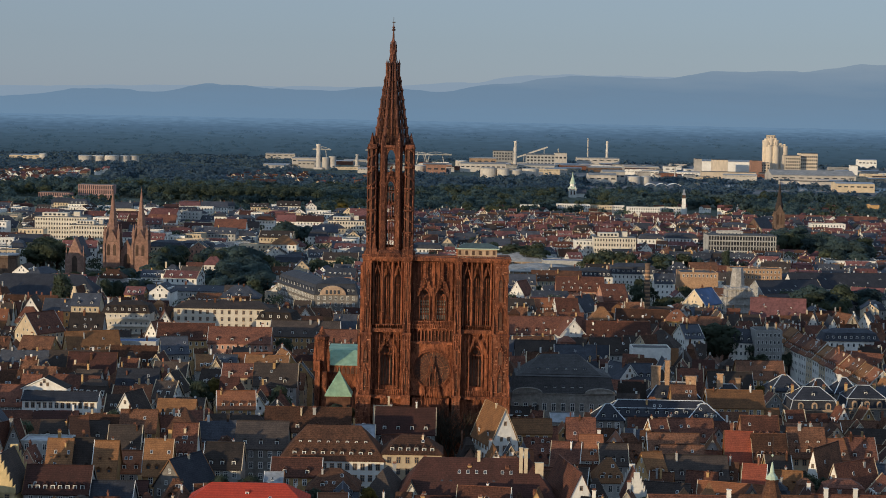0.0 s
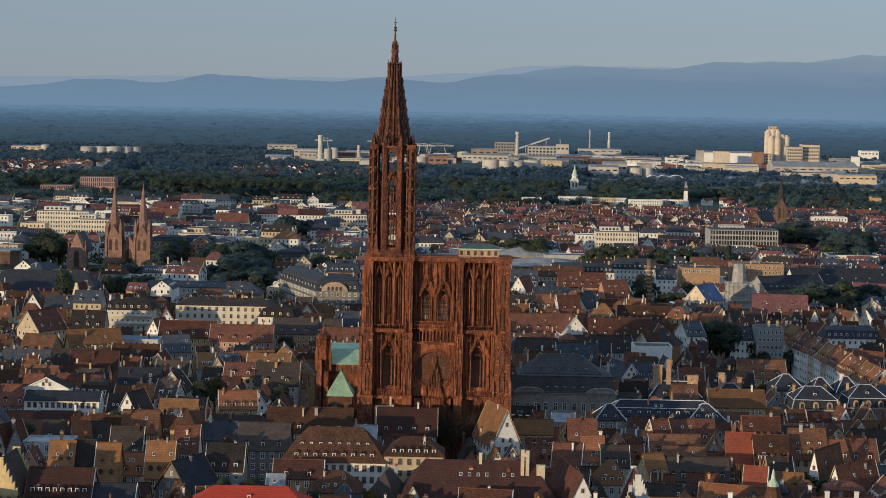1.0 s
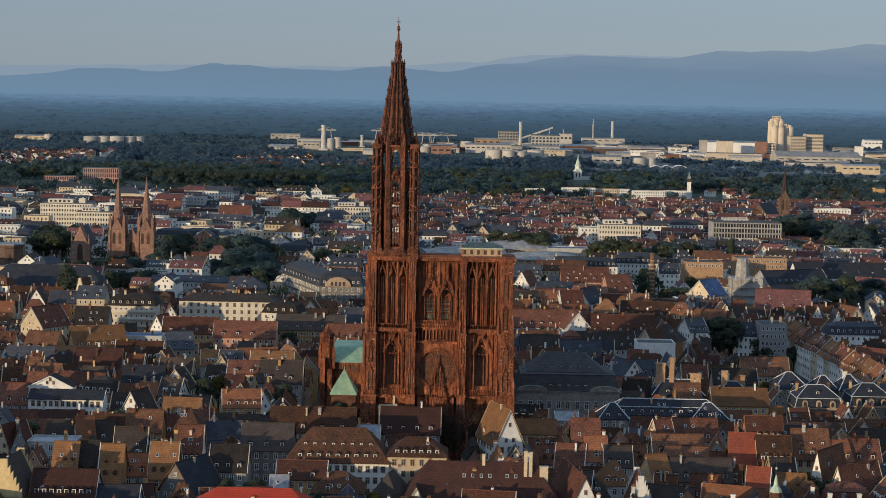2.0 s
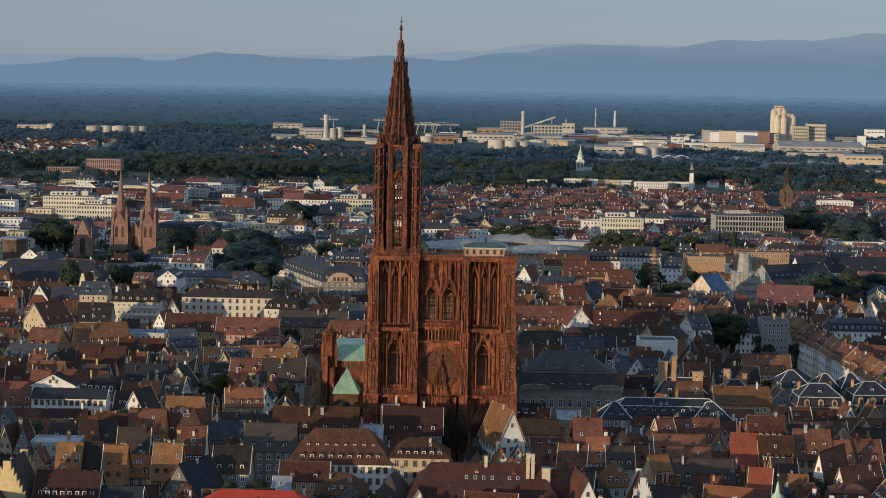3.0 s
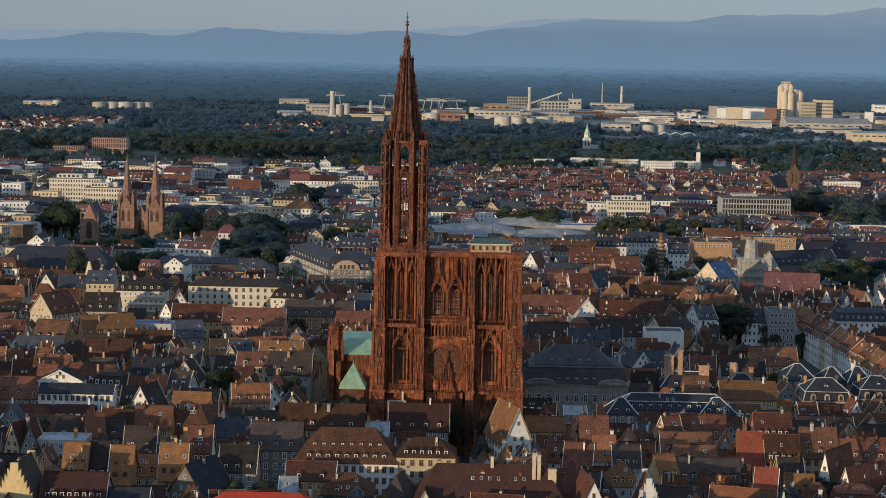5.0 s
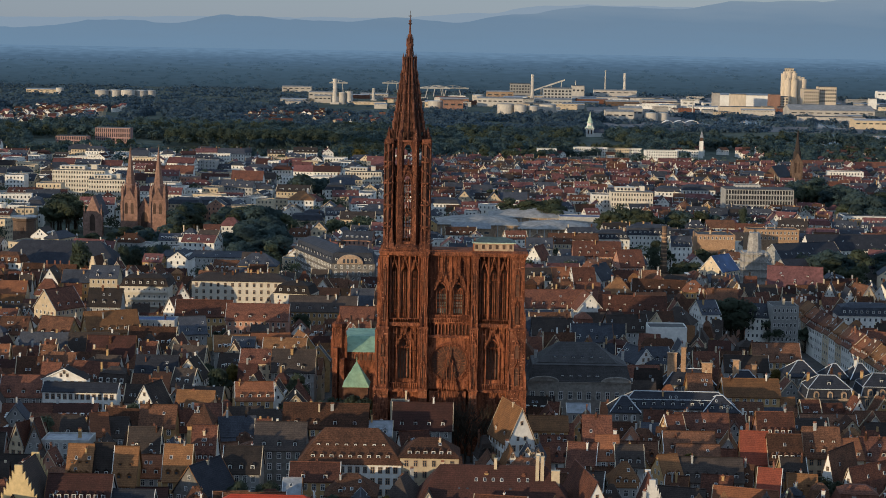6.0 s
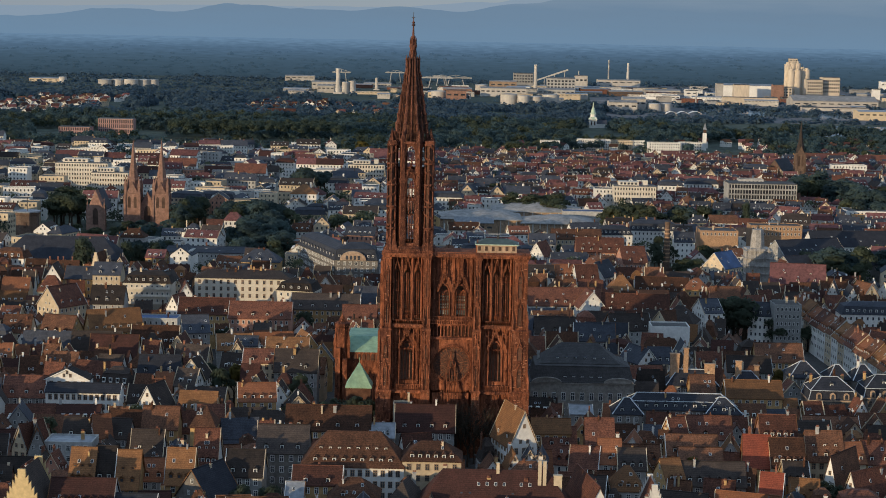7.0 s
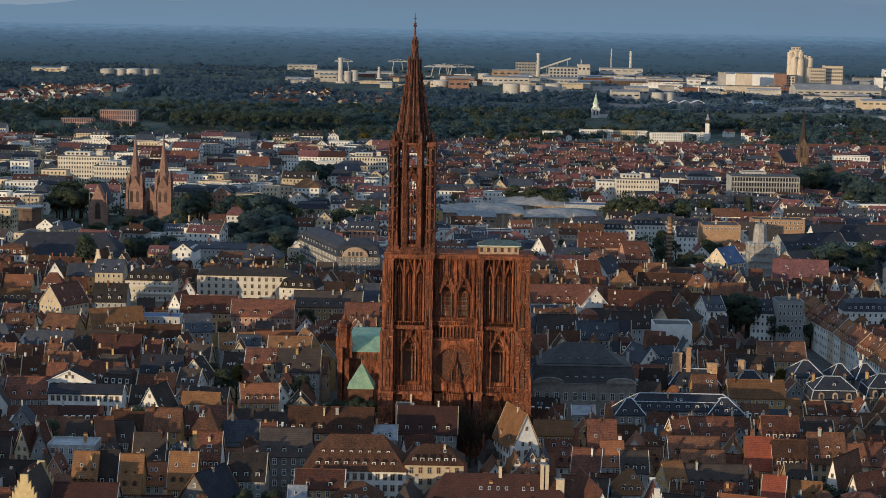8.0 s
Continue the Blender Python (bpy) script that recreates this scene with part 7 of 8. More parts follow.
grid_block(-73.8, 904.9, 30.6, 16.0, 22.0, 13, 6, "offwhite", "low white apartment block with bands of balconies", "apartment_block", gap=0.5)
far_house(-89.4, 785.9, 15.5, 14.0, 17.0, 5.0, 0.0, "mansard", "slate", "white", rows=4)
far_house(-50.7, 600.2, 12.6, 16.0, 17.0, 4.0, 0.0, "mansard", "slate", "white", rows=4)
far_house(111.9, 736.9, 14.6, 16.0, 21.0, 1.0, 0.0, "flat", "felt", "white", rows=3)
grid_block(132.3, 716.8, 30.7, 16.0, 25.0, 15, 7, "offwhite", "white office block with bands of balconies", "apartment_block", gap=0.5)
far_house(222.6, 748.7, 18.3, 12.0, 29.0, 1.0, 0.0, "flat", "felt", "grey", rows=1)
far_house(169.3, 797.5, 18.8, 14.0, 19.0, 4.0, 0.0, "mansard", "slate", "white", rows=4)
far_house(196.9, 828.6, 26.5, 14.0, 18.0, 4.0, 0.0, "mansard", "slate", "white", rows=4)
far_house(296.1, 672.0, 37.9, 24.0, 15.0, 1.0, 0.0, "flat", "felt", "white", rows=1)
far_house(32.5, 749.6, 14.0, 11.1, 14.0, 6.0, 90.0, "gable", "slate", "cream", rows=2)
far_house(10.1, 761.0, 16.0, 12.8, 13.0, 7.0, 90.0, "gable", "slate", "cream", rows=2)
far_house(-5.7, 710.5, 23.3, 14.0, 15.0, 4.0, 0.0, "mansard", "slate", "white", rows=3)
far_house(47.4, 751.3, 19.9, 14.0, 15.0, 5.0, 0.0, "gable", "slate", "white", rows=3)
take(205.0, 1345.0, 175.0, 130.0, 0)
far_house(159.0, 1435.1, 38.1, 12.0, 13.2, 1.0, 0.0, "flat", "felt", "white", rows=4)
far_house(189.9, 1446.2, 28.9, 14.0, 11.9, 1.0, 0.0, "flat", "felt", "cream", rows=3)
far_house(210.8, 1447.2, 16.7, 12.0, 11.9, 1.0, 0.0, "flat", "felt", "white", rows=4)
far_house(238.0, 1422.8, 36.4, 12.0, 11.9, 1.0, 5.0, "flat", "felt", "white", rows=4)
far_house(271.4, 1445.5, 26.9, 12.0, 11.2, 1.0, -6.0, "flat", "felt", "white", rows=3)
far_house(107.0, 1398.6, 21.9, 12.0, 13.2, 1.0, 0.0, "flat", "felt", "white", rows=3)
far_house(274.1, 1018.7, 23.5, 14.0, 16.0, 4.0, 0.0, "mansard", "slate", "white", rows=3)
far_house(374.4, 1204.5, 38.3, 14.0, 13.0, 5.0, 0.0, "gable", "tile_red", "white", rows=2)
far_house(431.8, 1195.2, 30.7, 14.0, 13.0, 5.0, 0.0, "gable", "tile_red", "white", rows=2)
far_house(362.4, 1042.8, 31.7, 14.0, 19.0, 1.0, 0.0, "flat", "felt", "white", rows=3)
far_house(68.5, 1740.2, 16.2, 12.0, 9.0, 1.0, 0.0, "flat", "felt", "white", rows=1)
far_house(-149.7, 2000.7, 16.0, 26.7, 7.0, 5.0, 90.0, "gable", "slate", "white", rows=1)
far_house(-269.4, 2060.5, 58.2, 14.0, 6.0, 5.0, 0.0, "gable", "tile_red", "white", rows=1)


def vault_hall(x, y, w, d, h):
    """A wide hall under a curved grey roof, raised on a low wall."""
    take(x, y, w, d, 0)
    take(x, y - d / 2 - 35, w, 70, 0)
    ob = thing("vaulted_hall", x, y, 0, 0, "wide hall with a low curved grey roof", "hall", "vaulted halls")
    part("wall", Solid().box(-w / 2, w / 2, -d / 2, d / 2, 0, h * 0.83), "stone_pale", ob)
    n, m = 20, 10
    roof = Solid()
    for dz in (0.0, -0.5):
        for j in range(m + 1):
            for i in range(n + 1):
                u, v = i / n, j / m
                z = h * (0.84 + 0.34 * (math.sin(math.pi * u) * math.sin(math.pi * v)) ** 0.8 + 0.05 * abs(math.sin(3 * math.pi * u)) * math.sin(math.pi * v)) + dz
                roof.v.append((-w / 2 - 1 + (w + 2) * u, -d / 2 - 1 + (d + 2) * v, z))
    k = (n + 1) * (m + 1)
    for j in range(m):
        for i in range(n):
            a = j * (n + 1) + i
            roof.f += [(a, a + 1, a + n + 2, a + n + 1), (k + a, k + a + n + 1, k + a + n + 2, k + a + 1)]
            if j == 0:
                roof.f.append((a, k + a, k + a + 1, a + 1))
    roof.s = [0] * len(roof.f)
    part("roof", roof, "membrane", ob)
    for i in range(10):
        part("rib", Solid().box(-w / 2 + w * (i + 0.5) / 10 - 0.4, -w / 2 + w * (i + 0.5) / 10 + 0.4, -d / 2 - 0.2, -d / 2, 0, h * 0.82), "metal", ob)


def canopy(x, y, w):
    """A white arched roof on slim posts."""
    ob = thing("arched_canopy", x, y, 0, 0, "white arched canopy on slim posts", "canopy", "white canopies of the port")
    take(x, y, w, 14, 0)
    arc = [(-w / 2 + w * i / 10, 6 + 3.5 * math.sin(math.pi * i / 10)) for i in range(11)]
    part("roof", Solid().plate(arc + [(a, b - 0.5) for a, b in reversed(arc)], -7, 7), "white", ob)
    for sx in (-1, 1):
        for yy in (-6, 6):
            part("post", Solid().box(sx * (w / 2 - 0.4) - 0.25, sx * (w / 2 - 0.4) + 0.25, yy - 0.25, yy + 0.25, 0, 6), "metal", ob)


def silo_cell(x, y, r, h):
    ob = thing("grain_silo", x, y, 0, 0, "tall buff concrete grain silo", "silo", "grain silos")
    part("shaft", Solid().tower(0, 0, [(0, r), (h, r)], 20), "silo", ob)
    part("cap", Solid().tower(0, 0, [(h, r * 1.03), (h + 2, r * 1.03), (h + 2.2, r * 0.5), (h + 6, r * 0.5)], 12), "silo", ob)
    part("mast", Solid().bar((0, 0, h + 6), (0, 0, h + 12), 0.3), "iron", ob)


def crane(x, y, h, w):
    """A gantry crane of the port."""
    ob = thing("harbour_crane", x, y, 0, 0, "grey steel gantry crane of the port", "crane", "harbour cranes")
    for sx in (-1, 1):
        part("leg", Solid().bar((sx * w * 0.4, 0, 0), (sx * w * 0.28, 0, h * 0.8), 1.2), "grey", ob)
    part("beam", Solid().box(-w * 0.7, w * 0.7, -1.5, 1.5, h * 0.78, h * 0.86), "grey", ob)
    part("mast", Solid().bar((0, 0, h * 0.8), (0, 0, h), 0.9), "grey", ob)
    for sx in (-1, 1):
        part("stay", Solid().bar((0, 0, h), (sx * w * 0.68, 0, h * 0.84), 0.5), "grey", ob)


def conveyor(x0, y, x1, h):
    ob = thing("conveyor_bridge", x0, y, 0, 0, "slanting pale steel conveyor bridge", "conveyor")
    part("gallery", Solid().bar((0, 0, 16), (x1 - x0, 0, h), 2.4), "metal", ob)
    for u in (0.3, 0.6, 0.9):
        part("trestle", Solid().bar(((x1 - x0) * u, 0, 0), ((x1 - x0) * u, 0, 16 + (h - 16) * u), 1.0), "metal", ob)


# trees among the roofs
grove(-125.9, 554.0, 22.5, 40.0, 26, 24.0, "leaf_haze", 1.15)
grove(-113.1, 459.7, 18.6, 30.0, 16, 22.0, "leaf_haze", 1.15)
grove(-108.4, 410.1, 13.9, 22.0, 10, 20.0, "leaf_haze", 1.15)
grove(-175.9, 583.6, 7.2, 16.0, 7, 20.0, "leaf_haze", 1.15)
grove(-261.8, 606.2, 11.9, 16.0, 8, 20.0, "leaf", 1.15)
grove(-266.7, 669.8, 10.7, 8.0, 9, 19.0, "leaf", 1.15)
grove(-175.3, 607.5, 8.8, 12.0, 11, 20.0, "leaf_haze", 1.15)
grove(-202.8, 538.4, 22.0, 16.0, 12, 11.0, "leaf_haze", 1.15)
grove(-232.0, 500.0, 22.0, 26.0, 10, 12.0, "leaf", 1.15)
grove(-176.0, 500.0, 14.0, 30.0, 10, 15.0, "leaf_haze", 1.15)
grove(-112.0, 818.8, 10.5, 30.0, 8, 24.0, "leaf_haze", 1.15)
grove(290.6, 807.3, 26.9, 40.0, 26, 25.0, "leaf_haze", 1.15)
grove(301.2, 699.7, 19.0, 30.0, 18, 25.0, "leaf_haze", 1.15)
grove(213.9, 383.6, 13.5, 18.0, 12, 21.0, "leaf_haze", 1.15)
grove(125.5, 210.1, 7.2, 10.0, 9, 20.0, "leaf_dark", 1.15)
grove(146.3, 442.7, 9.5, 14.0, 9, 16.0, "leaf", 1.15)
grove(126.6, 381.8, 5.9, 8.0, 7, 15.0, "leaf", 1.15)
tree(127.5, 399.1, 14.0, 1.00, "leaf_yellow")
tree(131.1, 392.9, 12.0, 1.00, "leaf_yellow")
grove(120.3, 602.8, 16.1, 10.0, 14, 21.0, "leaf", 1.15)
tree(109.6, 603.5, 20.0, 1.10, "leaf_yellow")
tree(116.0, 611.5, 19.0, 1.10, "leaf_yellow")
grove(60.7, 670.3, 19.2, 12.0, 14, 20.0, "leaf", 1.15)
grove(-60.0, 523.1, 13.9, 10.0, 12, 20.0, "leaf", 1.15)
grove(-167.7, 396.1, 13.6, 14.0, 8, 17.0, "leaf_haze", 1.15)
grove(36.1, 805.9, 16.8, 14.0, 8, 14.0, "leaf_haze", 1.15)
grove(157.7, 608.3, 19.6, 10.0, 14, 20.0, "leaf_haze", 1.15)
grove(-86.3, 728.1, 8.3, 12.0, 4, 14.0, "leaf", 1.15)
grove(242.9, 408.5, 3.8, 12.0, 4, 18.0, "leaf_haze", 1.15)
grove(28.9, 207.6, 6.9, 6.0, 4, 12.0, "leaf_dark", 1.15)
grove(147.1, 201.4, 11.4, 8.0, 6, 14.0, "leaf_dark", 1.15)
tree(-190.0, 334.4, 25.0, 1.00, "leaf_dark", 3)
tree(-193.0, 334.5, 22.0, 0.80, "leaf_dark", 3)
tree(-173.4, 363.6, 20.0, 0.90, "leaf_dark", 3)
tree(-166.8, 360.2, 19.0, 0.90, "leaf_dark", 3)
tree(-159.2, 363.4, 20.0, 1.00, "leaf_dark", 3)
tree(195.7, 598.8, 24.0, 0.55, "leaf_dark", 3)
tree(196.2, 608.2, 22.0, 0.60, "leaf_dark", 3)
tree(-101.3, 9.5, 10.0, 1.10, "leaf_yellow")
tree(-102.9, 5.0, 9.0, 1.10, "leaf_yellow")
tree(-106.1, 12.3, 8.0, 1.00, "leaf")
for tx, ty, th in ((-36.6, 13.0, 15.5), (-31.0, 12.0, 16.0), (-26.4, 13.5, 15.0), (-40.0, 17.0, 14.0)):
    tree(tx, ty, th, 0.8, "leaf_dark")
bare_tree(-4.2, -9.0, 19.9)
bare_tree(-0.6, -12.0, 19.8)
bare_tree(3.7, -9.0, 21.5)
bare_tree(8.0, -11.0, 19.8)
bare_tree(11.8, -9.0, 15.4)
bare_tree(5.9, -15.0, 16.2)
tree(123.1, 475.2, 17.0, 0.70, "leaf_dark")
tree(117.2, 443.9, 16.0, 0.80, "leaf_dark")
tree(117.3, 424.3, 14.0, 0.90, "leaf_dark")
tree(128.4, 448.9, 14.0, 0.90, "leaf_dark")
tree(106.1, -56.5, 9.0, 1.20, "leaf_dark")
tree(108.3, -55.6, 8.0, 1.20, "leaf_dark")
tree(66.4, 107.8, 10.0, 1.00, "leaf_dark")
tree(113.8, 55.7, 12.0, 1.10, "leaf_dark")
tree(108.7, 55.1, 11.0, 1.20, "leaf_dark")
tree(103.7, 49.3, 10.0, 1.20, "leaf_dark")
tree(-87.0, 1038.2, 20.0, 1.20, "leaf")
tree(-93.1, 1198.3, 22.0, 1.20, "leaf_yellow")
tree(23.8, 1166.3, 16.0, 1.00, "leaf_yellow")
tree(34.7, 1309.1, 18.0, 1.10, "leaf")
tree(296.9, 739.8, 16.0, 1.00, "leaf_yellow")

# twin-spired church of pink sandstone, and its chapel front
twin = thing("church", -203.2, 592.0, 0, 0, "pink sandstone church with twin pointed spires", "church")
take(-212.2, 518.0, 116, 140, 0)
take(-203.2, 612.0, 30, 60, 0)
for sx in (-1, 1):
    steeple_tower(twin, sx * 9.38, 0, 9.8, 25.0, 59.9, "stone_pink", "stone_pink")
part("nave_wall", Solid().box(-9.4, 9.4, 1.0, 40, 0, 16), "stone_pink", twin)
part("nave_roof", roof_solid("gable", 40, 13.8, 16, 9).mesh("nave_roof", ("slate",)), "slate", twin, m=pose(0, 21, 0, 0, 0, 90))
part("front_gable", Solid().plate([(-5.0, 0), (5.0, 0), (5.0, 16), (0, 26), (-5.0, 16)], -1.2, 0.4), "stone_pink", twin)
part("great_window", Solid().plate(lancet(0, 4.2, 5, 16.5), -1.3, -1.2), "hollow", twin)
front = thing("chapel_front", -236.5, 586.0, 0, 0, "small gabled front of pink sandstone", "church")
part("wall", Solid().plate([(-5.4, 0), (5.4, 0), (5.4, 14), (0, 27), (-5.4, 14)], -1, 8), "stone_pink", front)
part("roof", roof_solid("gable", 24, 10.8, 14, 12.2), "slate", front, m=pose(0, 14, 0, 0, 0, 90))
part("arched_window", Solid().plate(lancet(0, 3.6, 4, 15), -1.1, -1), "hollow", front)
for sx in (-1, 1):
    part("pinnacle", Solid().pinnacle(sx * 5.6, 0, 0, 22, 1.0), "stone_pink", front)


# church with a slim slate spire
slim = thing("church", 313.4, 1020, 0, 0, "brown stone church with a slim dark spire", "church")
steeple_tower(slim, 0, 0, 8.0, 30.6, 58.6, "brick_dull", "tile_dark", False)
part("nave_wall", wall_solid("gable", 34, 15, 14, 10), "brick_dull", slim, m=pose(-14, 16, 0, 0, 0, 60))
part("nave_roof", roof_solid("gable", 34, 15, 14, 10), "slate", slim, m=pose(-14, 16, 0, 0, 0, 60))
take(307.4, 1030, 40, 50, 0)

# small church with a pale green spire, and a slim white tower
pale = thing("church", 194.6, 1900, 0, 0, "small church with a pale green stepped spire", "church")
take(194.6, 1750, 30, 330, 0)
part("nave", wall_solid("gable", 22, 12, 6, 5), "white", pale, m=pose(9, 8, 0))
part("nave_roof", roof_solid("gable", 22, 12, 6, 5), "slate", pale, m=pose(9, 8, 0))
part("tower", Solid().box(-5.2, 5.2, -5.2, 5.2, 0, 12), "white", pale)
part("cornice", Solid().box(-5.8, 5.8, -5.8, 5.8, 11.6, 12.4), "white", pale)
part("lower_roof", Solid().tower(0, 0, [(12.2, 7.6), (14.0, 5.6), (15.6, 4.8)], 8, math.pi / 8), "copper_pale", pale)
part("lantern", Solid().tower(0, 0, [(15.4, 4.0), (19.6, 3.8)], 8, math.pi / 8), "white", pale)
part("spire", Solid().tower(0, 0, [(19.4, 5.0), (20.6, 4.2), (24.0, 2.9), (24.4, 3.2), (29.0, 1.2), (36.5, 0.2)], 8, math.pi / 8), "copper_pale", pale)
for sx in (-1, 1):
    part("gablet", Solid().plate([(sx * 3.4 - 1.6, 12.4), (sx * 3.4 + 1.6, 12.4), (sx * 3.4, 16.4)], -5.9, -4.6), "white", pale)
    part("belfry_opening", Solid().plate(lancet(sx * 2.2, 1.8, 4, 10), -5.3, -5.2), "hollow", pale)
slender = thing("bell_tower", 292.5, 1480, 0, 0, "slender white tower with a pointed top", "tower")
part("shaft", Solid().box(-2.1, 2.1, -2.1, 2.1, 0, 20.3), "white", slender)
part("belfry", Solid().box(-1.7, 1.7, -1.7, 1.7, 20.3, 24.3), "hollow", slender)
part("cap", Solid().tower(0, 0, [(24.3, 3.0), (24.9, 2.6), (32.3, 0.1)], 4, math.pi / 4), "zinc", slender)

# brick tower, brick chimney, church tower wrapped for repair
mill = thing("brick_tower", -253.0, 470.0, 0, 0, "squat brown brick tower with a railed top", "tower")
take(mill.location.x, mill.location.y - 25, 22, 66, 0)
part("shaft", Solid().tower(0, 0, [(0, 7.4), (22.4, 6.6), (22.9, 7.2), (24.4, 7.2)], 8, math.pi / 8), "brick_dull", mill)
part("rail", Solid().tower(0, 0, [(24.4, 8.2), (25.2, 8.2)], 8, math.pi / 8), "zinc", mill)
part("mast", Solid().bar((0, 0, 24.4), (0, 0, 33.4), 0.25), "iron", mill)
part("window", Solid().box(-0.8, 0.8, -6.6, -6.0, 15.4, 18.9), "hollow", mill)
stack(124.0, 445, 27.2, 2.0, "brick_dull", "tall round brick factory chimney with iron bands")
take(124.0, 402, 14, 90, 0)
wrapped = thing("church_tower", 167.4, 395.0, 0, 0, "church tower wrapped in pale scaffold sheeting", "tower")
take(wrapped.location.x, wrapped.location.y - 36, 20, 92, 0)
part("tower", Solid().box(-6.40, 6.40, -6.40, 6.40, 0, 20.9), "sheet", wrapped)
part("upper_stage", Solid().tower(0, 0, [(20.9, 4.12), (26.9, 3.66), (31.2, 3.05)], 8, math.pi / 8), "sheet", wrapped)
for k in range(5):
    part("deck", Solid().box(-7.62, 7.62, -7.62, 7.62, 3 + k * 4.2, 3.25 + k * 4.2), "sheet", wrapped)
for k in range(7):
    xx = -7.47 + 14.94 * k / 6
    part("pole", Solid().box(xx - 0.08, xx + 0.08, -7.67, -7.52, 0, 22.4), "metal", wrapped)

# large ornate stone building with a curved zinc roof
house(-48.4, 319.6, 21.7, 18, 21, 8, 0, "mansard", "slate", "grey_dark", (8,), 2, rows=4, step=2.6, label="large grey stone building under a blue-grey mansard roof")
house(-63.9, 344.7, 66.9, 16, 21, 7, -68.8, "mansard", "slate", "grey_dark", (12,), 1, rows=4, step=2.6, label="long grey stone wing under a slate mansard roof")
arch = thing("pediment", -50.0, 309.8, 21, 0, "arched pale stone pediment on the roof edge", "pediment")
part("tympanum", Solid().plate([(6.6 * math.cos(a * math.pi / 12), 4.6 * math.sin(a * math.pi / 12)) for a in range(13)], 0, 2), "stone_pale", arch)
for k in range(4):
    part("window", Solid().box(-3.6 + k * 2.0, -2.4 + k * 2.0, -0.08, 0, 0.4, 2.4), "glass", arch)

# great halls with grey vaulted roofs
vault_hall(18.3, 630.5, 54.5, 44.0, 12.0)
vault_hall(58.4, 670.6, 61.0, 40.0, 13.5)
vault_hall(70.3, 621.5, 48.2, 40.0, 10.5)
hall(13.9, 602.0, 26, 10, 9, 3, 0, "stone_pale", "zinc", "pale stone entrance front with a gable", 5, "station_front")

# office block with bands of windows
grid_block(228.6, 738.8, 50.5, 24, 27, 24, 7, "grey", "pale grey office block with bands of small windows", gap=0.8)

# pink grid-fronted blocks in the woods
grid_block(-400.3, 1499.5, 41.5, 18, 22.7, 17, 4, "rose_pale", "pink office block with a grid of deep windows")
grid_block(-443.5, 1474.4, 37.0, 18, 13.8, 14, 3, "rose_pale", "pink office block with a grid of deep windows")

# storage tanks, mills and sheds of the river port
tank(-742.5, 3123.7, 14.5, 13.5)
tank(-718.0, 3139.2, 14.5, 13.8)
tank(-686.6, 3123.6, 15.0, 14.5)
tank(-662.4, 3139.8, 12.5, 14.0)
tank(-644.1, 3148.6, 11.0, 14.0)
tank(-862.5, 3259.5, 8.7, 12.4)
tank(95.8, 2580.1, 15.3, 19.4)
tank(122.0, 2569.4, 11.2, 18.3)
tank(144.9, 2580.1, 11.2, 16.3)
tank(173.4, 2616.6, 15.5, 18.6)
tank(-32.3, 2675.2, 14.2, 18.9)
tank(53.9, 3085.5, 13.0, 18.9)
tank(97.8, 3108.0, 16.1, 13.1)
tank(339.2, 2411.9, 11.6, 14.5)
tank(360.8, 2422.4, 8.7, 14.5)
tank(-222.1, 2936.7, 6.8, 23.8)
tank(-208.4, 2944.0, 7.4, 26.1)
hall(96.0, 2982.4, 92.6, 60.0, 16.5, 2.0, 0.0, "metal", "membrane", "", 9, floors=1)
hall(105.1, 3339.2, 60.1, 40.0, 19.0, 2.0, 0.0, "stone_pale", "membrane", "", 4, floors=1)
hall(157.4, 3532.1, 46.4, 30.0, 32.5, 1.0, 0.0, "grey", "felt", "grey concrete factory block with rows of windows", 7, floors=3)
hall(224.9, 3190.2, 60.6, 40.0, 32.4, 2.0, 0.0, "grey", "felt", "grey factory with a low roof", 8, floors=3)
hall(293.5, 3536.2, 29.2, 30.0, 29.7, 1.0, 0.0, "metal", "felt", "", 3, floors=1)
hall(207.0, 3046.4, 74.8, 60.0, 13.5, 3.0, 0.0, "grey", "membrane", "", 8, floors=1)
hall(401.7, 3756.2, 104.7, 40.0, 14.3, 2.0, 0.0, "metal", "membrane", "", 6, floors=1)
hall(357.3, 3127.3, 70.1, 60.0, 9.0, 2.0, 0.0, "brick_dull", "membrane", "", 8, floors=1)
hall(447.7, 3234.1, 76.2, 50.0, 9.5, 2.0, 0.0, "metal", "membrane", "", 8, floors=1)
hall(489.6, 3068.0, 25.8, 24.0, 15.7, 1.0, 0.0, "white", "felt", "", 2, floors=1)
hall(428.4, 2917.4, 33.7, 30.0, 10.6, 1.0, 0.0, "white", "zinc", "", 4, floors=1)
hall(283.3, 2402.4, 47.8, 40.0, 16.6, 3.0, 0.0, "metal", "membrane", "", 4, floors=1)
hall(308.1, 2458.8, 39.0, 40.0, 20.7, 3.0, 0.0, "metal", "membrane", "", 4, floors=1)
hall(-35.9, 2687.6, 31.5, 30.0, 17.2, 2.0, 0.0, "cream", "zinc", "", 3, floors=1)
hall(0.9, 2650.8, 37.4, 30.0, 22.2, 1.0, 0.0, "stone_pink", "felt", "dull red factory with a low roof", 3, floors=1)
hall(3.5, 2998.3, 58.7, 40.0, 13.0, 2.0, 0.0, "stone_pink", "membrane", "", 6, floors=1)
hall(-378.4, 3676.2, 71.3, 30.0, 12.4, 2.0, 0.0, "metal", "membrane", "", 5, floors=1)
hall(-281.5, 3186.1, 54.6, 30.0, 15.5, 2.0, 0.0, "metal", "membrane", "", 5, floors=1)
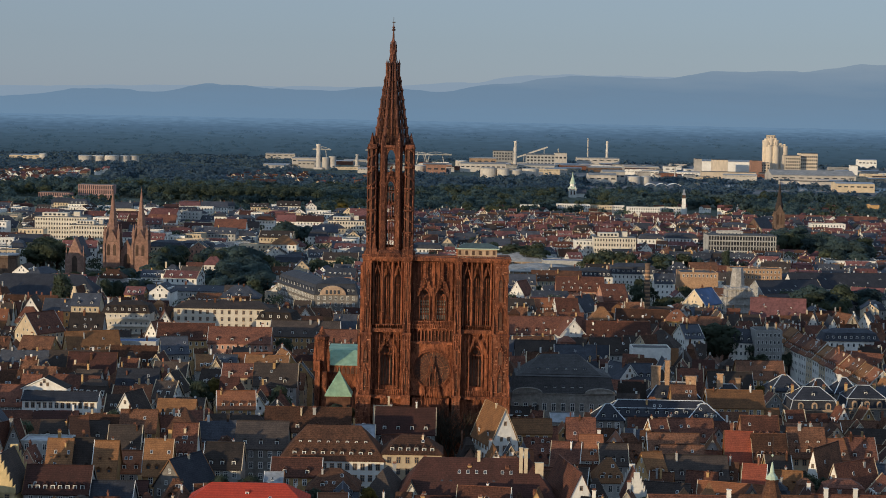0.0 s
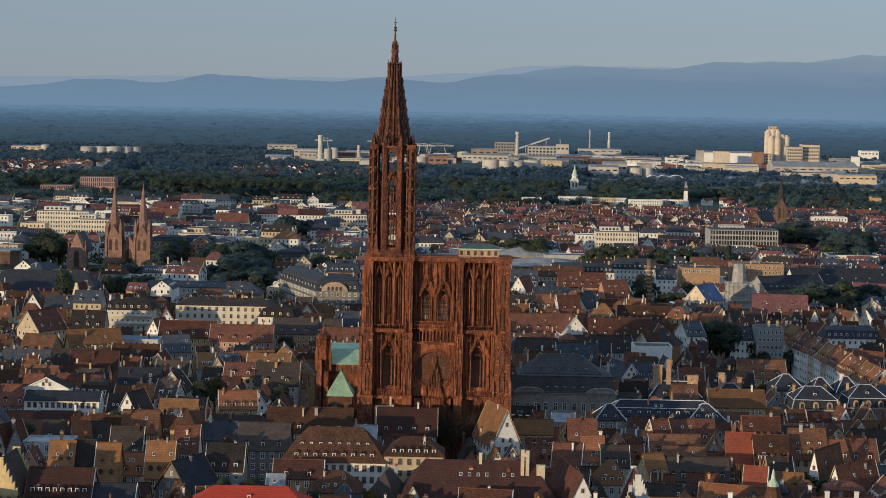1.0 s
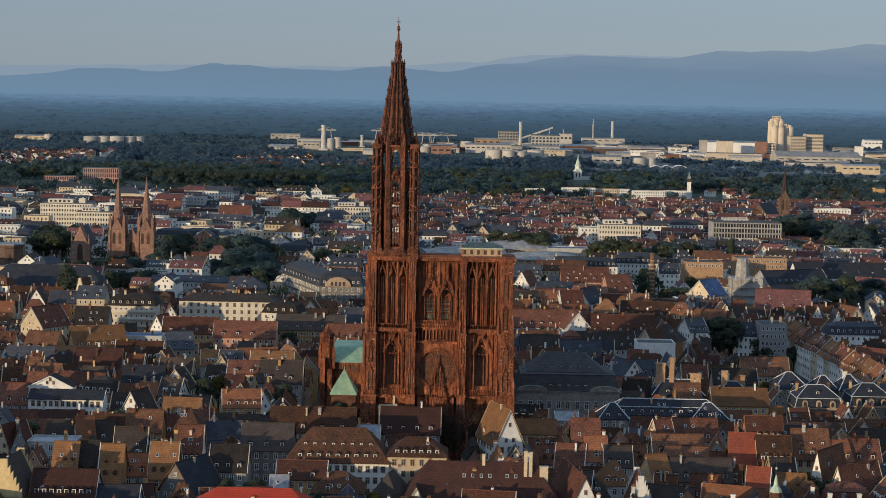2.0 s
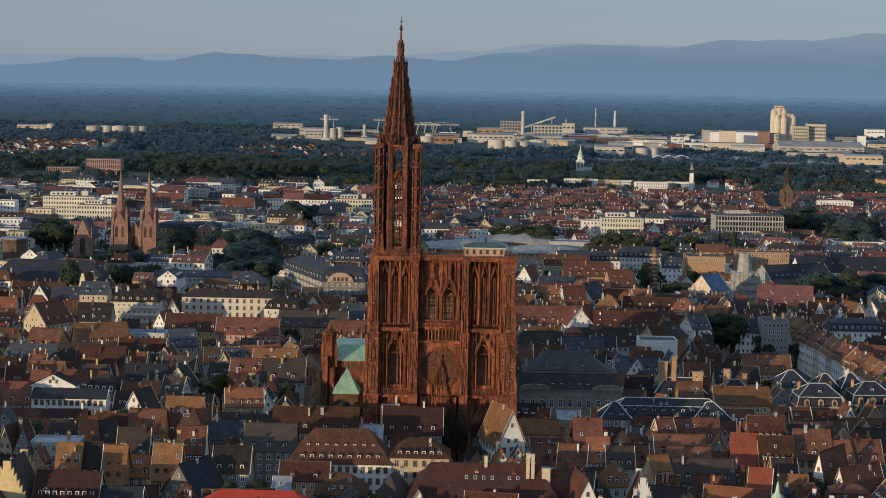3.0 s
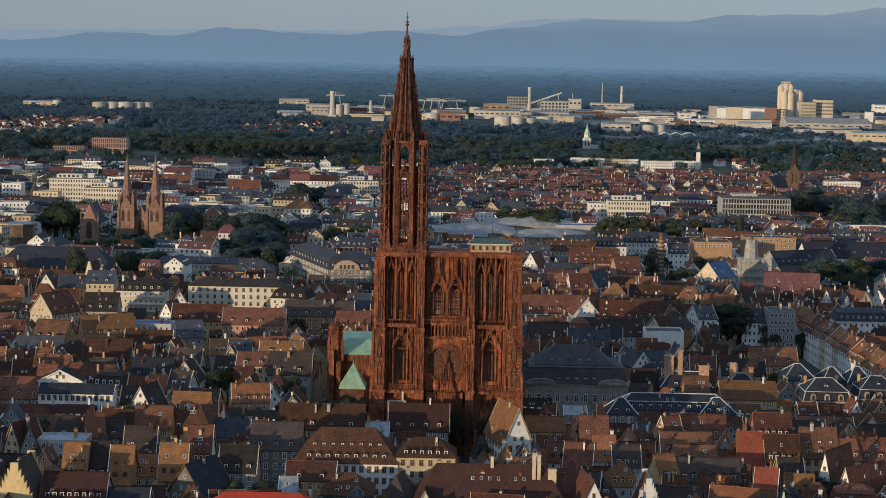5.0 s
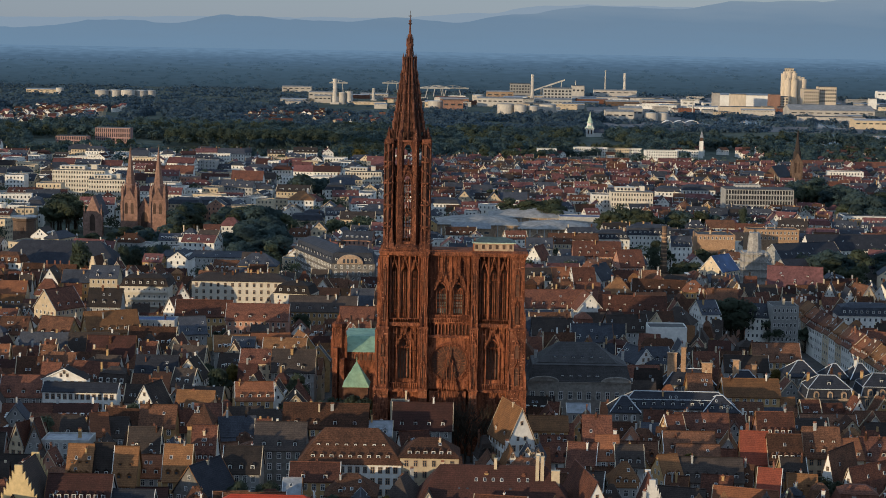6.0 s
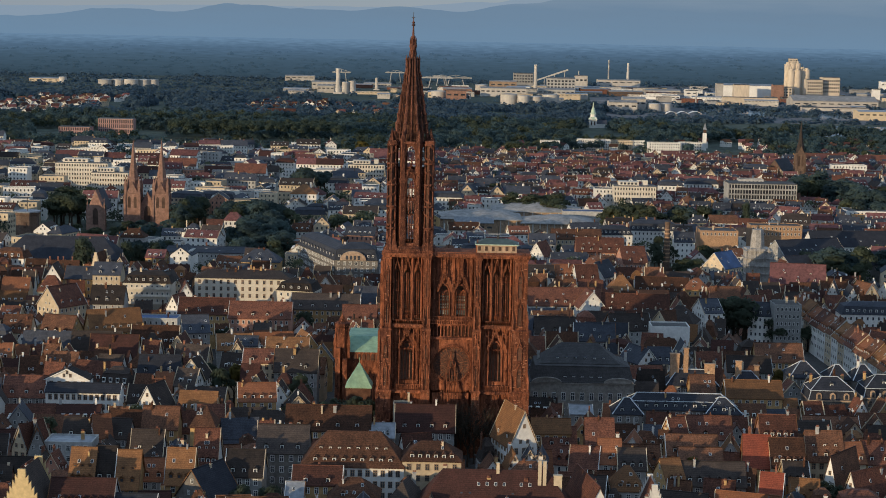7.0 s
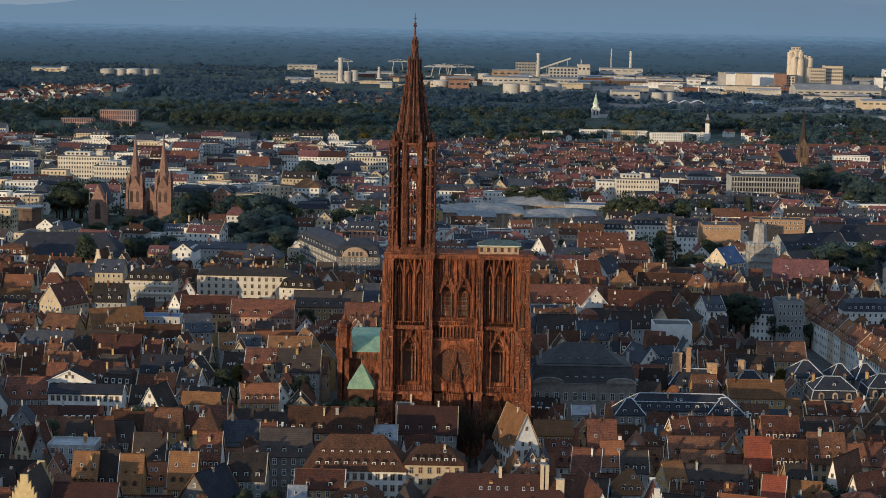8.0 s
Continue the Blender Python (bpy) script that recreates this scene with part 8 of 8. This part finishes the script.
hall(-263.6, 2986.0, 34.5, 24.0, 14.4, 2.0, 0.0, "metal", "membrane", "", 4, floors=1)
hall(-173.9, 3315.0, 60.8, 30.0, 9.7, 2.0, 0.0, "metal", "membrane", "", 8, floors=1)
hall(-902.7, 3273.8, 68.3, 30.0, 8.6, 2.0, 0.0, "cream", "zinc", "", 5, floors=1)
hall(613.7, 3116.9, 126.0, 50.0, 27.5, 3.0, 0.0, "white", "zinc", "long white warehouse of the port", 0, floors=1)
hall(564.8, 2789.9, 104.6, 20.0, 14.0, 1.0, 0.0, "silo", "felt", "long low buff wall of sheds", 0, floors=1)
hall(532.6, 2969.0, 13.7, 20.0, 34.5, 1.0, 0.0, "metal", "felt", "pale steel end block of a warehouse", 0, floors=1)
hall(559.5, 2863.8, 29.9, 20.0, 35.8, 1.0, 0.0, "silo", "felt", "buff concrete warehouse block", 0, floors=1)
hall(663.2, 3037.0, 20.9, 30.0, 31.7, 1.0, 0.0, "stone_pink", "felt", "dull red brick warehouse block", 0, floors=1)
hall(681.9, 3046.5, 19.8, 30.0, 27.1, 1.0, 0.0, "silo", "felt", "buff concrete warehouse block", 3, floors=3)
hall(744.9, 3079.8, 31.7, 40.0, 42.7, 1.0, 0.0, "silo", "felt", "buff concrete mill block with small windows", 8, floors=4)
hall(782.2, 3095.4, 35.4, 36.0, 47.6, 1.0, 0.0, "silo", "felt", "buff concrete mill block with small windows", 8, floors=4)
hall(707.3, 2718.3, 158.0, 70.0, 13.5, 9.0, 0.0, "metal", "membrane", "", 10, floors=1)
hall(891.5, 3143.5, 15.6, 14.0, 23.1, 1.0, 0.0, "white", "felt", "", 0, floors=1)
hall(684.3, 2283.9, 62.4, 40.0, 14.2, 2.0, 0.0, "cream", "zinc", "", 6, floors=1)
hall(507.0, 1447.5, 9.7, 20.0, 18.6, 1.0, 0.0, "ochre", "felt", "", 2, floors=1)
hall(1100.3, 3875.0, 45.9, 30.0, 20.0, 2.0, 0.0, "white", "zinc", "", 5, floors=1)
hall(684.0, 2586.1, 120.0, 20.0, 6.0, 1.0, 0.0, "metal", "felt", "", 0, floors=1)
canopy(348.2, 2252.9, 17.4)
canopy(367.6, 2260.7, 17.4)
canopy(389.0, 2268.6, 21.5)

# grain silos of the mill
for sx, sr, sh in ((711.5, 7.2, 70.5), (721.8, 7.2, 73.8), (732.0, 7.2, 72.0), (743.0, 7.6, 61.0), (752.0, 7.6, 59.0)):
    silo_cell(sx, 3190.0, sr, sh)
silo_cell(716.5, 3174.0, 8.0, 57.0)
silo_cell(729.5, 3174.0, 8.0, 57.5)
loft_house = thing("silo_penthouse", 722.0, 3192.0, 76.0, 0, "buff concrete head house on top of the silos", "building")
part("wall", Solid().box(-9, 9, -5, 5, 0, 7.5), "silo", loft_house)
part("roof", Solid().box(-9.5, 9.5, -5.5, 5.5, 7.5, 8.2), "felt", loft_house)
for k in range(5):
    part("window", Solid().box(-7.6 + 3.4 * k, -5.8 + 3.4 * k, -5.1, -5.0, 2.6, 5.2), "glass", loft_house)

# factory chimneys and masts
stack(169.6, 3157.2, 57.8, 4.5)
stack(377.1, 3754.5, 61.4, 2.2)
stack(429.4, 3800.0, 53.2, 4.0)
stack(-236.1, 2933.1, 46.4, 5.5)
stack(-169.9, 3178.6, 23.0, 4.0)
stack(303.5, 3753.6, 34.9, 1.6)
stack(442.4, 2648.8, 26.0, 1.4)

# harbour cranes
crane(-260.0, 3399.9, 37.2, 30.0)
crane(-145.0, 3604.6, 32.4, 34.0)
crane(-41.0, 3254.1, 32.1, 50.0)
crane(-0.1, 3278.0, 32.3, 50.0)
crane(-33.1, 3499.2, 26.3, 30.0)
conveyor(182.0, 3500.0, 260.5, 43.7)


# the streets between: rows of houses where no other stands
def blocked(x, y):
    """Open ground: the cathedral and its square, the street that leads to its door, the palace court, the parks and the river."""
    if -48 < x < 28 and -16 < y < 112:
        return True
    if 2 < x < 9 and -90 < y < 0:
        return True
    if 20 < y < 200 and abs(x + 76 + (y - 30) * 0.195) < 6:      # a street that runs straight away
        return True
    if x < -112 and -150 < y < -102:                             # no unseen houses here, to let the sun onto the stepped gable
        return True
    return any((x - a) ** 2 / c ** 2 + (y - b) ** 2 / d ** 2 < 1 for a, b, c, d in PARKS)


PARKS = [(118, 210, 16, 20), (228, 330, 24, 30)]


def pick(rnd, table):
    t = rnd.random() * sum(w for _, w in table)
    for k, w in table:
        t -= w
        if t <= 0:
            return k
    return table[-1][0]


def fill_old_town():
    rnd = random.Random(11)
    roofs = (("tile_brown", 36), ("tile_red", 26), ("tile_dark", 22), ("tile_oxblood", 10), ("tile_ochre", 7), ("tile_orange", 5), ("slate", 6))
    walls = (("cream", 28), ("white", 24), ("grey", 22), ("ochre", 16), ("rose", 10))
    rest = Rows()
    y = -178.0
    while y < 330:
        half = (y + 552) * 0.262
        x = -half - 70 - rnd.uniform(0, 20)
        while x < half + 12:
            turn = 26 * noise.noise((x / 110, y / 110, 2.0)) + rnd.uniform(-7, 7)
            if rnd.random() < 0.36:
                turn += 90
            w, d = rnd.choice((rnd.uniform(6, 9), rnd.uniform(7, 13), rnd.uniform(12, 19))), rnd.uniform(7.5, 10.5)
            if abs(turn) > 45:
                w = rnd.uniform(8, 12)
            px, py = x + w / 2, y + rnd.uniform(-3, 3)
            for _ in range(3):
                if not blocked(px, py) and clear_of(px, py, w, d, turn, -0.8):
                    h, r = rnd.uniform(8.0, 12.0), rnd.uniform(5.0, 7.6)
                    if y < 40:
                        h, r = rnd.uniform(7.0, 10.5), rnd.uniform(4.4, 6.4)
                    # Unseen houses left of the view, raised to throw shade on near roofs.
                    if px < -half - 4 and y < 60:
                        h, r = rnd.uniform(11.5, 14.0), rnd.uniform(5.5, 7.0)
                    if 130 < y < 245 and -240 < px < -45:
                        h, r = rnd.uniform(5.5, 8.0), rnd.uniform(4.0, 5.5)
                    near = y < 150
                    n = int(w / 2.6)
                    dm = () if rnd.random() < 0.3 else ((n,) if rnd.random() < 0.6 or not near else (n, max(1, n - 1)))
                    roof = pick(rnd, roofs)
                    kind = "gable" if rnd.random() < 0.8 else ("hip" if rnd.random() < 0.6 else "mansard")
                    wall = pick(rnd, walls)
                    if y > -22 or abs(px) > half + 3:
                        rest.house(px, py, w, d, h, r, turn, kind, roof, wall, 2, True, (dm or (0,))[0] if rnd.random() < 0.7 else 0, rnd.random() < 0.4)
                        break
                    house(px, py, w, d, h, r, turn, kind, roof, wall, dm if near or rnd.random() < 0.5 else (), rnd.choice((0, 1, 1, 2)), 1, 2, single=False, seed=rnd.randint(0, 9999), trim=rnd.choice(("frame", "frame", roof)))
                    break
                w, d = w * 0.72, d * 0.85
            x += w + rnd.uniform(0.0, 1.5) + (rnd.uniform(3, 7) if rnd.random() < 0.12 else 0)
        y += rnd.uniform(10, 12.5) if y < 80 else rnd.uniform(12.5, 16)
    rest.done("house_rows", "dense rows of tiled old town houses")


def fill_far_town():
    rnd = random.Random(23)
    rows = Rows()
    y = 335.0
    while y < 1230:
        half = (y + 552) * 0.262 + 20
        x = -half - rnd.uniform(0, 20)
        red = 0.35 if y < 640 else 0.75
        while x < half:
            east = x > -30
            blocks = x < -0.04 * (y + 552) and y > 540
            w, d = (rnd.uniform(9, 20), rnd.uniform(9, 12)) if y < 600 else (rnd.uniform(8, 18), rnd.uniform(8, 10.5))
            if blocks:
                w, d = rnd.uniform(12, 26), rnd.uniform(10, 13)
            turn = 22 * noise.noise((x / 160, y / 160, 5.0)) + rnd.uniform(-8, 8) + (90 if rnd.random() < 0.32 else 0)
            px, py = x + w / 2, y + rnd.uniform(-4, 4)
            thin = 0.0 if (east or y < 540) else 0.34
            if not blocked(px, py) and rnd.random() > thin and clear_of(px, py, w, d, turn, -0.5):
                h, r = rnd.uniform(10, 14) if east else rnd.uniform(11, 19), rnd.uniform(3.2, 5.0)
                west = 0.3 if x < -0.05 * (y + 552) and y > 560 else 1.0
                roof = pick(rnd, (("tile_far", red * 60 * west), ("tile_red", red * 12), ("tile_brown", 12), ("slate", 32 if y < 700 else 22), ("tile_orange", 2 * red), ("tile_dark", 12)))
                if blocks:
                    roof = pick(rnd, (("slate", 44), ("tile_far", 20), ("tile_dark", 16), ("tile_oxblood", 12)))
                kind = pick(rnd, (("gable", 60), ("hip", 14), ("mansard", 20 if roof == "slate" else 4), ("flat", 7 if east else (22 if west == 1.0 else 70))))
                wall = pick(rnd, (("white", 48), ("cream", 28), ("grey", 18), ("rose", 4)) if blocks else (("white", 66), ("cream", 22), ("grey", 6), ("rose", 4), ("ochre", 2)))
                rows.house(px, py, w, d, h, r, turn, kind, "felt" if kind == "flat" else roof, wall, 4 if y < 800 else 3, True, rnd.choice((0, 3, 4, 5)) if y < 800 else rnd.choice((0, 0, 3, 4)), rnd.random() < 0.3)
            x += w + rnd.uniform(0.3, 2) + (rnd.uniform(4, 12) if rnd.random() < 0.12 else 0)
        y += rnd.uniform(15, 19) if y < 600 else rnd.uniform(14, 19)
    rows.done("house_rows", "distant rows of white and cream houses with red roofs")


fill_old_town()
fill_far_town()


def court_trees():
    """Small trees that show over the roofs from the courts of the old town."""
    rnd = random.Random(41)
    n = 0
    for x, y in ((-100, -4), (-81, 50), (-76, 62), (-88, 70), (109, 47), (144, 154), (-60, 44), (-120, 30)):
        spots = sorted(((u * u + v * v, x + u, y + v) for u in range(-8, 9, 2) for v in range(-8, 9, 2)))
        for _, px, py in spots:
            if clear_of(px, py, 4.0, 4.0, 0):
                tree(px, py, rnd.uniform(14, 17), 0.8, rnd.choice(("leaf", "leaf_dark", "leaf_yellow")))
                break
    for i in range(3000):
        y = rnd.uniform(-110, 300)
        x = rnd.uniform(-1, 1) * (y + 552) * 0.25
        if n < 46 and noise.noise((x / 60, y / 60, 8.0)) > -0.05 and not blocked(x, y) and clear_of(x, y, 4.4, 4.4, 0):
            tree(x, y, rnd.uniform(11, 15), 0.75, rnd.choice(("leaf", "leaf_dark", "leaf_dark", "leaf_yellow")))
            n += 1


def street_trees():
    """Trees of courts, avenues and gardens between the farther houses."""
    rnd = random.Random(77)
    spots, dark = [], []
    for i in range(7000):
        y = rnd.uniform(300, 1260)
        x = rnd.uniform(-1, 1) * ((y + 552) * 0.265 + 6)
        k = noise.noise((x / 75, y / 75, 20.0))
        if k < (-0.3 if x < -0.04 * (y + 552) else -0.06) or blocked(x, y) or not clear_of(x, y, 6.5, 6.5, 0):
            continue
        take(x, y, 5, 5, 0)
        (spots if rnd.random() < 0.35 else dark).append((x, y, rnd.uniform(9, 19), rnd.uniform(3.4, 5.6)))
    wood("street_trees", spots, 30, 0.7, "leaf", "green trees of streets and gardens among the houses")
    wood("street_trees", dark, 30, 0.7, "leaf_dark", "dark trees of streets and gardens among the houses")


court_trees()
street_trees()


# river, woods and suburbs beyond the town
river = Solid().face([(330, 1820, 0.05), (900, 1700, 0.05), (1100, 2000, 0.05), (560, 2080, 0.05)])
river.face([(420, 2330, 0.05), (1250, 2200, 0.05), (1300, 2520, 0.05), (420, 2560, 0.05)])
quay = Solid().face([(215, 2120, 0.03), (880, 2120, 0.03), (1300, 3850, 0.03), (330, 3850, 0.03)])
tagged(new("quay", quay.mesh("quay", ("quay",))), "pale concrete quays and yards of the port", "quay", "", "structure")
tagged(new("water", river.mesh("water", ("water",))), "pale still river water between wooded banks", "water", "", "structure")


def in_wood(x, y):
    """Where the belts of trees stand, and how dense."""
    w = y + 552
    u = x / w                                     # how far to the side, as the plan fans out
    if y < 1290:
        return u < -0.02 and y > 1130 and noise.noise((x / 70, y / 50, 3.0)) > -0.1 or u > 0.19 and y > 980 and noise.noise((x / 60, y / 40, 8.0)) > 0.12
    if y < 1800:
        if u < -0.01:
            return not (-0.245 < u < -0.165 and 1390 < y < 1640) and not (-0.175 < u < -0.06 and 1330 < y < 1400)
        return noise.noise((x / 120, y / 90, 6.0)) > (-0.05 if u > 0.12 else -0.30)
    if u > 0.085 and 2120 < y < 3700:             # open quays of the port
        return noise.noise((x / 60, y / 60, 4.0)) > 0.12
    if y < 2450:
        if 300 < x < 1100 and 1700 < y < 2080:
            return False
        if -0.30 < u < -0.165 and 2000 < y < 2450:
            return noise.noise((x / 60, y / 60, 2.0)) > 0.25
        return noise.noise((x / 150, y / 120, 9.0)) > -0.28
    if u > -0.08 and y < 3600:
        return noise.noise((x / 130, y / 130, 4.0)) > 0.22
    return noise.noise((x / 170, y / 130, 4.0)) > -0.30


def woods():
    rnd = random.Random(5)
    near, mid, far, planted = [], [], [], []
    y = 985.0
    while y < 3900:
        step = 11 if y < 1900 else (17 if y < 2700 else 26)
        half = (y + 552) * 0.268 + 20
        x = -half
        while x < half:
            px, py = x + rnd.uniform(-4, 4), y + rnd.uniform(-5, 5)
            if in_wood(px, py) and clear_of(px, py, 8, 8, 0):
                k = noise.noise((px / 45, py / 45, 12.0))
                h = 15.5 + 6 * k + 5 * noise.noise((px / 140, py / 110, 15.0)) + rnd.uniform(-2.5, 3.5)
                if -0.172 < px / (py + 552) < -0.065 and 1398 < py < 1500:     # a tall close-set plantation
                    h = 26.5 + rnd.uniform(-1.2, 1.2)
                if h > 25 and 1398 < py < 1500 and px < 0:
                    planted.append((px, py, h, rnd.uniform(4.5, 6.5)))
                elif y < 1900:
                    near.append((px, py, h, rnd.uniform(5.5, 8.5)))
                elif y < 2700:
                    mid.append((px, py, h * (0.6 if px / (py + 552) > 0.085 else 0.85), rnd.uniform(9, 13)))
                else:
                    far.append((px, py, h * 0.5, rnd.uniform(12, 18)))
            x += step * rnd.uniform(0.8, 1.3)
        y += step * 1.05
    third = [[s for i, s in enumerate(near) if int(noise.noise((s[0] / 60, s[1] / 60, 1.0)) * 3 + 3) % 3 == k] for k in range(3)]
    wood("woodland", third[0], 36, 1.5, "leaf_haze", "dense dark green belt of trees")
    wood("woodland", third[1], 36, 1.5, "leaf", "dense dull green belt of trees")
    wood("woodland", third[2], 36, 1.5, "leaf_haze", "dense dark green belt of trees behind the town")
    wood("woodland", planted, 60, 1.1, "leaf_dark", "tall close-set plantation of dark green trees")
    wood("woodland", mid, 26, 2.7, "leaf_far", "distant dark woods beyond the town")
    edge = []
    for i in range(420):
        u = rnd.random() ** 1.7 * 0.74
        cy = 3880 + 520 * u
        cx = rnd.uniform(-1, 1) * (cy + 552) * 0.268
        for k in range(rnd.randint(2, 9)):
            edge.append((cx + rnd.uniform(-75, 75), cy + rnd.uniform(-8, 8), 97 * u ** 1.1 + rnd.uniform(1.5, 5.5), rnd.uniform(8, 15)))
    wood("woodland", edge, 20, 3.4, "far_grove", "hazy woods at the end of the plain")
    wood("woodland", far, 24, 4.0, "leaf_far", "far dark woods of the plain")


def suburbs():
    """Small red-roofed houses scattered between the woods, and pale sheds of the port."""
    rnd = random.Random(31)
    rows = Rows()
    for x0, x1, y0, y1, n in ((-720, -560, 1980, 2500, 150), (-330, -190, 2150, 2450, 60), (-210, -60, 2080, 2300, 20), (-660, -560, 1600, 1900, 14), (180, 520, 1330, 1560, 70), (60, 180, 1300, 1420, 24), (330, 620, 1180, 1420, 60)):
        for i in range(n):
            x, y = rnd.uniform(x0, x1), rnd.uniform(y0, y1)
            w, d, rot = rnd.uniform(7, 13), rnd.uniform(7, 9), rnd.uniform(-40, 40) + rnd.choice((0, 90))
            if clear_of(x, y, w, d, rot, 1):
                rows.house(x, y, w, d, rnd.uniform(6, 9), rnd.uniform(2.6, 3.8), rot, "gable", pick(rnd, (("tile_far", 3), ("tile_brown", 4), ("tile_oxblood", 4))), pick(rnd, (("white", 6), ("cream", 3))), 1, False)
    for x0, x1, y0, y1, n in ((120, 560, 2650, 3500, 60), (-180, 60, 2700, 3300, 22), (560, 1000, 2600, 3600, 60), (-330, -180, 2700, 3500, 10)):
        for i in range(n):
            x, y = rnd.uniform(x0, x1), rnd.uniform(y0, y1)
            w, d, rot = rnd.uniform(20, 70), rnd.uniform(14, 30), rnd.uniform(-12, 12)
            if clear_of(x, y, w, d, rot, 3):
                rows.house(x, y, w, d, rnd.uniform(5, 11), 1.6, rot, rnd.choice(("gable", "flat")), rnd.choice(("zinc", "felt", "zinc", "tile_red")), pick(rnd, (("white", 2), ("cream", 3), ("metal", 4), ("grey", 4), ("brick", 1))), 1, False)
    rows.done("house_rows", "scattered pale houses and sheds beyond the town")


suburbs()
woods()
